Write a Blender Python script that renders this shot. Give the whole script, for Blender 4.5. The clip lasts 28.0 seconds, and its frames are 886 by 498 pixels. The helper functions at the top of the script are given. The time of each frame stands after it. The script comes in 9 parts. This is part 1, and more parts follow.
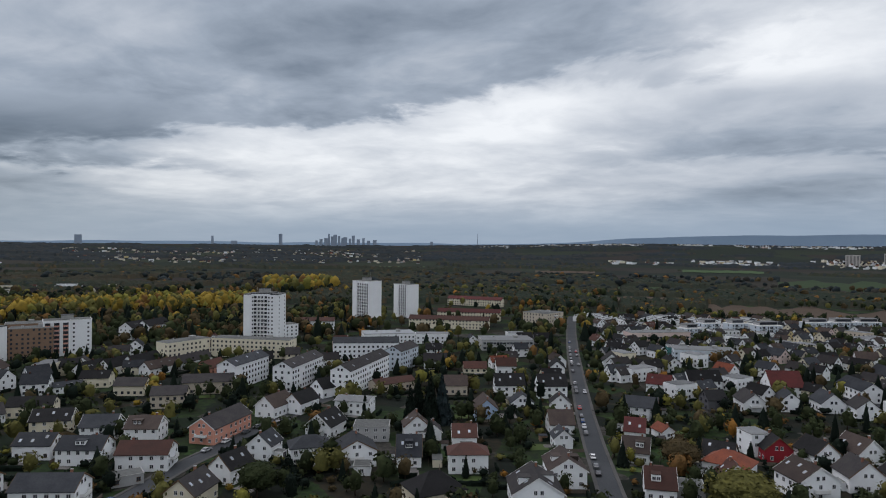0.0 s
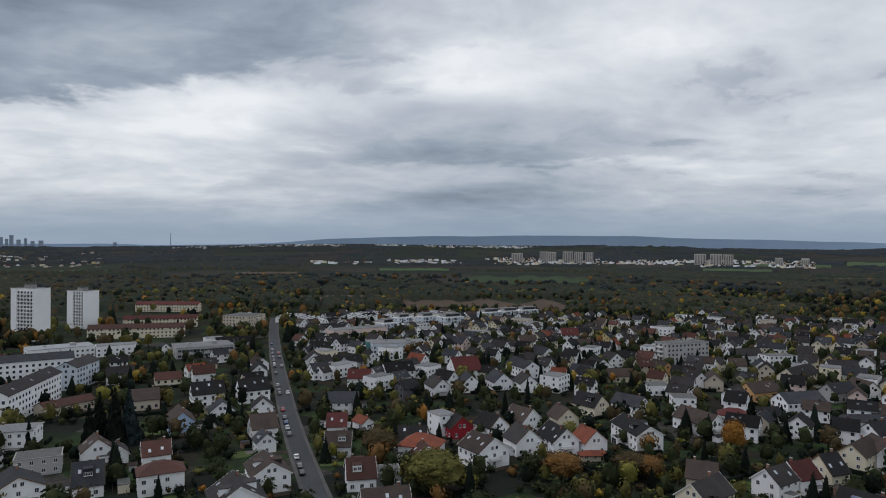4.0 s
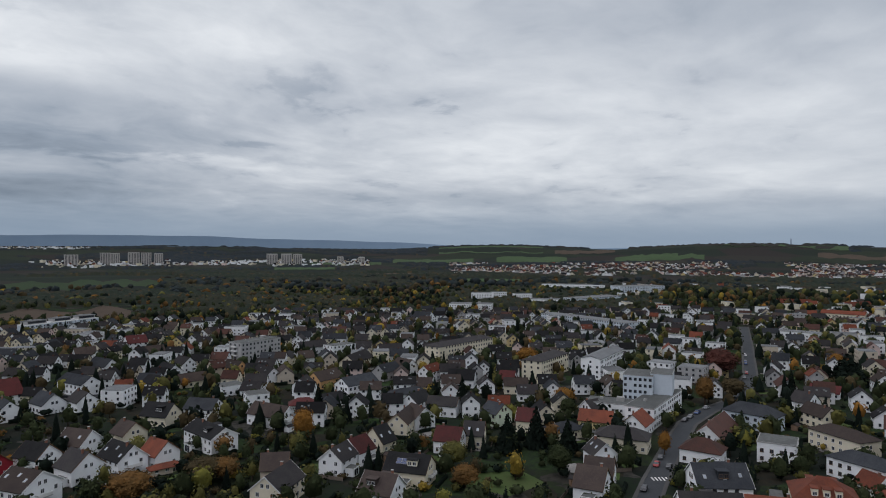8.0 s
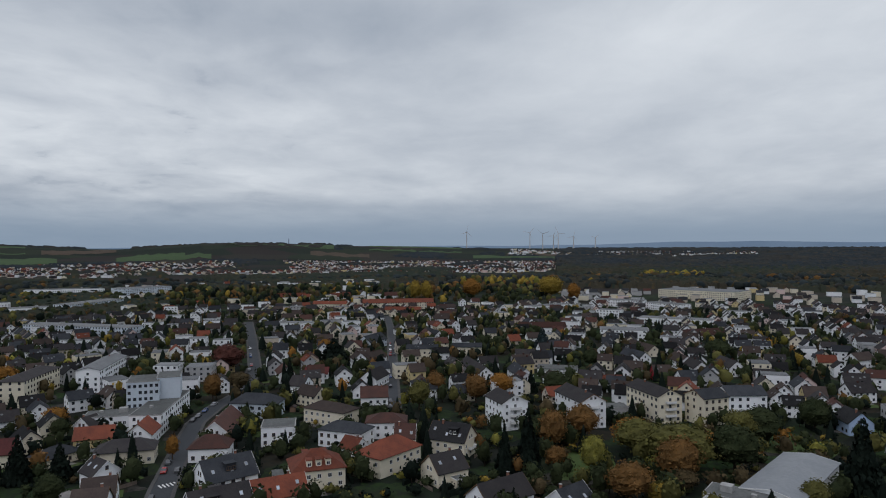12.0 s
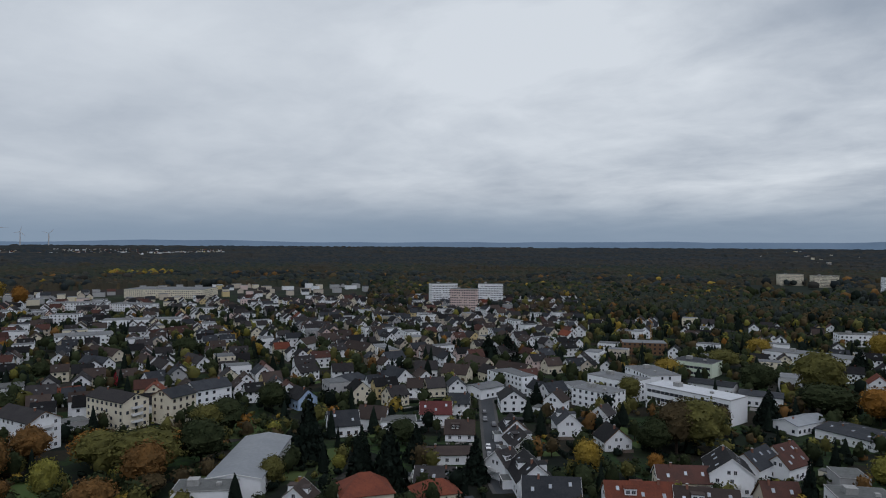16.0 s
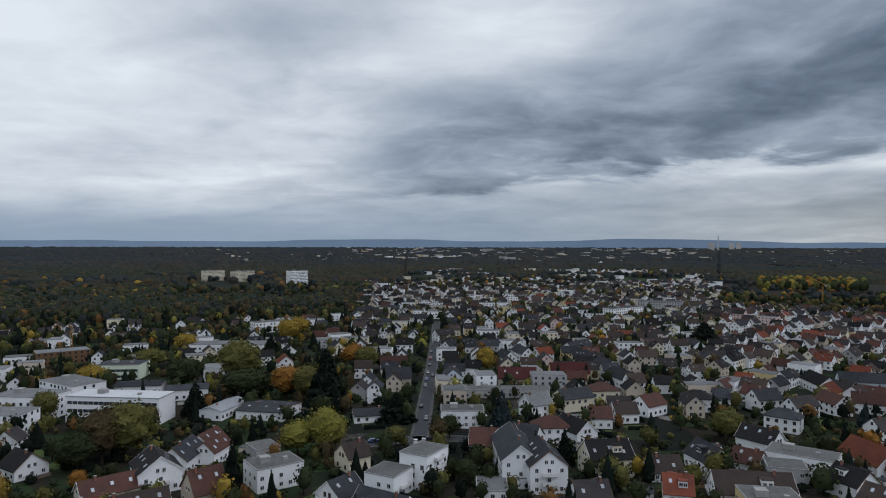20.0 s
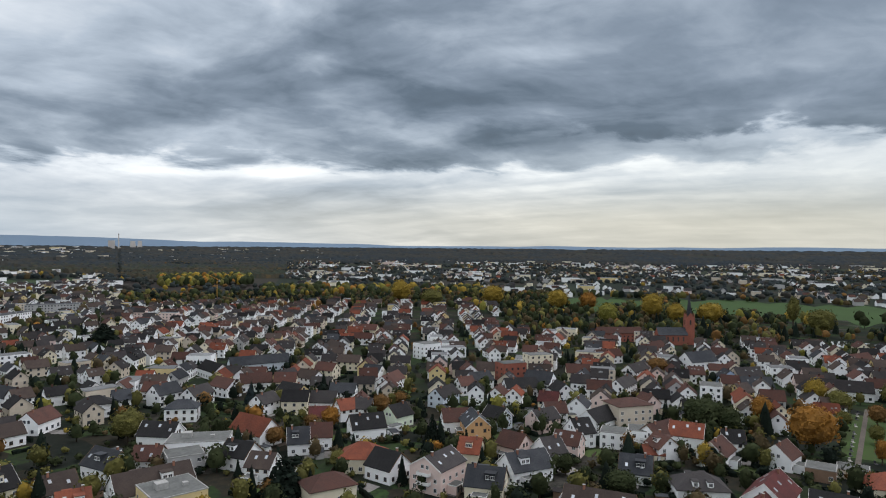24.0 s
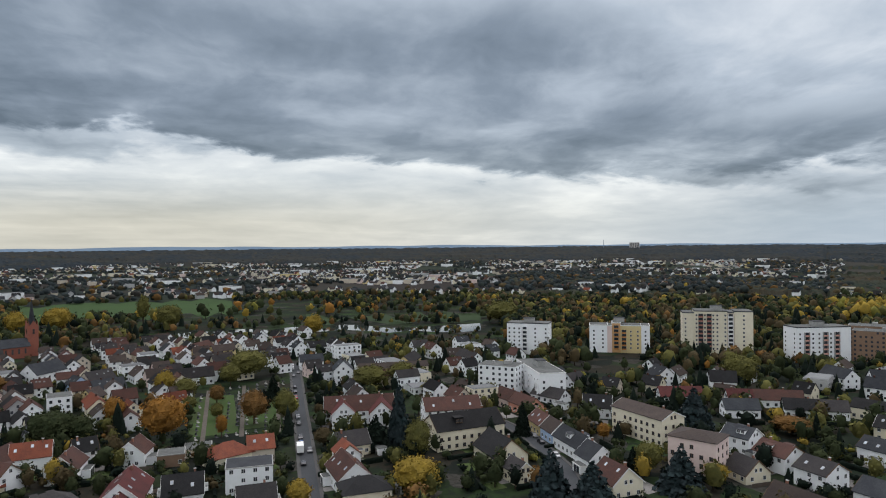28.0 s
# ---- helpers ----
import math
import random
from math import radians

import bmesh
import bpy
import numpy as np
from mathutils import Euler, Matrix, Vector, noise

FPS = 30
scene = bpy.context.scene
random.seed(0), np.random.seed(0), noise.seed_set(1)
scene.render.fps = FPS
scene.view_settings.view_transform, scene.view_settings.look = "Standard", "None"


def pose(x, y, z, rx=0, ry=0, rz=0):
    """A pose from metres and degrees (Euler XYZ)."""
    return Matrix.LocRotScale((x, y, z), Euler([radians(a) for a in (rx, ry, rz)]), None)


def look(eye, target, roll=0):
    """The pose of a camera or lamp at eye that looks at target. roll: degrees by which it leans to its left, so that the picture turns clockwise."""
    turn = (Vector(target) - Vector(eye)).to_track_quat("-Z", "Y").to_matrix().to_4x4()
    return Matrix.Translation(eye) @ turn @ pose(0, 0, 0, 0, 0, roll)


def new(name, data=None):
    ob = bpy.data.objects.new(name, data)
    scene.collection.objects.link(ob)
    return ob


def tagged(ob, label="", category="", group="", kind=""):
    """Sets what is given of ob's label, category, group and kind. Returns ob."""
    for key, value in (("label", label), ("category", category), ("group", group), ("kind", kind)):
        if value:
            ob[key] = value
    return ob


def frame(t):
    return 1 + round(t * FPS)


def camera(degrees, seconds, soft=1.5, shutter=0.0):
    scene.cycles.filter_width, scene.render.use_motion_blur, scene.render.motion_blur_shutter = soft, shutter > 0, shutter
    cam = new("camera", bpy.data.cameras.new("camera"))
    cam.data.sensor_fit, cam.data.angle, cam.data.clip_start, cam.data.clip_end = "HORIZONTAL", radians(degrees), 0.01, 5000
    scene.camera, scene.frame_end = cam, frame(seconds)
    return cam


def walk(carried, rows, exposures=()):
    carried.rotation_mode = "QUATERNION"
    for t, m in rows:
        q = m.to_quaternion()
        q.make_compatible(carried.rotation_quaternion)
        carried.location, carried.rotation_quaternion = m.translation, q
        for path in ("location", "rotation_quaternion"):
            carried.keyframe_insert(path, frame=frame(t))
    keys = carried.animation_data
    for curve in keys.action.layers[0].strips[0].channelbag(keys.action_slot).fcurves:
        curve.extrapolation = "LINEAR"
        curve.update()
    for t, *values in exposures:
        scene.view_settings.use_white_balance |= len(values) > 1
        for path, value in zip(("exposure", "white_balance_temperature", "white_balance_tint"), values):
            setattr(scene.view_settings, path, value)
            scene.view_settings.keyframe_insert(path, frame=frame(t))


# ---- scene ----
# ---- camera: it hangs at one point over the town and turns to its right ----
EYE = 74.0
cam = camera(67.85, 28.0, soft=1.05)
ROWS = [  # seconds, yaw, pitch, lean
    (0.0, 0.00, -0.39, 0.57),
    (0.5, -2.47, -0.37, 0.49),
    (1.0, -4.94, -0.35, 0.46),
    (1.5, -7.65, -0.33, 0.42),
    (2.0, -10.48, -0.31, 0.37),
    (2.5, -13.66, -0.29, 0.38),
    (3.0, -17.07, -0.25, 0.32),
    (3.5, -21.07, -0.21, 0.32),
    (5.5, -39.24, -0.03, 0.22),
    (6.0, -43.56, -0.01, 0.16),
    (6.5, -47.87, -0.03, 0.11),
    (7.0, -52.25, -0.03, 0.16),
    (7.5, -56.75, -0.02, 0.11),
    (8.0, -61.35, -0.03, 0.06),
    (8.5, -66.18, -0.02, -0.02),
    (9.0, -71.11, -0.04, 0.04),
    (9.5, -76.15, -0.03, 0.02),
    (10.0, -81.23, -0.02, -0.07),
    (10.5, -86.38, -0.05, -0.10),
    (11.0, -91.69, -0.08, -0.14),
    (11.5, -97.08, -0.13, -0.21),
    (12.0, -102.38, -0.16, -0.25),
    (12.5, -107.73, -0.20, -0.27),
    (14.5, -129.51, -0.20, 0.17),
    (15.0, -135.08, -0.21, 0.20),
    (15.5, -140.61, -0.27, 0.25),
    (16.0, -146.31, -0.28, 0.32),
    (16.5, -152.12, -0.28, 0.30),
    (17.0, -157.92, -0.27, 0.33),
    (17.5, -163.82, -0.26, 0.23),
    (18.0, -169.68, -0.25, 0.25),
    (18.5, -175.61, -0.23, 0.22),
    (19.0, -181.54, -0.23, 0.15),
    (19.5, -187.45, -0.24, 0.15),
    (20.0, -193.33, -0.24, 0.11),
    (20.5, -199.28, -0.23, 0.10),
    (21.0, -205.29, -0.23, 0.01),
    (21.5, -211.29, -0.21, -0.01),
    (23.5, -235.90, -0.19, 0.49),
    (24.0, -242.22, -0.15, 0.44),
    (24.5, -248.62, -0.13, 0.28),
    (25.0, -254.97, -0.12, 0.17),
    (25.5, -261.40, -0.11, 0.08),
    (26.0, -267.91, -0.12, 0.02),
    (26.5, -274.55, -0.12, -0.11),
    (27.0, -281.30, -0.11, -0.26),
    (27.5, -288.02, -0.16, -0.38),
    (28.0, -294.79, -0.21, -0.56),
]
walk(cam, [(t, pose(0, 0, EYE, 0, 0, yaw) @ pose(0, 0, 0, 90 + pitch, 0, 0) @ pose(0, 0, 0, 0, 0, lean)) for t, yaw, pitch, lean in ROWS],
     exposures=[(0.0, 0.18, 6720, 12.2), (4.0, 0.09, 6720, 11.6), (8.0, -0.02, 6660, 11.6), (12.0, -0.15, 6520, 11), (15.0, -0.22, 6430, 10.8), (18.0, -0.16, 6360, 10.6), (21.5, 0.23, 6560, 10.8), (24.0, 0.66, 6900, 10.6), (28.0, 0.63, 6940, 10.8)])

# ---- sky, sun ----
SUN_AZ, SUN_EL = 58.0, 62.0          # degrees to the left of the first view, and above the horizon


def way_to(az, el):
    a, e = radians(az), radians(el)
    return Vector((-math.sin(a) * math.cos(e), math.cos(a) * math.cos(e), math.sin(e)))


class Tree:
    """Short writing of a node tree."""

    def __init__(self, tree):
        self.t = tree
        tree.nodes.clear()

    def node(self, kind, ins=(), **props):
        n = self.t.nodes.new(kind)
        for k, v in props.items():
            if k == "operation":
                n.operation = v
            elif k == "blend":
                n.data_type, n.blend_type = "RGBA", v
            elif k == "noise_type":
                n.noise_type = v
            elif k == "interp":
                n.interpolation_type = v
            elif k == "sky":
                n.sky_type = v
            elif k == "wave":
                n.wave_type = v
        for k, v in dict(ins).items():
            s = n.inputs[k]
            if isinstance(v, bpy.types.NodeSocket):
                self.t.links.new(v, s)
            else:
                s.default_value = v
        return n

    def link(self, a, b):
        self.t.links.new(a, b)

    def math(self, op, a, b=0.0, c=0.0):
        n = self.t.nodes.new("ShaderNodeMath")
        n.operation = op
        for i, v in enumerate((a, b, c)):
            if isinstance(v, bpy.types.NodeSocket):
                self.t.links.new(v, n.inputs[i])
            else:
                n.inputs[i].default_value = v
        return n.outputs[0]

    def vmath(self, op, a, b=(0, 0, 0), scale=None):
        n = self.t.nodes.new("ShaderNodeVectorMath")
        n.operation = op
        for i, v in enumerate((a, b)):
            if isinstance(v, bpy.types.NodeSocket):
                self.t.links.new(v, n.inputs[i])
            else:
                n.inputs[i].default_value = v
        if scale is not None:
            if isinstance(scale, bpy.types.NodeSocket):
                self.t.links.new(scale, n.inputs["Scale"])
            else:
                n.inputs["Scale"].default_value = scale
        return n

    def ramp(self, v, lo, hi, a=0.0, b=1.0):
        n = self.node("ShaderNodeMapRange", {"Value": v, "From Min": lo, "From Max": hi, "To Min": a, "To Max": b}, interp="SMOOTHSTEP")
        return n.outputs[0]

    def mix(self, f, a, b, blend="MIX"):
        n = self.t.nodes.new("ShaderNodeMix")
        n.data_type, n.blend_type = "RGBA", blend
        for s, v in ((n.inputs[0], f), (n.inputs[6], a), (n.inputs[7], b)):
            if isinstance(v, bpy.types.NodeSocket):
                self.t.links.new(v, s)
            else:
                s.default_value = (*v, 1) if isinstance(v, tuple) and len(v) == 3 else v
        return n.outputs[2]

    def noise(self, vec, scale, detail=4.0, rough=0.55, distort=0.0):
        n = self.node("ShaderNodeTexNoise", {"Vector": vec, "Scale": scale, "Detail": detail, "Roughness": rough, "Distortion": distort})
        return n.outputs[0]


def make_sky():
    world = bpy.data.worlds.new("sky")
    scene.world = world
    world.use_nodes = True
    t = Tree(world.node_tree)
    gen = t.node("ShaderNodeTexCoord").outputs["Generated"]
    way = t.vmath("NORMALIZE", gen).outputs[0]
    xyz = t.node("ShaderNodeSeparateXYZ", {0: way})
    z = t.math("MAXIMUM", xyz.outputs[2], 0.0)
    az = t.math("MULTIPLY", t.math("ARCTAN2", t.math("MULTIPLY", xyz.outputs[0], -1.0), xyz.outputs[1]), 57.2958)
    el = t.math("MULTIPLY", t.math("ARCSINE", z), 57.2958)
    # the cloud deck is a level sheet: its coordinates run out flat towards the horizon
    near = t.math("DIVIDE", 1.0, t.math("ADD", z, 0.15))
    sheet = t.node("ShaderNodeCombineXYZ", {0: t.math("MULTIPLY", xyz.outputs[0], near), 1: t.math("MULTIPLY", xyz.outputs[1], near), 2: 0.0}).outputs[0]

    def bend(vec, scale, amount, shift):
        w = t.node("ShaderNodeTexNoise", {"Vector": t.vmath("ADD", vec, shift).outputs[0], "Scale": scale, "Detail": 3.0})
        return t.vmath("ADD", vec, t.vmath("SCALE", t.vmath("SUBTRACT", w.outputs["Color"], (0.5, 0.5, 0.5)).outputs[0], scale=amount).outputs[0]).outputs[0]

    curl = bend(bend(sheet, 0.7, 0.55, (4.0, 2.0, 1.0)), 2.6, 0.16, (8.0, 1.0, 6.0))
    wind = t.node("ShaderNodeVectorRotate", {"Vector": curl, "Angle": radians(25.0)}).outputs[0]
    veil = t.noise(t.vmath("ADD", sheet, (3.0, 9.0, 0.5)).outputs[0], 0.35, 3.0, 0.5)
    lump = t.noise(t.vmath("MULTIPLY", wind, (0.9, 1.12, 1.0)).outputs[0], 1.25, 8.0, 0.55)
    puff = t.noise(t.vmath("ADD", curl, (5.0, 7.0, 2.0)).outputs[0], 3.4, 6.0, 0.56)
    wisp = t.noise(t.vmath("MULTIPLY", wind, (0.7, 1.7, 1.0)).outputs[0], 1.3, 5.0, 0.5)
    streak = t.math("SUBTRACT", t.noise(t.vmath("MULTIPLY", curl, (1.9, 0.5, 1.0)).outputs[0], 1.5, 6.0, 0.5), 0.5)
    lump, puff, wisp, veil = [t.math("SUBTRACT", v, 0.5) for v in (lump, puff, wisp, veil)]

    def times(a, b):
        return t.math("MULTIPLY", a, b)

    def plus(a, b, k=1.0):
        return t.math("ADD", a, times(b, k))

    def away(a):
        return t.math("WRAP", t.math("SUBTRACT", az, a), 180.0, -180.0)

    def spot(a, e, wa, we, slope=0.0):
        """A soft oval of the sky, sheared by slope: degrees of height for each degree to the right."""
        da = away(a)
        de = t.math("ADD", t.math("SUBTRACT", el, e), times(da, slope))
        q = t.math("ADD", t.math("POWER", t.math("ABSOLUTE", t.math("DIVIDE", da, wa)), 2.0), t.math("POWER", t.math("ABSOLUTE", t.math("DIVIDE", de, we)), 2.0))
        return t.math("EXPONENT", times(q, -1.0))

    rough = plus(times(lump, 7.0), puff, 3.2)

    def deck(a, wa, edge, slope, high, fade):
        """A bank of cloud with a ragged underside at the height edge, thinning out above high."""
        da = away(a)
        side = t.math("EXPONENT", times(t.math("POWER", t.math("ABSOLUTE", t.math("DIVIDE", da, wa)), 4.0), -1.0))
        h = t.math("ADD", t.math("ADD", t.math("SUBTRACT", el, edge), times(da, slope)), times(rough, t.ramp(el, 2.0, 10.0, 0.35, 1.0)))
        return times(side, times(t.ramp(h, -0.35, 0.6), t.ramp(h, high - edge + fade, high - edge)))

    amp = t.math("SUBTRACT", t.math("SUBTRACT", 1.0, times(spot(-118, 10, 42, 40), 0.60)), times(spot(-282, 14, 34, 40), 0.30))
    # low dark banks: az, half width, underside, slope, top, fading over, depth
    bank = 0.0
    for a, wa, edge, slope, high, fade, k in (
            (6, 29, 11.2, 0.17, 21, 12, 0.24), (30, 11, 5.8, 0.0, 8.0, 3.5, 0.22), (-30, 16, 7.0, 0.0, 9.5, 5, 0.10), (-17, 13, 13.5, 0.05, 21, 9, 0.08),
            (-228, 27, 6.8, 0.0, 21, 30, 0.32), (-199, 12, 5.0, 0.10, 12, 7, 0.25), (-289, 34, 7.2, -0.09, 17, 12, 0.34), (-266, 17, 7.2, 0.06, 22, 20, 0.13), (-318, 14, 5.8, -0.03, 8.5, 4, 0.10)):
        bank = plus(bank, deck(a, wa, edge, slope, high, fade), k)
    soft = 0.0
    # broad shades: az, height, half width, half height, slope, depth
    for a, e, wa, we, slope, k in ((15, 16, 11, 4, 0.0, 0.14), (-13, 16, 9, 3, 0.0, 0.12), (26, 11, 7, 2, 0.0, 0.07), (33, 15, 5, 3, 0.0, -0.12), (-26, 4.3, 9, 1.1, 0.0, 0.12), (-24, 8.5, 9, 2.0, 0.0, 0.06),
                                   (-100, 18.5, 13, 3, 0.0, 0.08), (-85, 19, 16, 2, 0.0, 0.04), (-122, 10, 14, 4, 0.0, 0.05), (-88, 3.5, 17, 0.35, 0.0, 0.07), (-62, 4.2, 13, 0.8, 0.0, 0.08), (-27, 5, 14, 4.5, 0.0, 0.17), (31, 3.5, 11, 3, 0.0, 0.08), (-60, 3, 25, 3, 0.0, 0.06)):
        soft = plus(soft, spot(a, e, wa, we, slope), k)
    for a, e, wa, we, slope, k in ((-181, 18, 12, 3, 0.0, 0.05), (-187, 3.6, 6, 0.9, 0.0, 0.14), (-206, 14, 6, 4, 0.0, 0.06), (-218, 10, 9, 2.5, 0.0, 0.14), (-239, 13, 9, 5, 0.05, 0.10), (-252, 12, 10, 2.6, 0.0, 0.14),
                                   (-276, 15, 9, 4.5, 0.0, -0.05), (-235, 4.6, 11, 1.0, 0.0, 0.13), (-259, 4.8, 4, 0.35, 0.0, 0.10), (-271, 3.6, 7, 1.0, 0.0, 0.16), (-288, 18, 22, 5, 0.0, 0.07), (-310, 15, 14, 6, 0.0, 0.09), (-243, 17, 12, 6, 0.0, 0.15), (-299, 3.8, 7, 1.6, 0.0, 0.10), (-322, 3.0, 9, 2.5, 0.0, 0.20), (-199, 4, 12, 4, 0.0, 0.17)):
        soft = plus(soft, spot(a, e, wa, we, slope), k)
    for a, e, wa, we, slope, k in ((-230, 3.2, 15, 2.4, 0.0, 0.20), (-268, 16.5, 9, 4, 0.0, -0.02), (-115, 3.0, 30, 3, 0.0, 0.06), (-35, 3, 12, 2.5, 0.0, 0.10), (-222, 15, 7, 5, 0.0, 0.09), (-206, 15, 7, 5, 0.0, -0.09), (-3, 3, 14, 2.2, 0.0, 0.06)):
        soft = plus(soft, spot(a, e, wa, we, slope), k)
    # where light comes through
    for a, e, wa, we, slope, k in ((-5, 10.5, 11, 1.8, 0.10, -0.17), (15, 7.3, 10, 1.4, 0.0, -0.10), (-29, 13.5, 8, 1.6, 0.0, -0.10), (-43, 16.5, 13, 3, 0.0, -0.07), (-8, 12.0, 6, 1.6, 0.0, -0.08), (-58, 17.5, 10, 2, 0.0, -0.05), (-154, 16, 17, 7, 0.0, -0.22),
                                   (-203, 16, 12, 5, 0.0, -0.20), (-25, 16.5, 8, 3, 0.0, -0.20), (-257, 17, 6, 4, 0.0, 0.06), (-120, 15, 13, 7, 0.0, -0.13), (-224, 6.0, 19, 0.6, 0.015, -0.14), (-266, 6.0, 24, 1.4, 0.0, -0.05), (-306, 3.8, 8, 1.4, 0.0, -0.10), (-252, 16.5, 6, 1.0, 0.0, -0.12)):
        soft = plus(soft, spot(a, e, wa, we, slope), k)
    dark = t.math("ADD", plus(0.145, spot(-268, 3, 48, 12), 0.14), times(veil, 0.30))
    dark = plus(dark, bank)
    dark = plus(dark, soft)
    body = t.math("MINIMUM", times(bank, 3.2), 1.0)
    dark = t.math("ADD", dark, times(times(lump, amp), plus(0.55, body, 0.38)))
    dark = t.math("ADD", dark, times(times(wisp, amp), plus(0.10, body, 0.24)))
    dark = t.math("ADD", dark, times(times(puff, amp), plus(0.26, body, 0.16)))
    dark = t.math("ADD", dark, times(times(streak, spot(-250, 12, 34, 40)), 0.62))
    # scraps of low cloud
    scrap = times(times(t.ramp(t.math("ADD", puff, times(lump, 0.4)), 0.10, 0.20), spot(-60, 10.5, 24, 6.5)), 0.11)
    dark = t.math("MAXIMUM", t.math("ADD", dark, scrap), 0.0)
    tone = t.node("ShaderNodeValToRGB", {0: dark})
    e = tone.color_ramp.elements
    e[0].position, e[0].color = 0.0, (0.80, 0.855, 0.91, 1)
    e[1].position, e[1].color = 1.0, (0.053, 0.074, 0.101, 1)
    for k, c in ((0.8, (0.081, 0.113, 0.155, 1)), (0.224, (0.49, 0.548, 0.625, 1)), (0.416, (0.304, 0.367, 0.452, 1)), (0.624, (0.154, 0.199, 0.262, 1))):
        m = e.new(k)
        m.color = c
    # a blue-grey veil low over the land, a pale warm strip where the cloud ends
    south = spot(-262, 2, 44, 30)
    low = times(t.ramp(el, 5.2, 0.8), t.math("SUBTRACT", 1.0, t.math("MINIMUM", times(south, 1.5), 1.0)))
    col = t.mix(times(low, 0.92), tone.outputs[0], (0.246, 0.334, 0.448))
    warm = times(spot(-262, 2, 46, 30), t.ramp(el, 6.5, 1.8))
    col = t.mix(times(warm, 0.66), col, (0.420, 0.412, 0.362))
    col = t.mix(times(spot(-280, 8, 48, 40), t.ramp(el, 12.0, 5.0)), col, t.mix(1.0, col, (0.97, 0.96, 0.905), "MULTIPLY"))
    sky = t.node("ShaderNodeTexSky", sky="NISHITA")
    sky.sun_disc, sky.sun_elevation, sky.sun_rotation = False, radians(SUN_EL), radians(-SUN_AZ)
    blue = t.node("ShaderNodeBackground", {"Color": sky.outputs[0], "Strength": 0.05})
    cloud = t.node("ShaderNodeBackground", {"Color": col, "Strength": 1.0})
    both = t.node("ShaderNodeMixShader", {0: 0.93, 1: blue.outputs[0], 2: cloud.outputs[0]})
    out = t.node("ShaderNodeOutputWorld")
    t.link(both.outputs[0], out.inputs[0])


make_sky()
sun_data = bpy.data.lights.new("sun", "SUN")
sun_data.energy, sun_data.angle, sun_data.color = 1.15, radians(80), (0.985, 0.955, 1.03)
sun = new("sun", sun_data)
sun.matrix_world = look(way_to(SUN_AZ, SUN_EL) * 500, (0, 0, 0))

# ---- materials ----
MATS = {}


def surface(name, colour, second=None, rough=0.85, grain=1.5, stain=0.12, amount=0.5, bump=0.0, metal=0.0, island=0.0, objects=0.0, spec=0.06):
    """A surface of two tones: grain at the size of its texture, and broad stains over metres."""
    if name in MATS:
        return MATS[name]
    mat = bpy.data.materials.new(name)
    mat.use_nodes = True
    t = Tree(mat.node_tree)
    pos = t.node("ShaderNodeNewGeometry")
    fine = t.noise(pos.outputs["Position"], grain, 5.0, 0.65)
    broad = t.noise(pos.outputs["Position"], stain, 3.0, 0.6)
    second = second or tuple(c * 0.72 for c in colour)
    f = t.ramp(t.math("ADD", t.math("MULTIPLY", fine, 0.55), t.math("MULTIPLY", broad, 0.45)), 0.36, 0.64)
    col = t.mix(t.math("MULTIPLY", f, amount), colour, second)
    if island:
        r = pos.outputs["Random Per Island"]
        col = t.mix(1.0, col, t.vmath("SCALE", (1, 1, 1), scale=t.math("ADD", t.math("MULTIPLY", r, 2 * island), 1 - island)).outputs[0], "MULTIPLY")
    if objects:
        r = t.node("ShaderNodeObjectInfo").outputs["Random"]
        col = t.mix(1.0, col, t.vmath("SCALE", (1, 1, 1), scale=t.math("ADD", t.math("MULTIPLY", r, 2 * objects), 1 - objects)).outputs[0], "MULTIPLY")
    bsdf = t.node("ShaderNodeBsdfPrincipled", {"Base Color": col, "Roughness": rough, "Metallic": metal, "Specular IOR Level": spec})
    if bump:
        b = t.node("ShaderNodeBump", {"Strength": bump, "Distance": 0.05, "Height": fine})
        t.link(b.outputs[0], bsdf.inputs["Normal"])
    out = t.node("ShaderNodeOutputMaterial")
    t.link(bsdf.outputs[0], out.inputs[0])
    MATS[name] = mat
    return mat


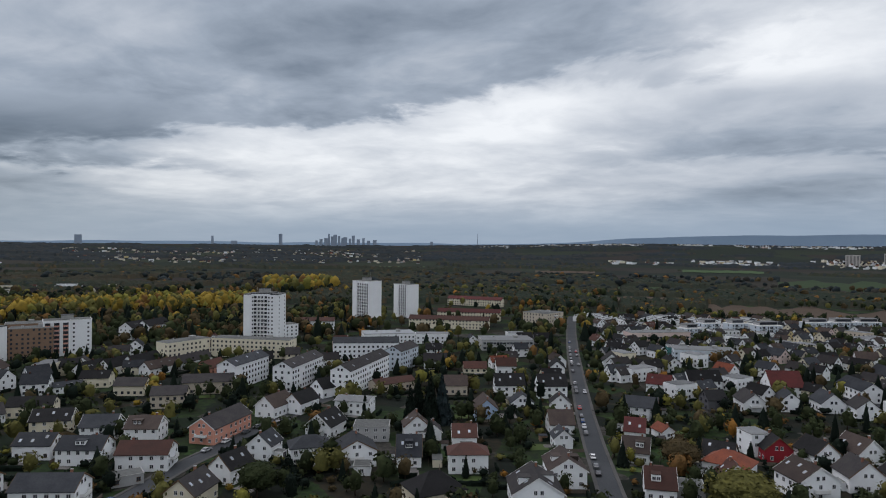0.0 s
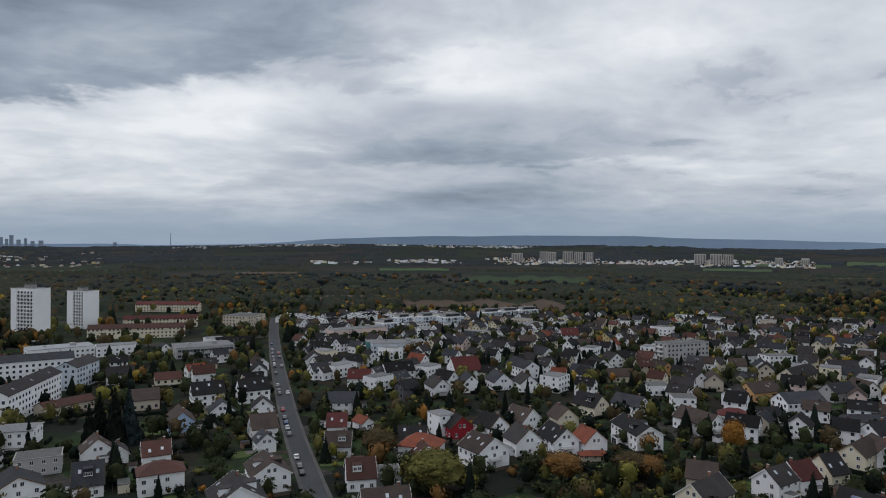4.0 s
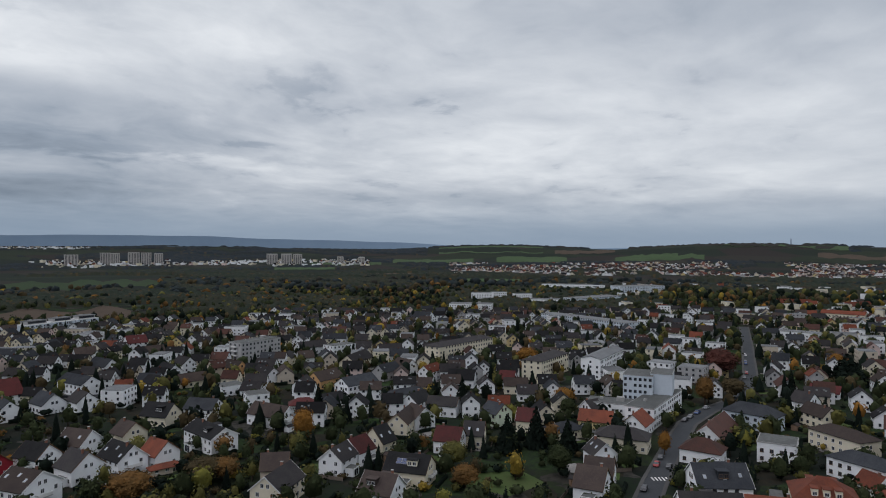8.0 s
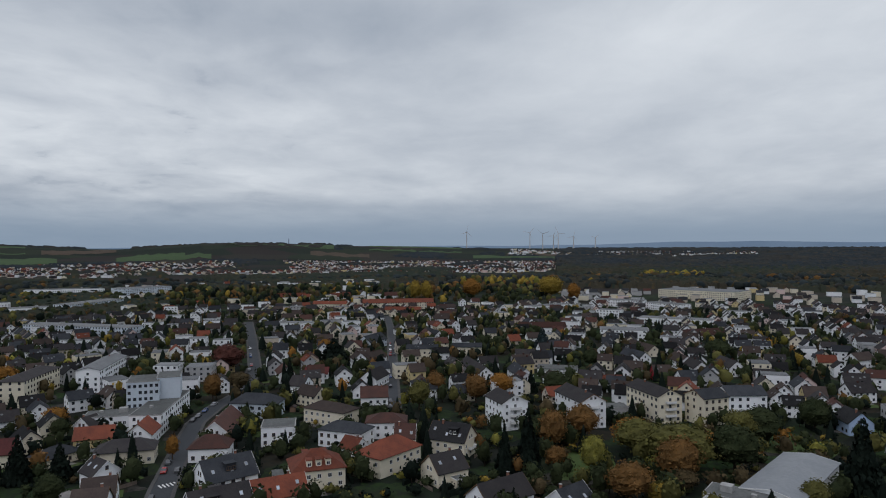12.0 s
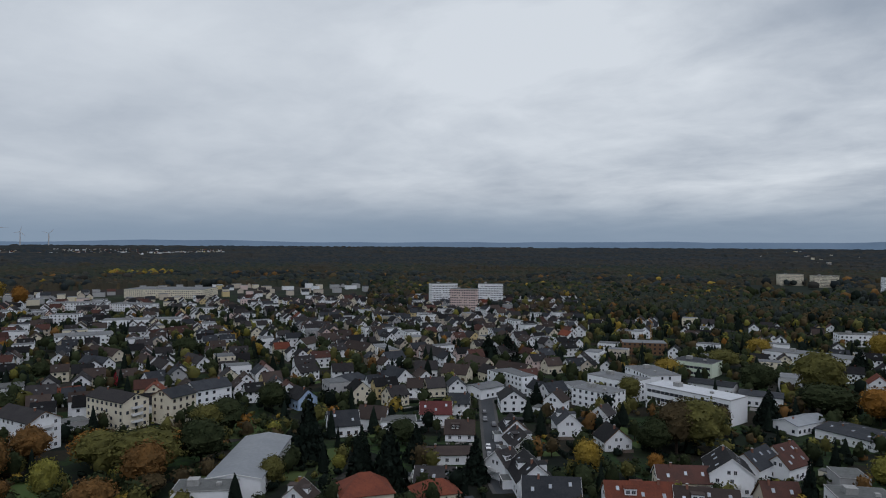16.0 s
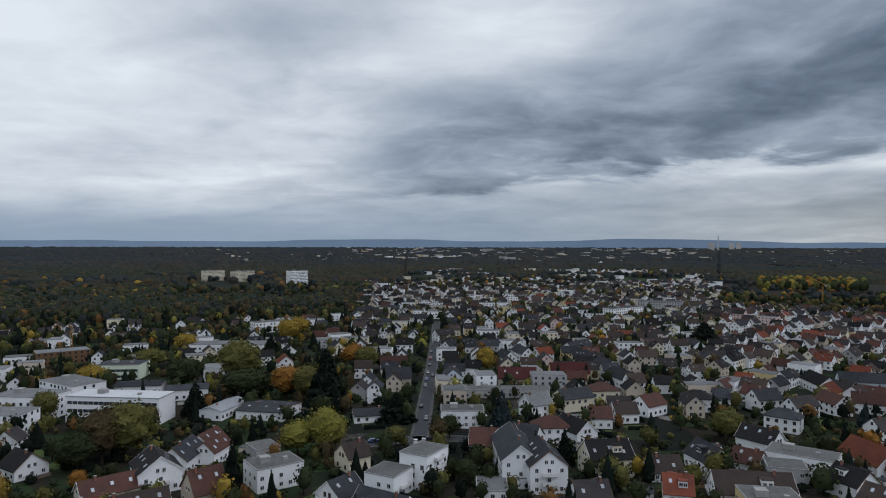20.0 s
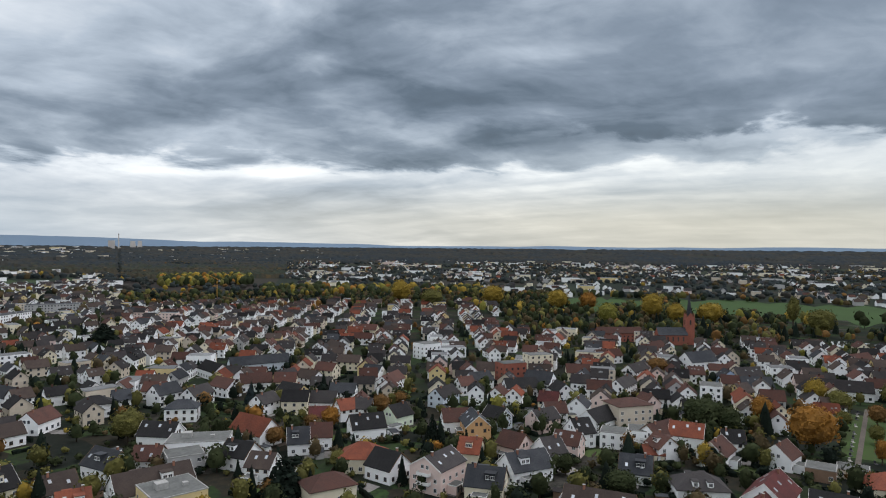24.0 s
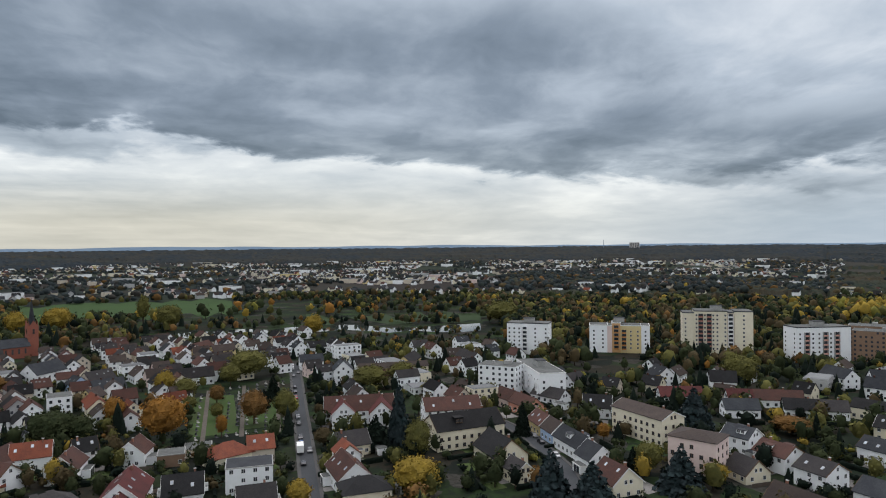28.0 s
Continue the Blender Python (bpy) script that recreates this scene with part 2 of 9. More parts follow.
def roof_surface(name, colour, second, rough=0.7):
    """Roof tiles: courses across the slope, with lichen and darker washed streaks."""
    if name in MATS:
        return MATS[name]
    mat = bpy.data.materials.new(name)
    mat.use_nodes = True
    t = Tree(mat.node_tree)
    geo = t.node("ShaderNodeNewGeometry")
    pos = geo.outputs["Position"]
    rnd = t.node("ShaderNodeObjectInfo").outputs["Random"]
    z = t.node("ShaderNodeSeparateXYZ", {0: pos}).outputs[2]
    course = t.math("FRACT", t.math("MULTIPLY", z, 4.2))
    fine = t.noise(pos, 2.2, 5.0, 0.7)
    broad = t.noise(pos, 0.25, 3.0, 0.6)
    f = t.ramp(t.math("ADD", t.math("MULTIPLY", fine, 0.5), t.math("MULTIPLY", broad, 0.5)), 0.35, 0.66)
    col = t.mix(f, colour, second)
    shade = t.math("SUBTRACT", 1.18, t.math("MULTIPLY", t.ramp(course, 0.72, 1.0), 0.28))
    shade = t.math("MULTIPLY", shade, t.math("ADD", 0.75, t.math("MULTIPLY", rnd, 0.5)))
    col = t.mix(1.0, col, t.vmath("SCALE", (1, 1, 1), scale=shade).outputs[0], "MULTIPLY")
    bsdf = t.node("ShaderNodeBsdfPrincipled", {"Base Color": col, "Roughness": rough, "Specular IOR Level": 0.10})
    b = t.node("ShaderNodeBump", {"Strength": 0.5, "Distance": 0.05, "Height": course})
    t.link(b.outputs[0], bsdf.inputs["Normal"])
    out = t.node("ShaderNodeOutputMaterial")
    t.link(bsdf.outputs[0], out.inputs[0])
    MATS[name] = mat
    return mat


WALLS = {
    "white": ((0.86, 0.875, 0.89), (0.78, 0.79, 0.80)), "cream": ((0.74, 0.68, 0.54), (0.64, 0.58, 0.45)),
    "yellow": ((0.64, 0.52, 0.28), (0.55, 0.44, 0.23)), "beige": ((0.58, 0.51, 0.42), (0.48, 0.42, 0.34)),
    "pink": ((0.66, 0.32, 0.24), (0.58, 0.27, 0.20)), "rose": ((0.70, 0.56, 0.52), (0.62, 0.48, 0.44)),
    "blue": ((0.42, 0.55, 0.74), (0.36, 0.48, 0.65)), "pale": ((0.58, 0.64, 0.70), (0.50, 0.56, 0.62)),
    "grey": ((0.42, 0.42, 0.42), (0.34, 0.34, 0.34)), "dark": ((0.12, 0.12, 0.13), (0.09, 0.09, 0.10)),
    "red": ((0.30, 0.03, 0.04), (0.24, 0.03, 0.04)), "brick": ((0.29, 0.105, 0.075), (0.21, 0.08, 0.06)),
    "brown": ((0.26, 0.17, 0.12), (0.20, 0.13, 0.09)), "mint": ((0.66, 0.74, 0.60), (0.58, 0.66, 0.52)),
    "teal": ((0.10, 0.30, 0.29), (0.07, 0.22, 0.22)), "orange": ((0.66, 0.40, 0.20), (0.58, 0.34, 0.16)), "wood": ((0.20, 0.12, 0.07), (0.14, 0.08, 0.05)),
}
ROOFS = {
    "black": ((0.012, 0.012, 0.013), (0.019, 0.019, 0.020)), "slate": ((0.024, 0.027, 0.032), (0.040, 0.043, 0.048)),
    "dark": ((0.026, 0.024, 0.026), (0.040, 0.037, 0.036)), "brown": ((0.056, 0.043, 0.037), (0.039, 0.030, 0.028)),
    "rust": ((0.076, 0.036, 0.029), (0.050, 0.029, 0.025)), "red": ((0.090, 0.026, 0.025), (0.056, 0.022, 0.021)),
    "orange": ((0.165, 0.050, 0.029), (0.100, 0.035, 0.024)), "light": ((0.175, 0.183, 0.188), (0.125, 0.131, 0.135)),
    "gravel": ((0.128, 0.133, 0.130), (0.080, 0.084, 0.082)), "metal": ((0.259, 0.275, 0.290), (0.207, 0.223, 0.238)), "bright": ((0.56, 0.58, 0.60), (0.46, 0.48, 0.50)),
}
WORDS = {"black": "black tiled", "slate": "slate-grey tiled", "dark": "dark brown tiled", "brown": "brown tiled", "rust": "rust-brown tiled", "red": "dark red tiled",
         "orange": "orange-red tiled", "light": "pale grey", "gravel": "flat gravelled", "metal": "pale sheet-metal", "bright": "white membrane"}


def wall_mat(c):
    a, b = WALLS[c]
    return surface("render_" + c, a, b, 0.9, 0.9, 0.15, 0.6, objects=0.05)


def roof_mat(c):
    a, b = ROOFS[c]
    if c in ("gravel", "light", "metal", "bright"):
        return surface("roofing_" + c, a, b, 0.8 if c != "metal" else 0.45, 0.8, 0.12, 0.9, objects=0.12)
    return roof_surface("tiles_" + c, a, b)


glass = surface("window_glass", (0.03, 0.035, 0.045), (0.05, 0.055, 0.065), 0.12, 0.6, 0.2, 0.8, spec=0.6, objects=0.3)
frame_white = surface("white_plastic", (0.75, 0.75, 0.74), (0.66, 0.66, 0.65), 0.5, 2.0, 0.3, 0.4)
frame_brown = surface("brown_frame", (0.16, 0.10, 0.06), (0.11, 0.07, 0.045), 0.6, 2.0, 0.3, 0.6)
brick_mat = surface("chimney_brick", (0.28, 0.13, 0.09), (0.18, 0.10, 0.08), 0.9, 5.0, 0.5, 0.8, objects=0.2)
concrete = surface("concrete", (0.36, 0.36, 0.35), (0.24, 0.24, 0.23), 0.9, 1.2, 0.15, 0.8)
solar = surface("solar_glass", (0.03, 0.05, 0.12), (0.04, 0.065, 0.15), 0.2, 1.0, 0.3, 0.6, spec=0.6)
asphalt = surface("asphalt", (0.042, 0.046, 0.051), (0.060, 0.064, 0.069), 0.8, 1.6, 0.06, 0.9, spec=0.1)
paving = surface("paving", (0.098, 0.096, 0.094), (0.066, 0.066, 0.065), 0.9, 1.8, 0.1, 0.9)
paint_white = surface("road_paint", (0.72, 0.72, 0.70), (0.5, 0.5, 0.49), 0.7, 2.0, 0.4, 0.8)


# ---- meshes ----
TOWN = []            # footprints kept free: x, y, radius
PLOTS = []           # houses with gardens: x, y, turn, length, width

class Build:
    """Gathers quads and polygons into one mesh."""

    def __init__(self):
        self.v, self.f, self.m = [], [], []

    def poly(self, pts, m=0):
        n = len(self.v)
        self.v.extend(pts)
        self.f.append(tuple(range(n, n + len(pts))))
        self.m.append(m)

    def solid(self, low, high, m=0, bottom=True):
        """A closed body between two rings of the same number of points."""
        n, k = len(self.v), len(low)
        self.v.extend(low)
        self.v.extend(high)
        for i in range(k):
            j = (i + 1) % k
            self.f.append((n + i, n + j, n + k + j, n + k + i))
            self.m.append(m)
        self.f.append(tuple(range(n + k, n + 2 * k)))
        self.m.append(m)
        if bottom:
            self.f.append(tuple(reversed(range(n, n + k))))
            self.m.append(m)

    def box(self, x, y, z, sx, sy, sz, m=0, turn=0.0, bottom=True):
        """A box whose base centre is x, y, z."""
        c, s = math.cos(turn), math.sin(turn)
        ring = [(x + c * a - s * b, y + s * a + c * b) for a, b in ((-sx / 2, -sy / 2), (sx / 2, -sy / 2), (sx / 2, sy / 2), (-sx / 2, sy / 2))]
        self.solid([(a, b, z) for a, b in ring], [(a, b, z + sz) for a, b in ring], m, bottom)

    def tube(self, x, y, z, r0, r1, h, m=0, n=8):
        a = [(math.cos(2 * math.pi * i / n), math.sin(2 * math.pi * i / n)) for i in range(n)]
        self.solid([(x + r0 * c, y + r0 * s, z) for c, s in a], [(x + r1 * c, y + r1 * s, z + h) for c, s in a], m)

    def mesh(self, name, mats, smooth=False):
        me = bpy.data.meshes.new(name)
        me.from_pydata(self.v, [], self.f)
        for mt in mats:
            me.materials.append(mt)
        if len(mats) > 1:
            me.polygons.foreach_set("material_index", self.m)
        if smooth:
            me.polygons.foreach_set("use_smooth", [True] * len(self.f))
        me.update()
        return me


def part(name, data, parent, m=None, label=""):
    ob = new(name, data)
    ob.parent = parent
    if m is not None:
        ob.matrix_basis = m
    return tagged(ob, label)


SHARED = {}


def shared(key, make):
    if key not in SHARED:
        SHARED[key] = make()
    return SHARED[key]


def window_mesh(w, h, fr):
    """A window that stands out of the wall by a hand: frame, sill, two panes. It looks along -y, its base centre at the origin."""
    def make():
        b = Build()
        b.box(0, 0.02, 0, w, 0.12, h, 0)
        for sx in (-1, 1):
            b.box(sx * w * 0.235, -0.035, 0.09, w * 0.40, 0.03, h - 0.18, 1)
        b.box(0, -0.06, -0.07, w + 0.16, 0.18, 0.07, 0)
        return b.mesh("window", (frame_white if fr == "w" else frame_brown, glass))
    return shared(("win", w, h, fr), make)


def skylight_mesh():
    def make():
        b = Build()
        b.box(0, 0, 0, 0.9, 1.3, 0.12, 0)
        b.box(0, 0, 0.12, 0.72, 1.1, 0.02, 1)
        return b.mesh("skylight", (concrete, surface("skylight_glass", (0.30, 0.34, 0.40), (0.4, 0.44, 0.5), 0.15, 0.5, 0.3, 0.8, spec=0.7, objects=0.4)))
    return shared("skylight", make)


def chimney_mesh():
    def make():
        b = Build()
        b.box(0, 0, -1.2, 0.6, 0.6, 2.2, 0)
        b.box(0, 0, 1.0, 0.76, 0.76, 0.12, 1)
        return b.mesh("chimney", (brick_mat, concrete))
    return shared("chimney", make)


def solar_mesh():
    b = Build()
    b.box(0, 0, 0, 1.66, 1.0, 0.06, 0)
    b.box(0, 0, 0.06, 1.58, 0.92, 0.01, 1)
    return b.mesh("solar_panel", (concrete, solar))


def gable_walls(L, W, e, H, roof):
    b = Build()
    x, y = L / 2, W / 2
    low = [(-x, -y, -0.3), (x, -y, -0.3), (x, y, -0.3), (-x, y, -0.3)]
    if roof == "gable":
        b.poly([(-x, -y, -0.3), (x, -y, -0.3), (x, -y, e), (-x, -y, e)])
        b.poly([(x, y, -0.3), (-x, y, -0.3), (-x, y, e), (x, y, e)])
        top = H - 0.12
        b.poly([(x, -y, -0.3), (x, y, -0.3), (x, y, e), (x, 0, top), (x, -y, e)])
        b.poly([(-x, y, -0.3), (-x, -y, -0.3), (-x, -y, e), (-x, 0, top), (-x, y, e)])
    else:
        b.solid(low, [(p[0], p[1], e) for p in low])
    return b


def gable_roof(L, W, e, H, over=0.5, end=0.35, thick=0.22):
    b = Build()
    x, y = L / 2 + end, W / 2 + over
    drop = (H - e) / (W / 2) * over
    zl, zh = e - drop, H
    for s in (-1, 1):
        top = [(-x, s * y, zl + thick), (x, s * y, zl + thick), (x, 0, zh + thick), (-x, 0, zh + thick)]
        low = [(-x, s * y, zl), (x, s * y, zl), (x, 0, zh), (-x, 0, zh)]
        if s > 0:
            top, low = top[::-1], low[::-1]
        b.solid(low, top)
    return b


def bargeboard(L, W, e, H, g, over=0.5, end=0.35, thick=0.22):
    """The boards along the two sloping edges of one gable."""
    b = Build()
    x, y = L / 2 + end, W / 2 + over
    zl = e - (H - e) / (W / 2) * over
    edge = [(-y, zl - 0.1), (0, H - 0.1), (y, zl - 0.1), (y, zl + thick + 0.03), (0, H + thick + 0.03), (-y, zl + thick + 0.03)]
    near, far = [(g * x, p, q) for p, q in edge], [(g * (x + 0.06), p, q) for p, q in edge]
    b.solid(far if g < 0 else near, near if g < 0 else far)
    return b


def hip_roof(L, W, e, H, ridge=None, over=0.5, thick=0.2):
    b = Build()
    x, y = L / 2 + over, W / 2 + over
    r = max(0.2, (ridge if ridge is not None else L - W) / 2)
    zl = e - 0.15
    ring = [(-x, -y), (x, -y), (x, y), (-x, y)]
    b.solid([(a, c, zl - thick) for a, c in ring], [(a, c, zl) for a, c in ring])
    p, q = (-r, 0, H), (r, 0, H)
    a, c, d, f = [(u, v, zl) for u, v in ring]
    b.poly([a, c, q, p])
    b.poly([c, d, q])
    b.poly([d, f, p, q])
    b.poly([f, a, p])
    return b


def face_windows(L, W, e, H, roof, rng, storey=2.75, gap=2.9):
    """Poses of windows on the four walls: x, y, z, turn, width, height."""
    out = []
    levels = max(1, int((e + 0.4) / storey))
    for k in range(levels):
        z = 0.95 + k * storey
        if z + 1.4 > e + 0.2:
            break
        n = max(1, int(L / gap))
        for side, turn in ((-1, 0), (1, 180)):
            for i in range(n):
                if rng.random() < 0.12:
                    continue
                out.append(((i + 0.5) / n * L - L / 2, side * W / 2, z, turn, 1.2, 1.3))
        n = max(1, int(W / 3.4))
        for side, turn in ((1, 90), (-1, -90)):
            for i in range(n):
                if rng.random() < 0.2:
                    continue
                out.append((side * L / 2, (i + 0.5) / n * W - W / 2, z, turn, 1.1, 1.3))
    if roof == "gable" and H - e > 2.4:
        z = max(e - 0.2, levels * storey + 0.75)
        room = (H - z - 1.3) / (H - e) * W
        for side, turn in ((1, 90), (-1, -90)):
            if room > 3.6:
                for s in (-0.9, 0.9):
                    out.append((side * L / 2, s, z, turn, 1.0, 1.25))
            elif room > 1.3:
                out.append((side * L / 2, 0, z, turn, 1.0, 1.2))
    return out


def annex(root, x, y, turn, L, W, wm):
    """A low flat-roofed room built on to the long side that looks over the gardens."""
    rng = random.Random(int(x * 5.3) * 77 + int(y * 2.9))
    a = radians(turn)
    s = -1 if x * math.sin(a) - y * math.cos(a) < 0 else 1
    w, d, h = min(L * 0.55, rng.uniform(3.4, 5.6)), rng.uniform(2.4, 3.8), rng.uniform(2.5, 2.9)
    px, py = rng.uniform(-0.3, 0.3) * (L - w), s * (W / 2 + d / 2 - 0.02)
    b = Build()
    b.box(px, py, -0.2, w, d, h + 0.2)
    room = part("annex", b.mesh("annex", (wm,)), root)
    b = Build()
    b.box(px, py + s * 0.1, h, w + 0.4, d + 0.2, 0.2, 0)
    b.box(px, py + s * 0.1, h + 0.2, w + 0.1, d - 0.1, 0.03, 1)
    part("annex_roof", b.mesh("annex_roof", (frame_white, roof_mat("gravel"))), room)
    b = Build()
    b.box(px, py + s * d / 2, 0.2, w * 0.7, 0.1, h - 0.5, 1)
    for k in (-0.35, 0.0, 0.35):
        b.box(px + k * w, py + s * d / 2, 0.2, 0.09, 0.16, h - 0.5, 0)
    part("patio_door", b.mesh("patio_door", (frame_white, glass)), room)


def house(x, y, turn, L, W, H, e, wall="white", roof="dark", kind="gable", near=True, extra="", label="", name="house", category="house", group="houses of the town"):
    """A house with its ridge along its own x. extra: s skylights, d dormers, p solar panels, b balconies, n no windows, t tall strip."""
    rng = random.Random(int(x * 13.7) * 7919 + int(y * 11.3))
    root = new(name)
    root.empty_display_size = 1.0
    root.matrix_basis = pose(x, y, 0, 0, 0, turn)
    n = max(1, round(L / W))
    for i in range(n):
        u = ((i + 0.5) / n - 0.5) * L
        TOWN.append((x + u * math.cos(radians(turn)), y + u * math.sin(radians(turn)), min(L / n, W) * 0.55 + 0.6))
    if e < 8 and kind != "flat":
        PLOTS.append((x, y, turn, L, W))
    if not label:
        label = f"{WALLWORD.get(wall, wall)} {name.replace('_', ' ')} with a {WORDS[roof]} {'hipped roof' if kind == 'hip' else 'flat roof' if kind == 'flat' else 'gabled roof'}"
    tagged(root, label, category, group)
    wm, rm = wall_mat(wall), roof_mat(roof)
    if near and kind == "gable" and name == "house":
        k = rng.random()
        extra += "s" if k < 0.5 and "s" not in extra and "p" not in extra else "d" if k < 0.66 and "d" not in extra else ""
        extra += "b" if rng.random() < 0.16 and "b" not in extra else ""
    if kind == "flat":
        b = Build()
        b.box(0, 0, -0.3, L, W, H + 0.3, 0)
        part("wall", b.mesh("wall", (wm,)), root)
        b = Build()
        b.box(0, 0, H, L + 0.3, W + 0.3, 0.3, 0)
        b.box(0, 0, H + 0.3, L - 0.3, W - 0.3, 0.05, 1)
        if L > 14:
            b.box(L * 0.2, 0, H + 0.3, 3.2, 3.0, 1.8, 0)
            b.box(-L * 0.22, W * 0.1, H + 0.3, 1.4, 1.2, 0.9, 0)
        part("roof", b.mesh("roof", (concrete, rm)), root)
        e = H
    elif kind == "hip":
        part("wall", gable_walls(L, W, e - 0.1, H, "hip").mesh("wall", (wm,)), root)
        part("roof", hip_roof(L, W, e, H).mesh("roof", (rm,)), root)
    else:
        part("wall", gable_walls(L, W, e, H, "gable").mesh("wall", (wm,)), root)
        part("roof", gable_roof(L, W, e, H).mesh("roof", (rm,)), root)
        if math.hypot(x, y) < 300:
            board = frame_white if rng.random() < 0.55 else frame_brown
            for g in (-1, 1):
                part("bargeboard", bargeboard(L, W, e, H, g).mesh("bargeboard", (board,)), root)
        if "x" not in extra:
            part("chimney", chimney_mesh(), root, pose(L * rng.choice((-0.28, 0.22, 0.3)), W * 0.06, H - 0.1))
        if near and name == "house" and L > 8.4 and random.Random(int(x * 3.1) + int(y * 1.7) * 31).random() < 0.36:
            annex(root, x, y, turn, L, W, wm)
    slope = math.degrees(math.atan2(H - e, W / 2))
    if "z" in extra:
        for k in range(max(1, int(e / 3.3))):
            for side, turn2 in ((-1, 0), (1, 180)):
                b = Build()
                b.box(0, 0.02, 0, L - 1.6, 0.14, 1.35, 0)
                n = int(L / 2.4)
                for i in range(n + 1):
                    b.box((i / n - 0.5) * (L - 1.6), -0.03, 0, 0.16, 0.1, 1.35, 1)
                part("window_band", b.mesh("window_band", (glass, frame_white)), root, pose(0, side * W / 2, 1.1 + k * 3.3, 0, 0, turn2))
    if "n" not in extra and "z" not in extra:
        wins = face_windows(L, W, e, H, kind, rng, gap=1.9 if "t" in extra else 2.9)
        fr = "w" if rng.random() < 0.75 else "b"
        b = Build()
        for wx, wy, wz, wt, ww, wh in wins:
            out = radians(turn + wt - 90)
            if (near or math.hypot(x, y) < 300) and x * math.cos(out) + y * math.sin(out) < 0:
                part("window", window_mesh(ww, wh, fr), root, pose(wx, wy, wz, 0, 0, wt))
            else:
                b.box(wx, wy, wz, ww, 0.16, wh, 0, radians(wt))
        if b.v:
            tagged(part("glazing", b.mesh("glazing", (glass,)), root), kind="stuff")
    if kind == "gable" and "s" in extra:
        for s in (-1, 1):
            for i in range(2 if L < 12 else 3):
                d = rng.uniform(0.3, 0.7)
                px = (i + 0.5) / (2 if L < 12 else 3) * L - L / 2 + rng.uniform(-0.6, 0.6)
                part("skylight", skylight_mesh(), root, pose(px, s * W / 2 * d, e + (H - e) * (1 - d) + 0.2, -s * slope, 0, 0))
    if kind == "gable" and "d" in extra:
        dw = min(3.2, L * 0.3)
        run = W / 2 * 0.55
        for s in (-1, 1):
            b = Build()
            zt = H - (H - e) * 0.22
            y0, y1 = s * W / 2 * 0.72, s * W / 2 * 0.15
            zb = e + (H - e) * 0.2
            xs = (-dw / 2, dw / 2)
            ring = [(xs[0], y0), (xs[1], y0), (xs[1], y1), (xs[0], y1)]
            if s > 0:
                ring = ring[::-1]
            b.solid([(a, c, zb) for a, c in ring], [(a, c, zt) for a, c in ring], 0)
            big = [(a * 1.12, c + (0.25 * s if c == y0 else 0)) for a, c in ring]
            b.solid([(a, c, zt) for a, c in big], [(a, c, zt + 0.18) for a, c in big], 1)
            dm = part("dormer", b.mesh("dormer", (wm if rng.random() < 0.6 else rm, rm)), root, pose(L * rng.choice((-0.15, 0, 0.15)), 0, 0))
            for k in (-1, 1):
                part("window", window_mesh(1.1, 1.1, fr), dm, pose(k * dw * 0.24, y0, zb + 0.35 * (zt - zb), 0, 0, 0 if s < 0 else 180))
    if kind == "hip" and "d" in extra:
        n = max(1, int(L / 5.0))
        for s in (-1, 1):
            for i in range(n):
                b = Build()
                zb, zt = e + (H - e) * 0.12, e + (H - e) * 0.58
                y0, y1 = s * W / 2 * 0.86, s * W / 2 * 0.25
                ring = [(-0.85, y0), (0.85, y0), (0.85, y1), (-0.85, y1)]
                if s > 0:
                    ring = ring[::-1]
                b.solid([(a, c, zb) for a, c in ring], [(a, c, zt) for a, c in ring], 0)
                big = [(a * 1.2, c + (0.25 * s if c == y0 else 0)) for a, c in ring]
                b.solid([(a, c, zt) for a, c in big], [(a, c, zt + 0.16) for a, c in big], 1)
                dm = part("dormer", b.mesh("dormer", (wm, rm)), root, pose(((i + 0.5) / n - 0.5) * (L - W * 0.55), 0, 0))
                part("window", window_mesh(1.1, 1.1, fr if "n" not in extra else "w"), dm, pose(0, y0, zb + 0.2, 0, 0, 0 if s < 0 else 180))
    if kind == "gable" and "p" in extra:
        n = max(2, int(L * 0.6 / 1.7))
        s = 1 if "P" in extra else -1
        slab = shared("solar_panel", solar_mesh)
        lay = pose(0, s * W / 4, e + (H - e) * 0.5 + 0.26, -s * slope, 0, 0)
        for i in range(n):
            for j in range(2):
                part("solar_panel", slab, root, lay @ pose((i - (n - 1) / 2) * 1.72, (j - 0.5) * 1.05, 0))
    if "b" in extra:
        levels = max(1, int((e - 2.0) / 2.75))
        for side in (1, -1):
            for k in range(levels):
                b = Build()
                w = min(4.5, W * 0.45)
                z = 2.7 + k * 2.75
                b.box(0, -0.7, z, w, 1.4, 0.18, 0)
                b.box(0, -1.35, z + 0.18, w, 0.08, 0.95, 1)
                for q in (-1, 1):
                    b.box(q * w / 2, -0.7, z + 0.18, 0.08, 1.3, 0.95, 1)
                part("balcony", b.mesh("balcony", (concrete, frame_white)), root, pose(side * L / 2, 0, 0, 0, 0, 90 * side))
    return root


WALLWORD = {"white": "white rendered", "cream": "cream rendered", "yellow": "yellow rendered", "beige": "beige rendered", "pink": "salmon-pink rendered", "rose": "pale rose rendered",
            "blue": "light blue rendered", "pale": "pale blue-grey rendered", "grey": "grey rendered", "dark": "anthracite clad", "red": "dark red painted", "brick": "red brick", "brown": "brown clad",
            "mint": "pale mint rendered", "teal": "turquoise glazed", "orange": "apricot rendered", "wood": "brown timber"}


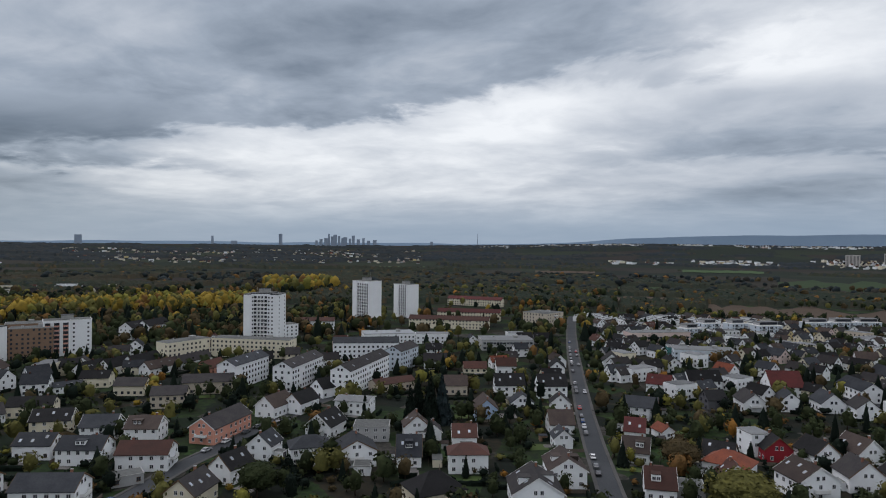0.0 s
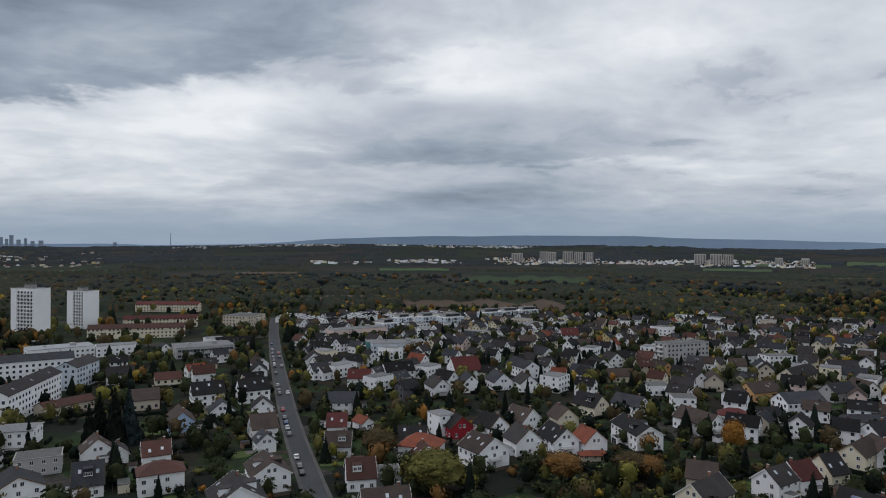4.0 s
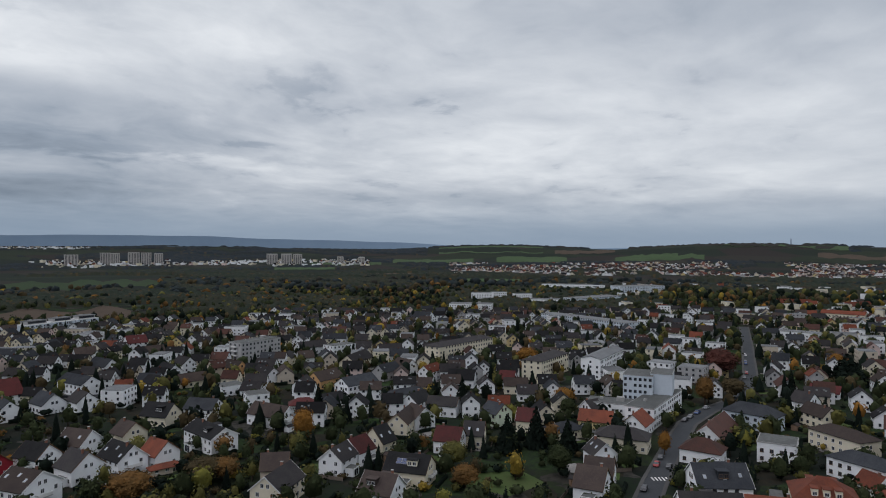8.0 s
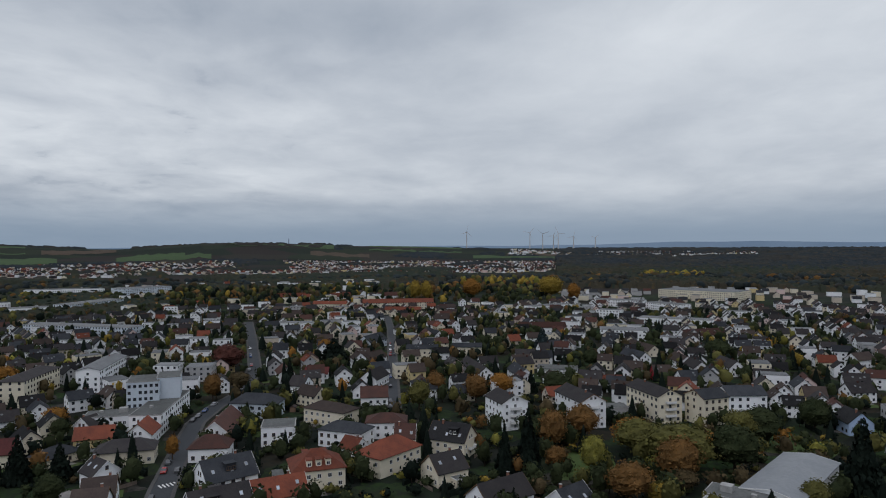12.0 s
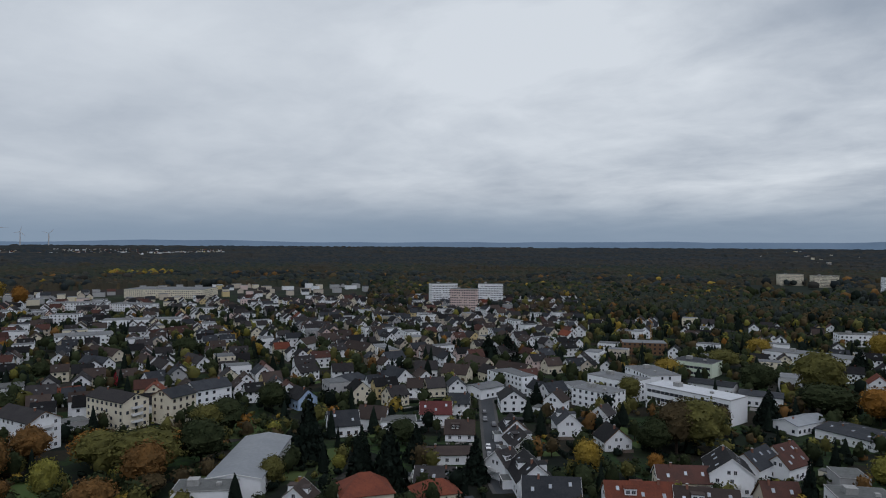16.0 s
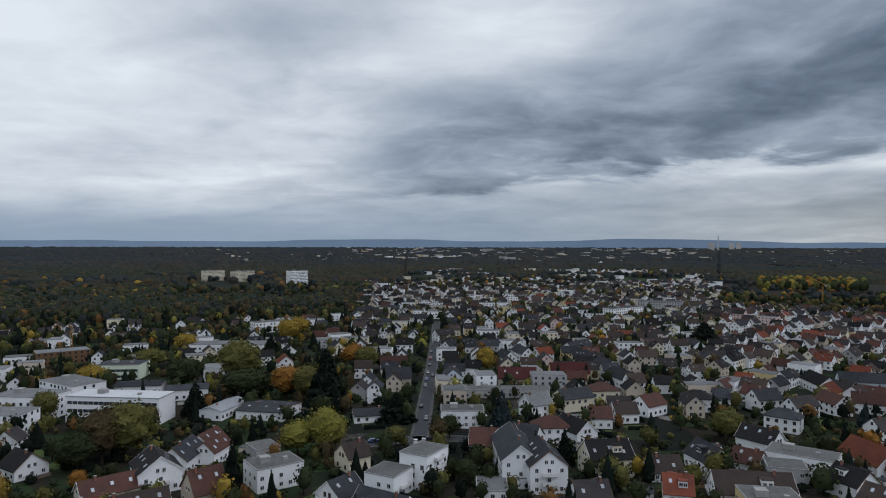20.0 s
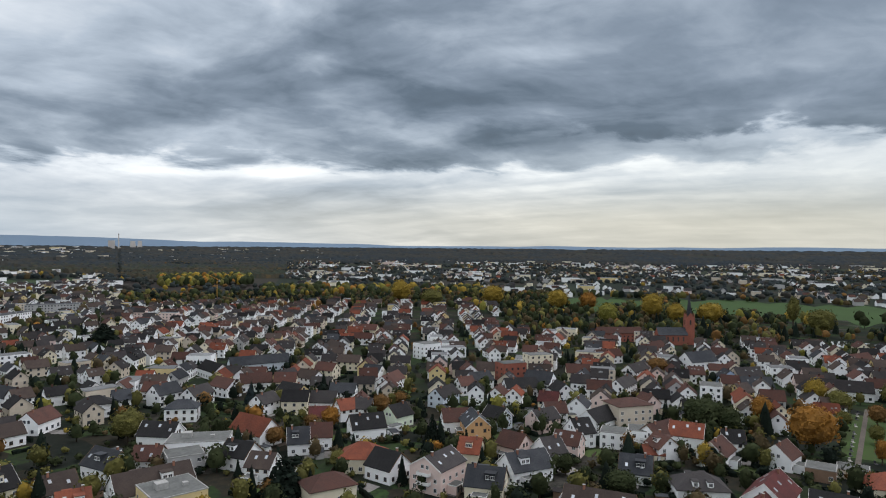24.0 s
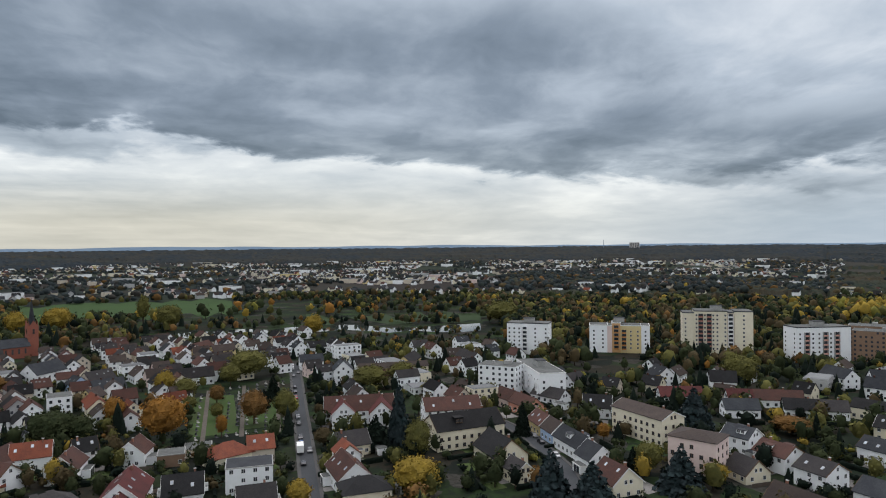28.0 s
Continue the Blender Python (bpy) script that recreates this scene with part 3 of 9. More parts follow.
# ---- tall flats ----
def column_mesh(kind, floors, storey, rail, z0):
    """One column of a facade, looking along -y: windows, or loggias with their parapets, floor over floor."""
    def make():
        b = Build()
        for k in range(floors):
            z = z0 + k * storey
            if kind == "w":
                b.box(0, 0.02, z + 0.9, 1.25, 0.12, 1.35, 1)
                b.box(0, -0.05, z + 1.0, 1.05, 0.04, 1.15, 0)
            else:
                b.box(0, 0.03, z + 0.15, 2.9, 0.10, storey - 0.35, 0)
                b.box(0, -0.55, z - 0.05, 3.0, 1.2, 0.16, 3)
                b.box(0, -1.12, z + 0.1, 3.0, 0.08, 0.95, 2)
                for s in (-1, 1):
                    b.box(s * 1.5, -0.55, z - 0.05, 0.14, 1.2, storey, 3)
        return b.mesh("facade_column", (glass, frame_white, {"r": surface("rail_red", (0.42, 0.20, 0.16), None, 0.7), "w": frame_white, "p": surface("rail_pink", (0.62, 0.34, 0.28), None, 0.7), "o": surface("rail_orange", (0.55, 0.24, 0.07), None, 0.7)}[rail], concrete if rail != "w" else wall_mat("white")))
    return shared(("col", kind, floors, storey, rail, z0), make)


def high_rise(x, y, turn, D, wings, label, dark_roof=True, mast=True, side="w.w"):
    """A tower of flats in wings side by side along its front (-y): width, height, set back, wall, columns, rail."""
    root = tagged(new("apartment_tower"), label, "apartment tower", "tall flats of the town")
    root.matrix_basis = pose(x, y, 0, 0, 0, turn)
    total = sum(w[0] for w in wings)
    u = -total / 2
    for width, H, back, wall, cols, rail in wings:
        b = Build()
        b.box(0, D / 2, -0.3, width - 0.02, D, H + 0.3, 0)
        wing = part("wing", b.mesh("wing", (wall_mat(wall),)), root, pose(u + width / 2, back, 0))
        b = Build()
        b.box(0, D / 2, H, width + 0.3, D + 0.3, 0.5, 0)
        b.box(0, D / 2, H + 0.5, width - 0.4, D - 0.4, 0.06, 1)
        part("roof", b.mesh("roof", (roof_mat("slate") if dark_roof else frame_white, roof_mat("gravel"))), wing)
        floors = int((H - 2.0) / 2.8)
        n = len(cols)
        for i, c in enumerate(cols):
            if c != ".":
                px = ((i + 0.5) / n - 0.5) * width
                if c == "b":
                    for k in range(floors):
                        part("balcony", column_mesh("b", 1, 2.8, rail, 0.0), wing, pose(px, 0, 2.0 + 2.8 * k))
                else:
                    tagged(part("window_stack", column_mesh(c, floors, 2.8, rail, 2.0), wing, pose(px, 0, 0)), kind="stuff")
                tagged(part("window_stack", column_mesh("w", floors, 2.8, "w", 2.0), wing, pose(px, D, 0, 0, 0, 180)), kind="stuff")
        u += width
    for s in (-1, 1):
        w = wings[0] if s < 0 else wings[-1]
        for i, c in enumerate(side):
            if c == "w":
                tagged(part("window_stack", column_mesh("w", int((w[1] - 2) / 2.8), 2.8, "w", 2.0), root, pose(s * total / 2, w[2] + D * (i + 0.5) / len(side), 0, 0, 0, 90 * s)), kind="stuff")
    H = max(w[1] for w in wings)
    b = Build()
    b.box(0, D * 0.5, H + 0.5, min(7.0, total * 0.4), D * 0.35, 2.8, 0)
    b.box(0, D * 0.5, H + 3.3, min(7.0, total * 0.4) + 0.5, D * 0.35 + 0.5, 0.2, 1)
    part("roof_house", b.mesh("roof_house", (concrete, roof_mat("slate"))), root)
    if mast:
        for k in (-1, 0, 1):
            b = Build()
            b.tube(k * total * 0.22, D * 0.4 + abs(k), H + 0.4, 0.09, 0.05, 6.0 + 1.5 * k, 0, 5)
            part("antenna", b.mesh("antenna", (concrete,)), root)
    TOWN.append((x, y, max(total, D) * 0.5))
    return root

# ---- the land ----


def land(x, y):
    """Height of the ground: level under the town, then a slow rise to the far country."""
    r = math.hypot(x, y)
    if r < 2030:
        return 0.0
    az = math.degrees(math.atan2(-x, y))
    f = (r - 2030) / 2770
    z = 61.0 * f ** 1.45

    def bump(a, w, h, r0, wr):
        d = (az - a + 180) % 360 - 180
        return h * math.exp(-(d / w) ** 2) * math.exp(-((r - r0) / wr) ** 2)
    z += bump(-18, 15, 42, 4100, 650) + bump(-42, 11, 42, 4100, 650) + bump(-66, 9, 52, 4000, 600) + bump(-85, 9, 70, 3650, 600) + bump(-99, 10, 38, 4000, 600)
    return z


def make_ground():
    b = Build()
    rings = [0, 60, 150, 300, 500, 750, 1000, 1300, 1700, 2030, 2300, 2600, 2900, 3200, 3500, 3800, 4100, 4400, 4800]
    n = 180
    for r in rings[1:]:
        for i in range(n):
            a = 2 * math.pi * i / n
            x, y = -r * math.sin(a), r * math.cos(a)
            b.v.append((x, y, land(x, y)))
    b.v.append((0, 0, 0))
    c = len(b.v) - 1
    for i in range(n):
        j = (i + 1) % n
        b.f.append((c, i, j))
        for k in range(len(rings) - 2):
            b.f.append((k * n + i, (k + 1) * n + i, (k + 1) * n + j, k * n + j))
    b.m = [0] * len(b.f)
    mat = bpy.data.materials.new("ground_cover")
    mat.use_nodes = True
    t = Tree(mat.node_tree)
    pos = t.node("ShaderNodeNewGeometry").outputs["Position"]
    fine = t.noise(pos, 0.35, 5.0, 0.65)
    mid = t.noise(pos, 0.035, 4.0, 0.6)
    vor = t.node("ShaderNodeTexVoronoi", {"Vector": t.vmath("MULTIPLY", pos, (1.0, 1.0, 0.0)).outputs[0], "Scale": 0.0042})
    field = t.node("ShaderNodeValToRGB", {0: t.node("ShaderNodeSeparateColor", {0: vor.outputs["Color"]}).outputs[0]})
    field.color_ramp.interpolation = "CONSTANT"
    e = field.color_ramp.elements
    e[0].position, e[0].color = 0.0, (0.022, 0.029, 0.023, 1)
    e[1].position, e[1].color = 0.3, (0.033, 0.029, 0.027, 1)
    for p, col in ((0.45, (0.028, 0.036, 0.025, 1)), (0.65, (0.037, 0.035, 0.030, 1)), (0.8, (0.020, 0.026, 0.022, 1))):
        k = e.new(p)
        k.color = col
    flat = t.vmath("MULTIPLY", pos, (0.920, 0.840, 0.001)).outputs[0]
    plots = t.node("ShaderNodeTexVoronoi", {"Vector": t.vmath("ADD", flat, t.vmath("SCALE", t.vmath("SUBTRACT", t.node("ShaderNodeTexNoise", {"Vector": flat, "Scale": 0.12}).outputs["Color"], (0.460, 0.420, 0.550)).outputs[0], scale=6.0).outputs[0]).outputs[0], "Scale": 0.075})
    plot = t.node("ShaderNodeValToRGB", {0: t.node("ShaderNodeSeparateColor", {0: plots.outputs["Color"]}).outputs[1]})
    plot.color_ramp.interpolation = "CONSTANT"
    q = plot.color_ramp.elements
    q[0].position, q[0].color = 0.0, (0.026, 0.043, 0.019, 1)
    q[1].position, q[1].color = 0.28, (0.014, 0.018, 0.015, 1)
    for p, col in ((0.5, (0.031, 0.028, 0.021, 1)), (0.66, (0.018, 0.027, 0.017, 1)), (0.84, (0.060, 0.057, 0.051, 1)), (0.92, (0.034, 0.060, 0.023, 1))):
        k = q.new(p)
        k.color = col
    garden = t.mix(t.math("MULTIPLY", t.ramp(fine, 0.40, 0.66), 0.65), plot.outputs[0], (0.012, 0.014, 0.012))
    garden = t.mix(t.math("MULTIPLY", t.ramp(mid, 0.45, 0.65), 0.5), garden, (0.024, 0.022, 0.017))
    r = t.vmath("LENGTH", t.vmath("MULTIPLY", pos, (1.0, 1.0, 0.0)).outputs[0]).outputs[1]
    col = t.mix(t.ramp(r, 900.0, 1150.0), garden, field.outputs[0])
    col = t.mix(t.math("MULTIPLY", t.ramp(fine, 0.45, 0.65), 0.35), col, (0.026, 0.029, 0.026))
    bsdf = t.node("ShaderNodeBsdfPrincipled", {"Base Color": col, "Roughness": 0.95, "Specular IOR Level": 0.02})
    out = t.node("ShaderNodeOutputMaterial")
    t.link(bsdf.outputs[0], out.inputs[0])
    tagged(new("ground", b.mesh("ground", (mat,))), "autumn gardens, meadows and fields reaching to the horizon", "ground", kind="structure")


make_ground()


def strip(points, width, z, thick):
    """A flat band along a line of points, with mitred joints."""
    b = Build()
    P = [Vector((p[0], p[1])) for p in points]
    left, right = [], []
    for i, p in enumerate(P):
        d = (P[min(i + 1, len(P) - 1)] - P[max(i - 1, 0)]).normalized()
        s = Vector((-d.y, d.x)) * width / 2
        left.append(p + s)
        right.append(p - s)
    for i in range(len(P) - 1):
        ring = [right[i], right[i + 1], left[i + 1], left[i]]
        b.solid([(q.x, q.y, z - thick) for q in ring], [(q.x, q.y, z) for q in ring])
    return b


LANES = []


def road(points, width=6.0, name="road"):
    LANES.append((points, width))
    ob = new(name, strip(points, width, 0.03, 0.2).mesh("road", (asphalt,)))
    tagged(ob, "grey asphalt street with parked cars along it", "road", kind="structure")
    for s in (-1, 1):
        pts = []
        P = [Vector(p) for p in points]
        for i, p in enumerate(P):
            d = (P[min(i + 1, len(P) - 1)] - P[max(i - 1, 0)]).normalized()
            pts.append(p + Vector((-d.y, d.x)) * s * (width / 2 + 0.6))
        tagged(new("pavement", strip(pts, 1.2, 0.15, 0.3).mesh("pavement", (paving,))), "paved footway with a raised kerb", "pavement", kind="structure")


LAWN = surface("lawn", (0.056, 0.092, 0.030), (0.070, 0.086, 0.036), 0.95, 0.9, 0.05, 0.9)


def lawn_patch(points):
    b = Build()
    b.solid([(x, y, -0.1) for x, y in points], [(x, y, 0.02) for x, y in points])
    return b


def lawn_area(points, mat=None, label="mown green lawn"):
    mat = mat or LAWN
    a = sum(points[i - 1][0] * points[i][1] - points[i][0] * points[i - 1][1] for i in range(len(points)))
    if a < 0:
        points = points[::-1]
    tagged(new("lawn", lawn_patch(points).mesh("lawn", (mat,))), label, "lawn", kind="structure")


# ---- trees ----
LEAF = {
    "green": ((0.021, 0.029, 0.014), (0.036, 0.043, 0.020)), "olive": ((0.105, 0.098, 0.030), (0.068, 0.068, 0.026)),
    "yellow": ((0.250, 0.170, 0.030), (0.160, 0.118, 0.030)), "orange": ((0.240, 0.112, 0.025), (0.150, 0.078, 0.024)),
    "rust": ((0.150, 0.078, 0.027), (0.095, 0.058, 0.025)), "brown": ((0.072, 0.053, 0.027), (0.046, 0.038, 0.022)),
    "red": ((0.090, 0.034, 0.027), (0.062, 0.030, 0.025)), "dark": ((0.007, 0.011, 0.009), (0.012, 0.018, 0.013)),
    "spruce": ((0.019, 0.032, 0.033), (0.031, 0.040, 0.044)), "lime": ((0.180, 0.168, 0.035), (0.118, 0.115, 0.034)),
    # tones for distant woods, greyed and blued to paint in some haze
    "moss": ((0.029, 0.036, 0.032), (0.024, 0.029, 0.028)), "fern": ((0.040, 0.038, 0.032), (0.031, 0.031, 0.029)), "pine": ((0.023, 0.031, 0.033), (0.029, 0.036, 0.038)),
}
bark = surface("bark", (0.075, 0.055, 0.042), (0.045, 0.036, 0.030), 0.95, 3.0, 0.5, 0.9)
TREEWORD = {"green": "green broadleaf tree", "olive": "olive-green broadleaf tree", "yellow": "golden yellow autumn tree", "orange": "bright orange autumn tree", "rust": "rust-brown autumn tree",
            "brown": "brownish autumn tree", "red": "dark red autumn tree", "dark": "dark evergreen conifer", "spruce": "dark blue-green spruce", "lime": "yellow-green autumn tree"}


def leaf_mat(c):
    a, b = LEAF[c]
    return surface("leaves_" + c, a, b, 0.9, 1.3, 0.25, 0.9, island=0.28, spec=0.03)


def blade(b, p, size, rng, m, d, loose=0.55):
    """One ragged leaf clump lying on the outside of a crown, d its outward way."""
    n = (d + Vector((rng.gauss(0, loose), rng.gauss(0, loose), rng.gauss(0, loose)))).normalized()
    u = n.orthogonal().normalized()
    v = n.cross(u)
    a = rng.uniform(0, 6.28)
    u, v = u * math.cos(a) + v * math.sin(a), v * math.cos(a) - u * math.sin(a)
    s = size * rng.uniform(0.7, 1.25)
    b.poly([tuple(p + u * s), tuple(p + v * s * 0.8), tuple(p - u * s * 0.9), tuple(p - v * s * 0.7)], m)


def dome(d, kind, seed):
    """How far a crown reaches in the way d from its heart: full, with shallow lobes."""
    lobes = noise.noise(d * 2.1 + Vector((seed * 3.7, 1.0, 2.0))) * 0.34 + noise.noise(d * 4.6 + Vector((1.0, seed * 2.3, 5.0))) * 0.16
    wide = 0.44 if kind != "column" else 0.25
    low = 0.80 if d.z < 0 else 1.0
    return wide * (1 + lobes), 0.47 * (1 + lobes * 0.6) * low


def crown_mesh(kind, c, seed):
    """A crown one unit high and about one wide, standing on z = 0."""
    def make():
        rng = random.Random(seed * 31 + 5)
        b = Build()
        if kind == "cone":
            for k in range(22):
                z = 0.04 + 0.93 * k / 21
                R = 0.36 * (1 - z) ** 0.85 + 0.015
                n = max(5, int(34 * (1 - z)) + 3)
                for i in range(n):
                    a = 2 * math.pi * (i + rng.random()) / n
                    rr = R * rng.uniform(0.55, 1.12)
                    d = Vector((math.cos(a), math.sin(a), 0.35))
                    for q in (0.0, 0.025):
                        blade(b, Vector((rr * math.cos(a), rr * math.sin(a), z - 0.1 * rr + rng.uniform(-0.02, 0.02) - q)), 0.035 + 0.05 * (1 - z), rng, 0, d)
        else:
            mid = Vector((0, 0, 0.5))
            rows, n = 9, 14
            for k in range(rows):
                e = -1.35 + 2.92 * k / (rows - 1)
                for i in range(n):
                    a = 6.2832 * (i + 0.5 * (k % 2)) / n
                    d = Vector((math.cos(a) * math.cos(e), math.sin(a) * math.cos(e), math.sin(e)))
                    rx, rz = dome(d, kind, seed)
                    b.v.append((d.x * rx * 0.88, d.y * rx * 0.88, 0.5 + d.z * rz * 0.88))
            for k in range(rows - 1):
                for i in range(n):
                    j = (i + 1) % n
                    b.f.append((k * n + i, k * n + j, (k + 1) * n + j, (k + 1) * n + i))
                    b.m.append(0)
            for _ in range(1250 if kind != "column" else 700):
                d = Vector((rng.gauss(0, 1), rng.gauss(0, 1), rng.gauss(0, 1))).normalized()
                rx, rz = dome(d, kind, seed)
                f = rng.uniform(0.86, 1.06)
                blade(b, mid + Vector((d.x * rx, d.y * rx, d.z * rz)) * f, rng.uniform(0.019, 0.037), rng, 0, d)
        return b.mesh("crown", (leaf_mat(c),))
    return shared(("crown", kind, c, seed), make)


def trunk_mesh(kind, seed):
    def make():
        rng = random.Random(seed + 77)
        b = Build()
        b.tube(0, 0, -0.02, 0.030, 0.018, 0.45, 0, 7)
        b.tube(0, 0, 0.43, 0.018, 0.006, 0.42, 0, 6)
        if kind != "cone":
            for i in range(6):
                a = 6.28 * i / 6 + rng.uniform(-0.3, 0.3)
                z = rng.uniform(0.25, 0.5)
                e = Vector((math.cos(a) * 0.26, math.sin(a) * 0.26, z + 0.26))
                s = Vector((0, 0, z))
                w = 0.010
                b.solid([(s.x - w, s.y - w, s.z), (s.x + w, s.y - w, s.z), (s.x + w, s.y + w, s.z), (s.x - w, s.y + w, s.z)],
                        [(e.x - w / 3, e.y - w / 3, e.z), (e.x + w / 3, e.y - w / 3, e.z), (e.x + w / 3, e.y + w / 3, e.z), (e.x - w / 3, e.y + w / 3, e.z)])
        return b.mesh("trunk", (bark,))
    return shared(("trunk", kind, seed), make)


def tree(x, y, height, width, c):
    kind = "cone" if c in ("dark", "spruce") else "column" if width < height * 0.42 else "round"
    rng = random.Random(int(x * 7.1) * 131 + int(y * 5.3))
    seed = rng.randrange(3)
    root = new("tree")
    root.empty_display_size = 1.0
    spread = {"cone": 0.74, "column": 0.52, "round": 0.94}[kind]
    root.matrix_basis = pose(x, y, land(x, y), 0, 0, rng.uniform(0, 360))
    tagged(root, TREEWORD[c] + (" in a garden" if c not in ("spruce",) else " among gardens"), "tree", "trees of the town")
    w = width / spread
    part("trunk", trunk_mesh(kind, seed), root, Matrix.Diagonal((height, height, height, 1)))
    low = 0.04 if kind == "cone" else 0.10
    part("crown", crown_mesh(kind, c, seed), root, Matrix.Translation((0, 0, height * low)) @ Matrix.Diagonal((w, w, height * (1 - low), 1)))
    return root


def car(x, y, turn, c="white", name="car"):
    root = tagged(new(name), CARWORD.get(c, c) + " parked car on the street", "car", "parked cars")
    root.matrix_basis = pose(x, y, 0.03, 0, 0, turn)

    def body():
        b = Build()
        prof = [(-2.15, 0.35), (2.15, 0.35), (2.2, 0.62), (2.05, 0.82), (1.15, 0.95), (0.45, 1.42), (-1.25, 1.45), (-1.9, 1.0), (-2.2, 0.9)]
        n = len(prof)
        for s in (-1, 1):
            b.poly([(p, s * (0.88 if q < 1.0 else 0.72), q) for p, q in prof][::s if s > 0 else 1] if s < 0 else [(p, 0.88 if q < 1.0 else 0.72, q) for p, q in prof][::-1])
        for i in range(n):
            (p0, q0), (p1, q1) = prof[i], prof[(i + 1) % n]
            w0, w1 = (0.88 if q0 < 1.0 else 0.72), (0.88 if q1 < 1.0 else 0.72)
            b.poly([(p0, -w0, q0), (p0, w0, q0), (p1, w1, q1), (p1, -w1, q1)], 1 if i in (4, 6) else 0)
        for s in (-1, 1):
            b.poly([(0.9, s * 0.86, 1.0), (0.4, s * 0.76, 1.36), (-1.2, s * 0.76, 1.38), (-1.6, s * 0.86, 1.0)][::-s], 1)
        return b.mesh("car_body", (surface("car_paint_" + c, CARS[c], None, 0.25, 1.0, 0.3, 0.15, spec=0.6), glass))

    def wheel():
        b = Build()
        b.tube(0, 0, -0.1, 0.33, 0.33, 0.2, 0, 10)
        return b.mesh("wheel", (surface("tyre", (0.02, 0.02, 0.02), None, 0.9),))
    part("body", shared(("car", c), body), root)
    for u in (-1.35, 1.35):
        for s in (-1, 1):
            part("wheel", shared("wheel", wheel), root, pose(u, s * 0.8, 0.33, 90, 0, 0))
    return root


CARS = {"white": (0.75, 0.75, 0.75), "silver": (0.42, 0.43, 0.45), "black": (0.02, 0.02, 0.024), "grey": (0.12, 0.125, 0.13), "blue": (0.04, 0.08, 0.20), "red": (0.28, 0.02, 0.02)}
CARWORD = {"white": "white", "silver": "silver-grey", "black": "black", "grey": "dark grey", "blue": "dark blue", "red": "red"}


def truck(x, y, turn, c="white"):
    root = tagged(new("truck"), "white box truck driving on the street", "truck")
    root.matrix_basis = pose(x, y, 0.03, 0, 0, turn)
    paint = surface("truck_white", (0.78, 0.78, 0.77), None, 0.4, 1.0, 0.3, 0.2)
    b = Build()
    b.box(-1.0, 0, 0.9, 5.4, 2.4, 2.5)
    part("box_body", b.mesh("box_body", (paint,)), root)
    b = Build()
    b.solid([(1.8, -1.1, 0.5), (3.5, -1.1, 0.5), (3.5, 1.1, 0.5), (1.8, 1.1, 0.5)], [(1.8, -1.0, 2.5), (3.0, -1.0, 2.5), (3.0, 1.0, 2.5), (1.8, 1.0, 2.5)])
    part("cab", b.mesh("cab", (paint,)), root)
    b = Build()
    b.poly([(3.42, -0.9, 1.45), (3.42, 0.9, 1.45), (3.1, 0.9, 2.35), (3.1, -0.9, 2.35)])
    part("windscreen", b.mesh("windscreen", (glass,)), root)
    for u in (-2.6, 2.6):
        for s in (-1, 1):
            b = Build()
            b.tube(0, 0, -0.14, 0.45, 0.45, 0.28, 0, 10)
            part("wheel", b.mesh("wheel", (surface("tyre", (0.02, 0.02, 0.02), None, 0.9),)), root, pose(u, s * 0.95, 0.45, 90, 0, 0))
    return root


def cars_along(points, width, gap, seed):
    """Cars parked by both kerbs, with gaps."""
    rng = random.Random(seed)
    for (x0, y0), (x1, y1) in zip(points, points[1:]):
        d = math.hypot(x1 - x0, y1 - y0)
        a = math.degrees(math.atan2(y1 - y0, x1 - x0))
        k = 3.0
        while k < d - 3:
            for s in (-1, 1):
                px, py = x0 + (x1 - x0) * k / d, y0 + (y1 - y0) * k / d
                if 150 < math.hypot(px, py) < 520 and rng.random() < (0.5 if s > 0 else 0.08):
                    off = s * (width / 2 - 1.05)
                    car(px - (y1 - y0) / d * off, py + (x1 - x0) / d * off, a + (180 if rng.random() < 0.5 else 0), rng.choices(list(CARS), (1.6, 2.2, 4, 4, 1.2, 0.8))[0])
            k += gap * rng.uniform(0.9, 1.8)


# ---- houses of the further streets, joined ----
WALL_KEYS = ["white", "cream", "beige", "grey", "yellow", "rose", "pink", "blue", "pale", "dark", "red", "brick", "brown", "mint", "orange", "wood"]
ROOF_KEYS = ["black", "slate", "dark", "brown", "rust", "orange", "light", "red", "gravel", "metal"]
OUTER = Build()


def district_mats():
    roofs = [surface("far_roof_" + k, ROOFS[k][0], ROOFS[k][1], 0.75, 0.6, 0.1, 0.9, island=0.25) for k in ROOF_KEYS]
    return [wall_mat(k) for k in WALL_KEYS] + roofs + [glass]


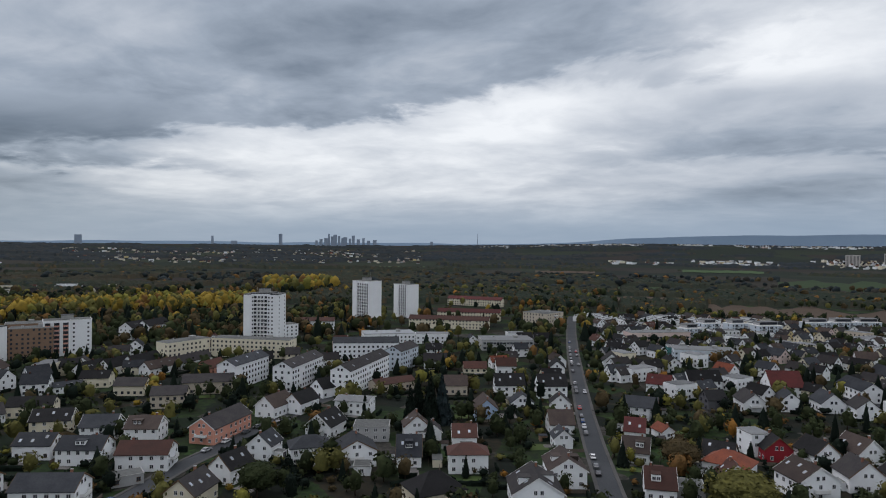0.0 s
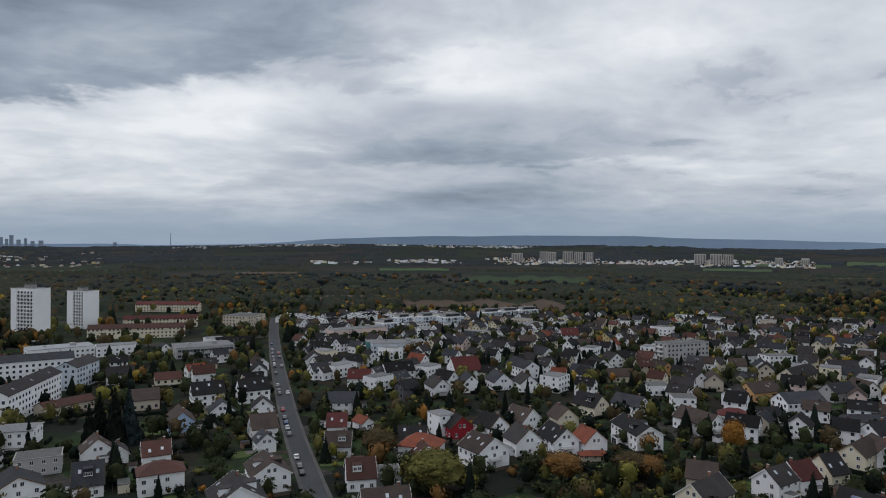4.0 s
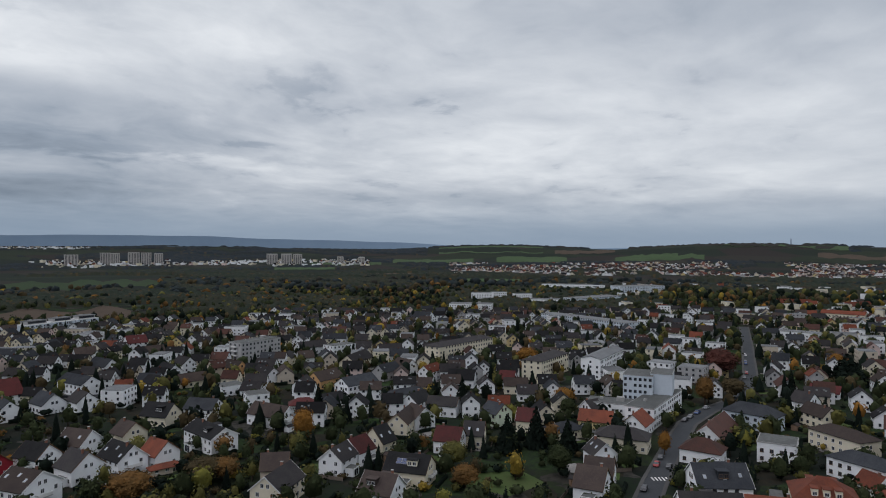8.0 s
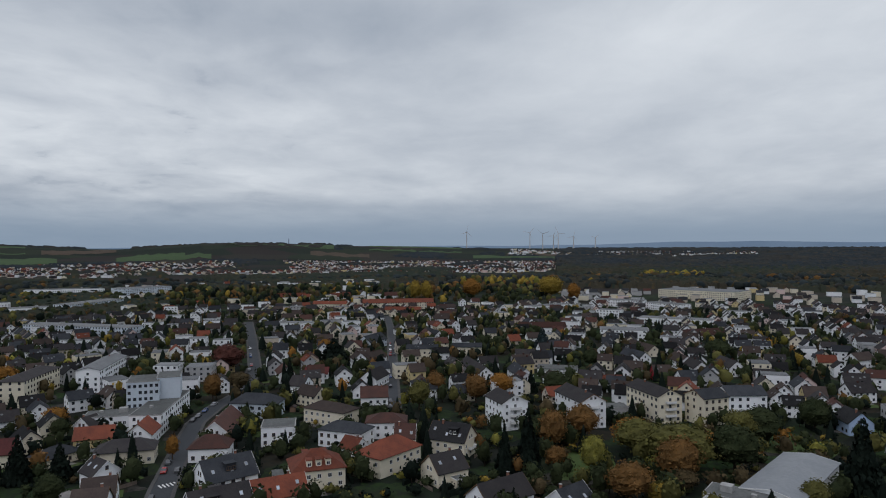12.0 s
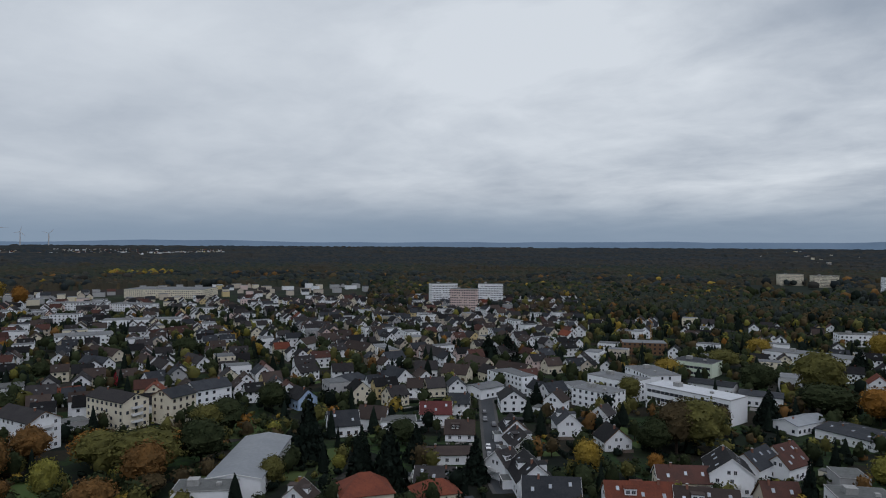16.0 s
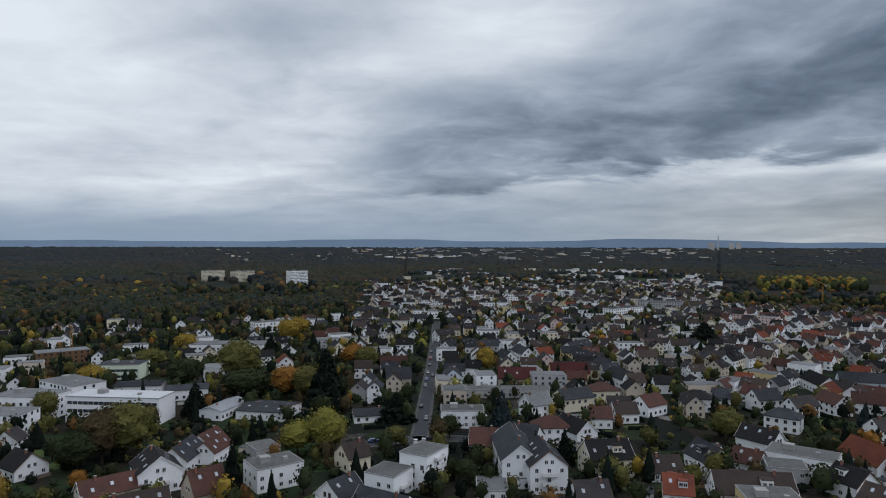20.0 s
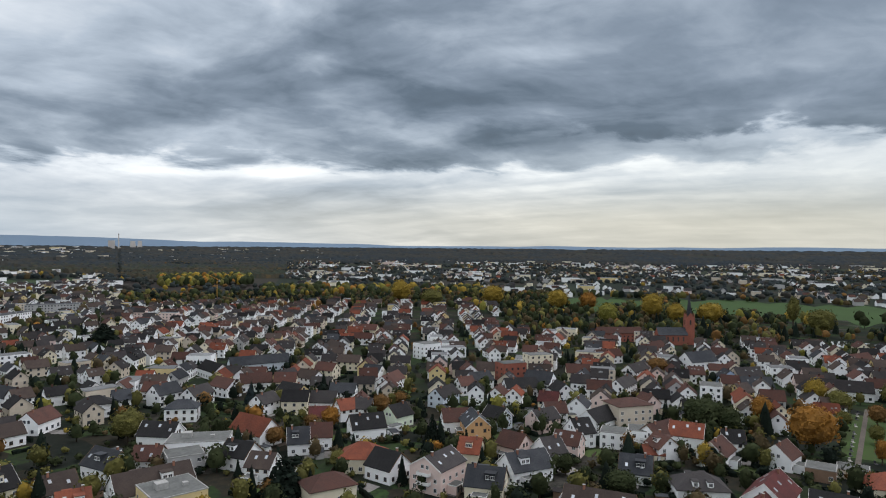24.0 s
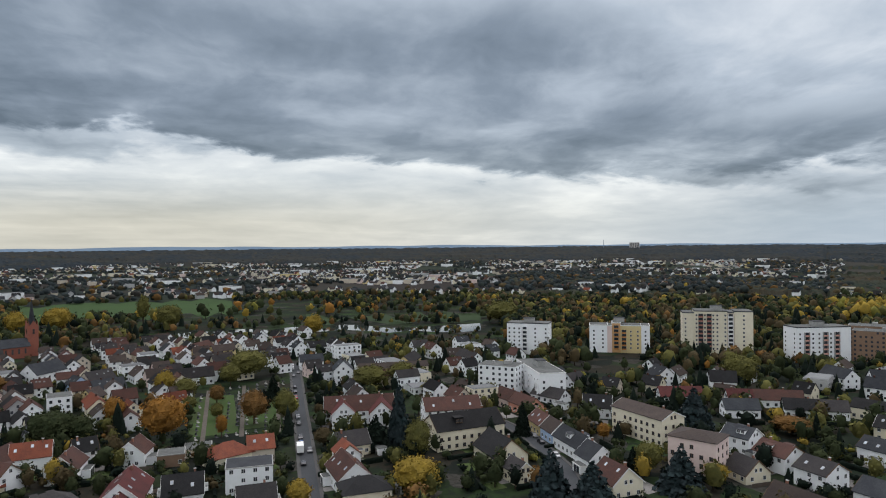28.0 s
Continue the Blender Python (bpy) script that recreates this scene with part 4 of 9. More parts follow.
def far_house(b, x, y, z, turn, L, W, e, H, wm, rm, rng, flat=False, windows=True):
    """A plain house as part of a distant district; slots: walls, roofs, glass."""
    c, s = math.cos(turn), math.sin(turn)

    def P(u, v, w):
        return (x + c * u - s * v, y + s * u + c * v, z + w)
    hx, hy = L / 2, W / 2
    g = len(WALL_KEYS) + len(ROOF_KEYS)
    if flat:
        ring = [(-hx, -hy), (hx, -hy), (hx, hy), (-hx, hy)]
        b.solid([P(u, v, -1) for u, v in ring], [P(u, v, H) for u, v in ring], wm, False)
        b.poly([P(u * 0.98, v * 0.98, H + 0.25) for u, v in ring], rm)
        e = H
    else:
        b.poly([P(-hx, -hy, -1), P(hx, -hy, -1), P(hx, -hy, e), P(-hx, -hy, e)], wm)
        b.poly([P(hx, hy, -1), P(-hx, hy, -1), P(-hx, hy, e), P(hx, hy, e)], wm)
        b.poly([P(hx, -hy, -1), P(hx, hy, -1), P(hx, hy, e), P(hx, 0, H), P(hx, -hy, e)], wm)
        b.poly([P(-hx, hy, -1), P(-hx, -hy, -1), P(-hx, -hy, e), P(-hx, 0, H), P(-hx, hy, e)], wm)
        if math.hypot(x, y) > 1300:
            o, k = 0.5, (H - e) / hy * 0.5
            X = hx + 0.35
            b.poly([P(-X, -hy - o, e - k), P(X, -hy - o, e - k), P(X, 0, H + 0.1), P(-X, 0, H + 0.1)], rm)
            b.poly([P(X, hy + o, e - k), P(-X, hy + o, e - k), P(-X, 0, H + 0.1), P(X, 0, H + 0.1)], rm)
            return
        o, k, t = 0.5, (H - e) / hy * 0.5, 0.2
        X = hx + 0.35
        for q in (-1, 1):
            low = [P(-X, q * (hy + o), e - k), P(X, q * (hy + o), e - k), P(X, 0, H), P(-X, 0, H)]
            top = [(a, d, f + t) for a, d, f in low]
            if q > 0:
                low, top = low[::-1], top[::-1]
            b.solid(low, top, rm)
            # skylights: pale grey roofing colour stands in for the sky they reflect
            if L > 7 and math.hypot(x, y) < 620 and rng.random() < 0.45:
                for i in range(rng.randrange(1, 4)):
                    u, f = rng.uniform(-0.36, 0.36) * L, rng.uniform(0.35, 0.6)
                    pane = []
                    for du, df in ((-0.45, 0.0), (0.45, 0.0), (0.45, 0.16), (-0.45, 0.16)):
                        g0 = f + df
                        pane.append(P(u + du, q * hy * (1 - g0), e + (H - e) * g0 + t + 0.06))
                    b.poly(pane if q < 0 else pane[::-1], len(WALL_KEYS) + 6)
        if rng.random() < 0.7:
            u = rng.uniform(-0.3, 0.3) * L
            ring = [(u - 0.35, -0.35), (u + 0.35, -0.35), (u + 0.35, 0.35), (u - 0.35, 0.35)]
            b.solid([P(a, d, H - 0.6) for a, d in ring], [P(a, d, H + 0.9) for a, d in ring], len(WALL_KEYS) + 4, False)
    if windows:
        for k in range(max(1, int((e + 0.4) / 2.75))):
            zz = 0.9 + k * 2.75
            for q in (-1, 1):
                n = max(1, int(L / 3.2))
                for i in range(n):
                    u = (i + 0.5) / n * L - hx
                    v = q * (hy + 0.04)
                    b.poly([P(u - 0.6, v, zz), P(u + 0.6, v, zz), P(u + 0.6, v, zz + 1.3), P(u - 0.6, v, zz + 1.3)][::-q], g)
                n = max(1, int(W / 3.6))
                for i in range(n):
                    v = (i + 0.5) / n * W - hy
                    u = q * (hx + 0.04)
                    b.poly([P(u, v - 0.5, zz), P(u, v + 0.5, zz), P(u, v + 0.5, zz + 1.3), P(u, v - 0.5, zz + 1.3)][::q], g)
        if not flat and H - e > 2.5:
            for q in (-1, 1):
                u = q * (hx + 0.04)
                b.poly([P(u, -0.5, e + 0.3), P(u, 0.5, e + 0.3), P(u, 0.5, e + 1.5), P(u, -0.5, e + 1.5)][::q], g)


def outer_house(x, y, turn, L, W, H, e, wall="white", roof="dark", kind="gable"):
    rng = random.Random(int(x * 13.7) * 7919 + int(y * 11.3))
    far_house(OUTER, x, y, 0.0, radians(turn), L, W, e, H, WALL_KEYS.index(wall), len(WALL_KEYS) + ROOF_KEYS.index(roof), rng, kind == "flat")
    TOWN.append((x, y, min(L, W) * 0.55 + 0.6))
    if kind != "flat":
        PLOTS.append((x, y, turn, L, W))

# ---- the town, house by house ----

house(-70.5, 185.8, 79, 12.3, 9.5, 8.8, 4.8, "cream", "dark", "gable")
house(-65.6, 205.8, 64, 10.2, 9.0, 8.8, 5.0, "white", "black", "gable")
house(-60.9, 227.5, 78, 9.2, 8.5, 8.8, 5.2, "white", "slate", "gable")
house(-44.9, 224.2, 18, 13.4, 9.5, 8.8, 5.9, "white", "slate", "hip")
house(-84.4, 252.5, 75, 25.1, 10.4, 9.5, 6.0, "pink", "dark", "gable", near=False, extra="b")
house(-72.1, 285.0, 69, 15.3, 9.5, 8.8, 4.8, "white", "brown", "gable", near=False)
house(-61.9, 290.9, 66, 13.8, 9.0, 8.8, 5.0, "white", "black", "gable", near=False)
house(-74.7, 344.4, 77, 38.3, 10.4, 15.3, 12.5, "white", "dark", "gable", near=False, extra="s", name="apartment_block", category="apartment block")
house(-41.8, 343.7, 74, 53.2, 10.4, 15.3, 12.5, "white", "dark", "gable", near=False, extra="s", name="apartment_block", category="apartment block")
house(-24.0, 394.6, 68, 25.0, 10.4, 14.5, 11.8, "pale", "dark", "gable", near=False, name="apartment_block", category="apartment block")
house(-47.9, 414.7, 8, 40.7, 10.4, 15.3, 12.5, "white", "slate", "gable", near=False, name="apartment_block", category="apartment block")
house(-103.9, 345.1, 76, 33.3, 10.4, 15.3, 12.5, "white", "slate", "gable", near=False, extra="s", name="apartment_block", category="apartment block")
house(-163.9, 417.6, 57, 30.6, 12.0, 12.0, 12.0, "cream", "gravel", "flat", near=False, name="apartment_block", category="apartment block")
house(-122.4, 428.5, -10, 53.5, 12.0, 12.0, 12.0, "cream", "gravel", "flat", near=False, name="apartment_block", category="apartment block")
outer_house(-191.6, 358.8, 77, 16.4, 9.5, 8.8, 4.8, "white", "black", "gable")
outer_house(-183.8, 370.0, 75, 17.6, 9.5, 8.8, 4.8, "white", "black", "gable")
outer_house(-175.0, 384.2, 74, 23.2, 9.5, 8.8, 4.8, "white", "black", "gable")
outer_house(-159.9, 372.5, 65, 20.8, 8.5, 7.5, 3.9, "white", "brown", "gable")
outer_house(-150.2, 394.6, 70, 26.9, 8.5, 7.5, 3.9, "white", "dark", "gable")
outer_house(-131.2, 373.2, 73, 17.6, 8.5, 7.5, 3.9, "pink", "rust", "gable")
house(-115.1, 325.3, 13, 23.6, 10.4, 9.0, 6.0, "beige", "dark", "gable", near=False)
house(-122.6, 297.0, 12, 14.9, 10.4, 9.0, 6.0, "beige", "dark", "gable", near=False)
outer_house(-195.1, 316.9, 16, 12.0, 9.5, 10.0, 6.0, "white", "slate", "gable")
outer_house(-207.8, 337.8, 51, 10.7, 9.5, 10.0, 6.0, "white", "slate", "gable")
outer_house(-222.1, 326.3, -13, 16.6, 9.5, 10.0, 6.0, "white", "slate", "gable")
outer_house(-183.7, 323.1, 36, 12.8, 8.5, 5.0, 3.4, "white", "slate", "hip")
outer_house(-176.1, 336.2, 9, 14.0, 9.5, 8.0, 5.0, "cream", "black", "gable")
house(-150.1, 319.5, 3, 14.5, 9.5, 8.0, 5.0, "cream", "dark", "gable", near=False)
house(-172.9, 278.6, 13, 17.7, 9.5, 8.0, 5.0, "cream", "black", "gable", near=False)
house(-150.2, 255.2, 13, 14.3, 10.4, 8.8, 5.4, "cream", "black", "gable", near=False, extra="s")
house(-127.7, 247.6, 6, 12.6, 10.4, 8.8, 5.4, "white", "slate", "gable", near=False)
house(-110.4, 246.2, 2, 12.1, 10.4, 8.8, 5.4, "white", "brown", "gable", near=False, extra="d")
house(-138.1, 225.8, 2, 12.6, 9.5, 8.0, 5.0, "white", "slate", "gable")
house(-119.4, 221.0, 2, 14.9, 10.4, 8.6, 5.4, "white", "slate", "gable", extra="b")
house(-96.7, 216.3, 4, 16.4, 10.4, 8.6, 5.6, "white", "rust", "gable", extra="b")
house(-108.9, 183.7, 3, 17.6, 10.4, 9.0, 5.8, "white", "slate", "gable")
house(-96.3, 201.2, 34, 9.0, 6.0, 3.0, 3.0, "grey", "gravel", "flat", name="garage", category="garage")
outer_house(-236.2, 504.4, 78, 19.4, 11.4, 13.0, 9.0, "white", "black", "gable")
outer_house(-228.5, 520.6, 81, 28.5, 11.4, 13.0, 9.0, "white", "black", "gable")
high_rise(-241.1, 423.8, 31.9, 14.0, [(27.5 * 0.55, 22.5, 0, "white", "bbb", "p"), (27.5 * 0.45, 22.5, 0.4, "white", "w.w", "p")], "white block of flats with pink balcony parapets", False, False, "w.w")
house(-271.7, 427.5, 31, 20.5, 14.0, 20.5, 20.5, "brown", "gravel", "flat", near=False, name="apartment_block", category="apartment block")
house(-56.1, 320.9, 51, 12.9, 9.5, 8.8, 4.8, "white", "black", "gable", near=False)
house(-37.9, 288.8, -10, 15.0, 11.4, 7.0, 6.0, "white", "light", "gable", near=False)
house(-44.8, 256.1, 72, 13.9, 10.4, 9.0, 4.6, "white", "black", "gable")
house(-26.4, 250.8, 2, 13.3, 10.0, 5.5, 5.5, "grey", "gravel", "flat")
house(-29.2, 222.5, -75, 11.5, 13.3, 9.0, 5.5, "white", "slate", "gable", extra="b")
house(-25.3, 212.3, 2, 5.4, 6.0, 3.0, 3.0, "white", "gravel", "flat", name="garage", category="garage")
house(-10.8, 222.9, 2, 8.2, 10.4, 9.5, 4.0, "white", "slate", "gable", extra="d")
house(-9.9, 254.2, -81, 8.5, 9.5, 8.8, 4.8, "white", "brown", "gable")
house(-3.2, 251.3, -84, 8.5, 5.7, 6.0, 3.6, "white", "dark", "gable")
house(8.4, 242.5, 2, 8.8, 9.5, 8.0, 4.5, "white", "rust", "gable")
house(8.8, 216.3, 2, 12.8, 8.5, 9.0, 6.5, "white", "rust", "hip")
house(-2.0, 189.4, 27, 14.9, 11.9, 9.0, 4.5, "cream", "black", "hip")
house(27.1, 188.9, -89, 14.0, 14.2, 9.5, 5.0, "white", "dark", "gable", extra="s")
house(38.8, 206.6, -90, 14.0, 11.4, 9.0, 5.5, "white", "brown", "gable")
house(44.3, 242.0, -88, 8.5, 6.6, 7.0, 4.2, "white", "slate", "gable")
house(47.4, 262.9, 2, 9.6, 10.4, 8.5, 4.0, "white", "brown", "gable", near=False)
house(52.3, 290.6, 84, 8.5, 8.5, 8.8, 5.2, "white", "black", "gable", near=False)
house(33.0, 323.3, 3, 14.3, 10.4, 11.0, 6.3, "white", "black", "gable", near=False, extra="s")
house(53.6, 322.9, 3, 14.0, 10.4, 11.0, 6.3, "white", "black", "gable", near=False, extra="s")
outer_house(65.8, 377.2, 83, 14.0, 8.5, 8.8, 5.2, "white", "black", "gable")
house(36.5, 300.1, 90, 8.5, 10.4, 7.0, 3.0, "white", "slate", "gable", near=False)
house(18.8, 283.6, -87, 13.7, 9.5, 8.8, 4.8, "blue", "brown", "gable", near=False)
house(45.5, 474.0, 4, 36.8, 24.0, 7.0, 7.0, "grey", "light", "flat", near=False, extra="z", name="school_building", category="school building")
house(6.7, 328.9, 3, 11.6, 9.5, 8.8, 4.8, "beige", "brown", "gable", near=False)
house(-25.3, 335.7, 34, 22.1, 9.5, 6.0, 4.0, "beige", "rust", "gable", near=False)
outer_house(-4.1, 395.1, 3, 13.6, 9.0, 8.8, 5.0, "white", "dark", "gable")
outer_house(41.7, 421.4, 3, 12.8, 9.0, 6.0, 3.0, "cream", "dark", "gable")
outer_house(104.0, 404.2, 79, 14.0, 10.4, 8.8, 4.4, "white", "dark", "gable")
outer_house(19.1, 383.5, 3, 13.2, 9.0, 6.0, 3.0, "cream", "rust", "gable")
road([(49.8, 185.4), (51.2, 198.2), (56.7, 242.9), (63.0, 287.5), (75.8, 367.1), (90.4, 454.1), (109.2, 556.9), (135.9, 690.9)], width=6.2)
road([(-92.2, 181.9), (-89.9, 193.6), (-85.1, 219.8), (-78.5, 239.9), (-69.6, 269.0), (-58.2, 306.2), (-46.2, 333.0)], width=6)
tree(-53.4, 191.1, 10.7, 12.8, "green")
tree(-106.0, 189.7, 4.1, 11.2, "rust")

house(164.6, 505.1, 9, 47.9, 14.0, 9.0, 9.0, "rose", "light", "flat", near=False, extra="z", name="school_building", category="school building")
house(172.1, 435.0, -11, 38.1, 18.0, 7.0, 7.0, "pale", "light", "flat", near=False, name="sports_hall", category="sports hall")
outer_house(136.4, 392.6, -88, 12.1, 8.5, 8.8, 5.2, "white", "black", "gable")
outer_house(165.4, 381.4, 87, 14.0, 8.5, 8.8, 5.2, "white", "black", "gable")
outer_house(135.4, 342.2, -0, 16.9, 10.4, 10.0, 5.6, "white", "black", "gable")
outer_house(111.2, 335.7, -27, 11.7, 9.5, 8.8, 4.8, "white", "red", "gable")
house(124.1, 300.7, 8, 9.1, 8.5, 8.8, 5.2, "dark", "black", "gable", near=False)
house(140.4, 299.9, 85, 14.0, 9.5, 8.8, 4.8, "white", "dark", "gable", near=False, extra="b")
outer_house(171.7, 331.9, -5, 15.7, 14.2, 12.0, 5.5, "white", "red", "gable")
house(158.9, 301.6, 76, 12.1, 8.5, 8.8, 5.2, "white", "slate", "gable", near=False)
house(176.2, 300.4, 84, 12.7, 10.4, 8.8, 4.4, "white", "slate", "gable", near=False)
outer_house(206.4, 324.7, 88, 21.7, 10.4, 9.5, 6.0, "white", "slate", "gable")
house(185.5, 289.0, 78, 12.0, 9.5, 8.8, 4.8, "white", "dark", "gable", near=False)
outer_house(211.5, 296.2, -44, 7.7, 8.5, 8.8, 5.2, "white", "orange", "gable")
outer_house(226.7, 292.7, 87, 10.3, 8.5, 8.8, 5.2, "white", "black", "gable")
outer_house(253.5, 315.5, 75, 15.5, 8.5, 8.8, 5.2, "white", "black", "gable")
outer_house(274.2, 327.6, 78, 12.8, 8.5, 8.8, 5.2, "white", "dark", "gable")
outer_house(279.1, 290.8, 79, 14.5, 8.5, 8.8, 5.2, "orange", "brown", "gable")
outer_house(274.0, 300.2, -19, 8.2, 8.5, 8.8, 5.2, "beige", "rust", "gable")
house(186.8, 237.6, -78, 12.9, 10.0, 9.0, 4.5, "cream", "black", "gable", near=False, extra="d")
house(201.1, 227.9, -72, 13.4, 10.4, 9.0, 5.5, "white", "slate", "gable", near=False)
house(116.7, 230.4, 85, 8.9, 9.5, 8.6, 4.6, "red", "black", "gable")
house(112.4, 236.7, 9, 7.2, 9.0, 8.0, 8.0, "white", "light", "flat")
house(96.3, 227.1, -33, 10.3, 9.5, 7.0, 3.0, "white", "black", "gable")
house(93.5, 212.9, -41, 14.0, 10.4, 8.5, 5.0, "white", "orange", "hip")
house(91.6, 205.5, 81, 8.5, 8.5, 7.0, 3.4, "white", "rust", "gable")
house(109.9, 197.4, -82, 12.1, 12.8, 10.0, 6.0, "white", "brown", "gable", extra="b")
house(129.3, 203.1, 87, 10.1, 10.9, 9.5, 5.0, "white", "dark", "gable")
house(128.9, 225.6, -82, 10.8, 9.5, 8.8, 4.8, "white", "black", "gable")
house(145.8, 229.1, -80, 11.7, 10.4, 8.8, 4.4, "white", "brown", "gable", near=False, extra="s")
house(161.8, 223.8, 82, 9.5, 9.5, 8.8, 4.8, "cream", "brown", "gable", near=False)
house(141.3, 198.5, 82, 13.6, 10.0, 9.5, 5.3, "white", "black", "gable")
house(151.1, 192.9, 87, 9.0, 9.5, 8.8, 4.8, "white", "orange", "gable")
house(146.9, 184.7, -20, 9.9, 3.8, 3.4, 2.3, "beige", "orange", "hip")
house(173.7, 193.4, 76, 21.0, 10.4, 9.0, 6.0, "white", "black", "gable", extra="p")
house(65.1, 195.5, -13, 8.7, 11.4, 8.5, 4.0, "white", "rust", "gable")
house(72.9, 194.4, -14, 9.2, 8.0, 4.0, 4.0, "grey", "gravel", "flat")
house(63.2, 168.5, -11, 12.9, 11.4, 8.5, 3.7, "white", "brown", "gable")
house(86.8, 285.2, -20, 13.3, 10.4, 9.0, 5.5, "white", "slate", "gable", near=False)
house(74.8, 253.5, -20, 7.5, 9.5, 8.0, 4.0, "white", "red", "gable")
house(67.8, 228.3, -20, 9.0, 9.5, 8.0, 4.0, "white", "brown", "gable")
house(86.5, 256.2, -76, 7.5, 5.7, 5.0, 3.0, "white", "orange", "gable", near=False)
outer_house(267.2, 414.6, -19, 12.6, 10.4, 9.0, 4.6, "white", "brown", "gable")
outer_house(317.0, 431.3, -18, 13.9, 11.4, 10.0, 5.2, "white", "red", "gable")
outer_house(292.8, 382.8, -19, 16.5, 9.5, 8.8, 4.8, "cream", "brown", "gable")
outer_house(246.7, 364.6, 87, 17.5, 9.5, 8.8, 4.8, "white", "slate", "gable")
outer_house(241.3, 412.3, 11, 11.7, 9.5, 8.8, 4.8, "white", "black", "gable")
outer_house(246.4, 289.0, -19, 14.0, 8.5, 7.0, 3.4, "cream", "brown", "gable")
house(242.1, 256.0, -20, 11.7, 10.0, 5.0, 5.0, "white", "gravel", "flat", near=False)
tree(124.0, 171.3, 9.7, 13.6, "rust")
tree(78.9, 216.9, 10.9, 13.9, "brown")

outer_house(273.5, 261.1, 75, 15.6, 9.0, 8.8, 5.0, "white", "dark", "gable")
outer_house(279.1, 252.9, 48, 14.0, 9.0, 8.8, 5.0, "beige", "brown", "gable")
house(230.8, 226.4, -33, 10.1, 9.0, 6.0, 6.0, "white", "gravel", "flat", near=False)
house(208.3, 195.6, 87, 19.5, 9.5, 8.8, 4.8, "white", "brown", "gable", near=False, extra="b")
house(233.7, 200.5, -47, 12.2, 7.6, 6.0, 3.5, "white", "red", "hip", near=False)
outer_house(280.2, 224.9, -5, 17.7, 9.5, 8.8, 4.8, "orange", "brown", "gable")
house(273.5, 199.6, -11, 20.4, 10.4, 9.5, 6.0, "white", "slate", "gable", near=False)
house(247.5, 195.4, -14, 11.3, 7.6, 6.0, 3.0, "white", "black", "gable", near=False)
outer_house(331.7, 242.1, 13, 28.3, 10.4, 10.0, 5.6, "cream", "dark", "gable")
outer_house(313.9, 207.9, -3, 15.8, 9.0, 8.8, 5.0, "grey", "slate", "gable")
outer_house(336.6, 269.7, 43, 14.0, 9.0, 8.8, 5.0, "white", "slate", "gable")
outer_house(364.9, 280.6, -14, 19.5, 11.0, 8.0, 8.0, "white", "gravel", "flat")
outer_house(378.9, 248.7, -38, 16.1, 9.5, 8.8, 4.8, "white", "dark", "gable")
outer_house(332.3, 207.3, 71, 13.3, 9.0, 8.8, 5.0, "white", "brown", "gable")
outer_house(323.3, 184.6, -1, 14.4, 7.6, 8.8, 5.6, "white", "orange", "gable")
house(400.0, 205.1, -10, 60.1, 12.3, 13.0, 11.0, "cream", "dark", "hip", near=False, name="apartment_block", category="apartment block")
house(369.2, 132.7, -5, 38.1, 12.3, 13.0, 11.0, "cream", "dark", "hip", near=False, name="apartment_block", category="apartment block")
outer_house(316.6, 161.2, -73, 14.1, 10.4, 9.0, 4.6, "white", "black", "gable")
outer_house(325.7, 138.4, -80, 8.1, 9.5, 8.8, 4.8, "white", "red", "gable")
house(274.9, 170.4, -27, 20.3, 8.5, 6.0, 4.0, "white", "slate", "hip", near=False)
house(257.4, 154.4, -1, 12.6, 8.5, 8.8, 5.2, "white", "black", "gable", near=False)
house(258.4, 140.7, -76, 13.3, 9.5, 8.0, 5.0, "white", "dark", "gable", near=False)
house(226.6, 142.2, 14, 15.6, 8.5, 8.8, 5.2, "cream", "brown", "gable", near=False)
house(235.7, 140.4, 62, 11.1, 9.5, 8.8, 4.8, "white", "brown", "gable", near=False)
house(201.5, 136.6, -6, 7.5, 9.5, 9.0, 4.0, "cream", "black", "gable")
house(175.3, 135.3, 8, 10.8, 8.5, 8.8, 5.2, "white", "dark", "gable")
house(186.5, 135.8, -7, 8.6, 9.5, 8.8, 4.8, "white", "red", "gable")
house(213.2, 113.5, -79, 9.6, 9.5, 8.8, 4.8, "white", "red", "gable")
house(224.1, 108.7, -72, 7.5, 9.5, 8.8, 4.8, "cream", "dark", "gable", extra="s")
house(178.3, 109.3, -79, 13.9, 10.4, 9.0, 5.0, "cream", "black", "gable", extra="pd")
house(160.5, 108.0, -84, 10.5, 10.4, 8.5, 4.1, "white", "brown", "gable")
house(146.3, 135.0, 14, 15.0, 9.5, 9.5, 5.5, "cream", "dark", "gable")
house(160.9, 149.6, -52, 8.5, 9.5, 8.0, 4.0, "beige", "brown", "gable")
house(255.3, 113.7, 68, 9.3, 9.5, 9.0, 5.5, "mint", "slate", "gable", near=False)
house(253.2, 98.7, -80, 7.9, 9.5, 8.8, 4.8, "cream", "red", "gable", near=False)
house(251.6, 82.5, -34, 13.4, 9.5, 6.0, 3.5, "cream", "slate", "hip")
outer_house(363.3, 304.5, -15, 22.3, 9.0, 8.8, 5.0, "white", "dark", "gable")
outer_house(326.8, 278.8, -33, 9.6, 9.0, 8.8, 5.0, "white", "brown", "gable")
tree(193.0, 165.3, 14.2, 8.3, "orange")
tree(219.3, 179.8, 17.0, 6.8, "dark")
tree(300.1, 98.8, 8.7, 10.3, "orange")
tree(392.7, 153.8, 11.8, 13.7, "orange")

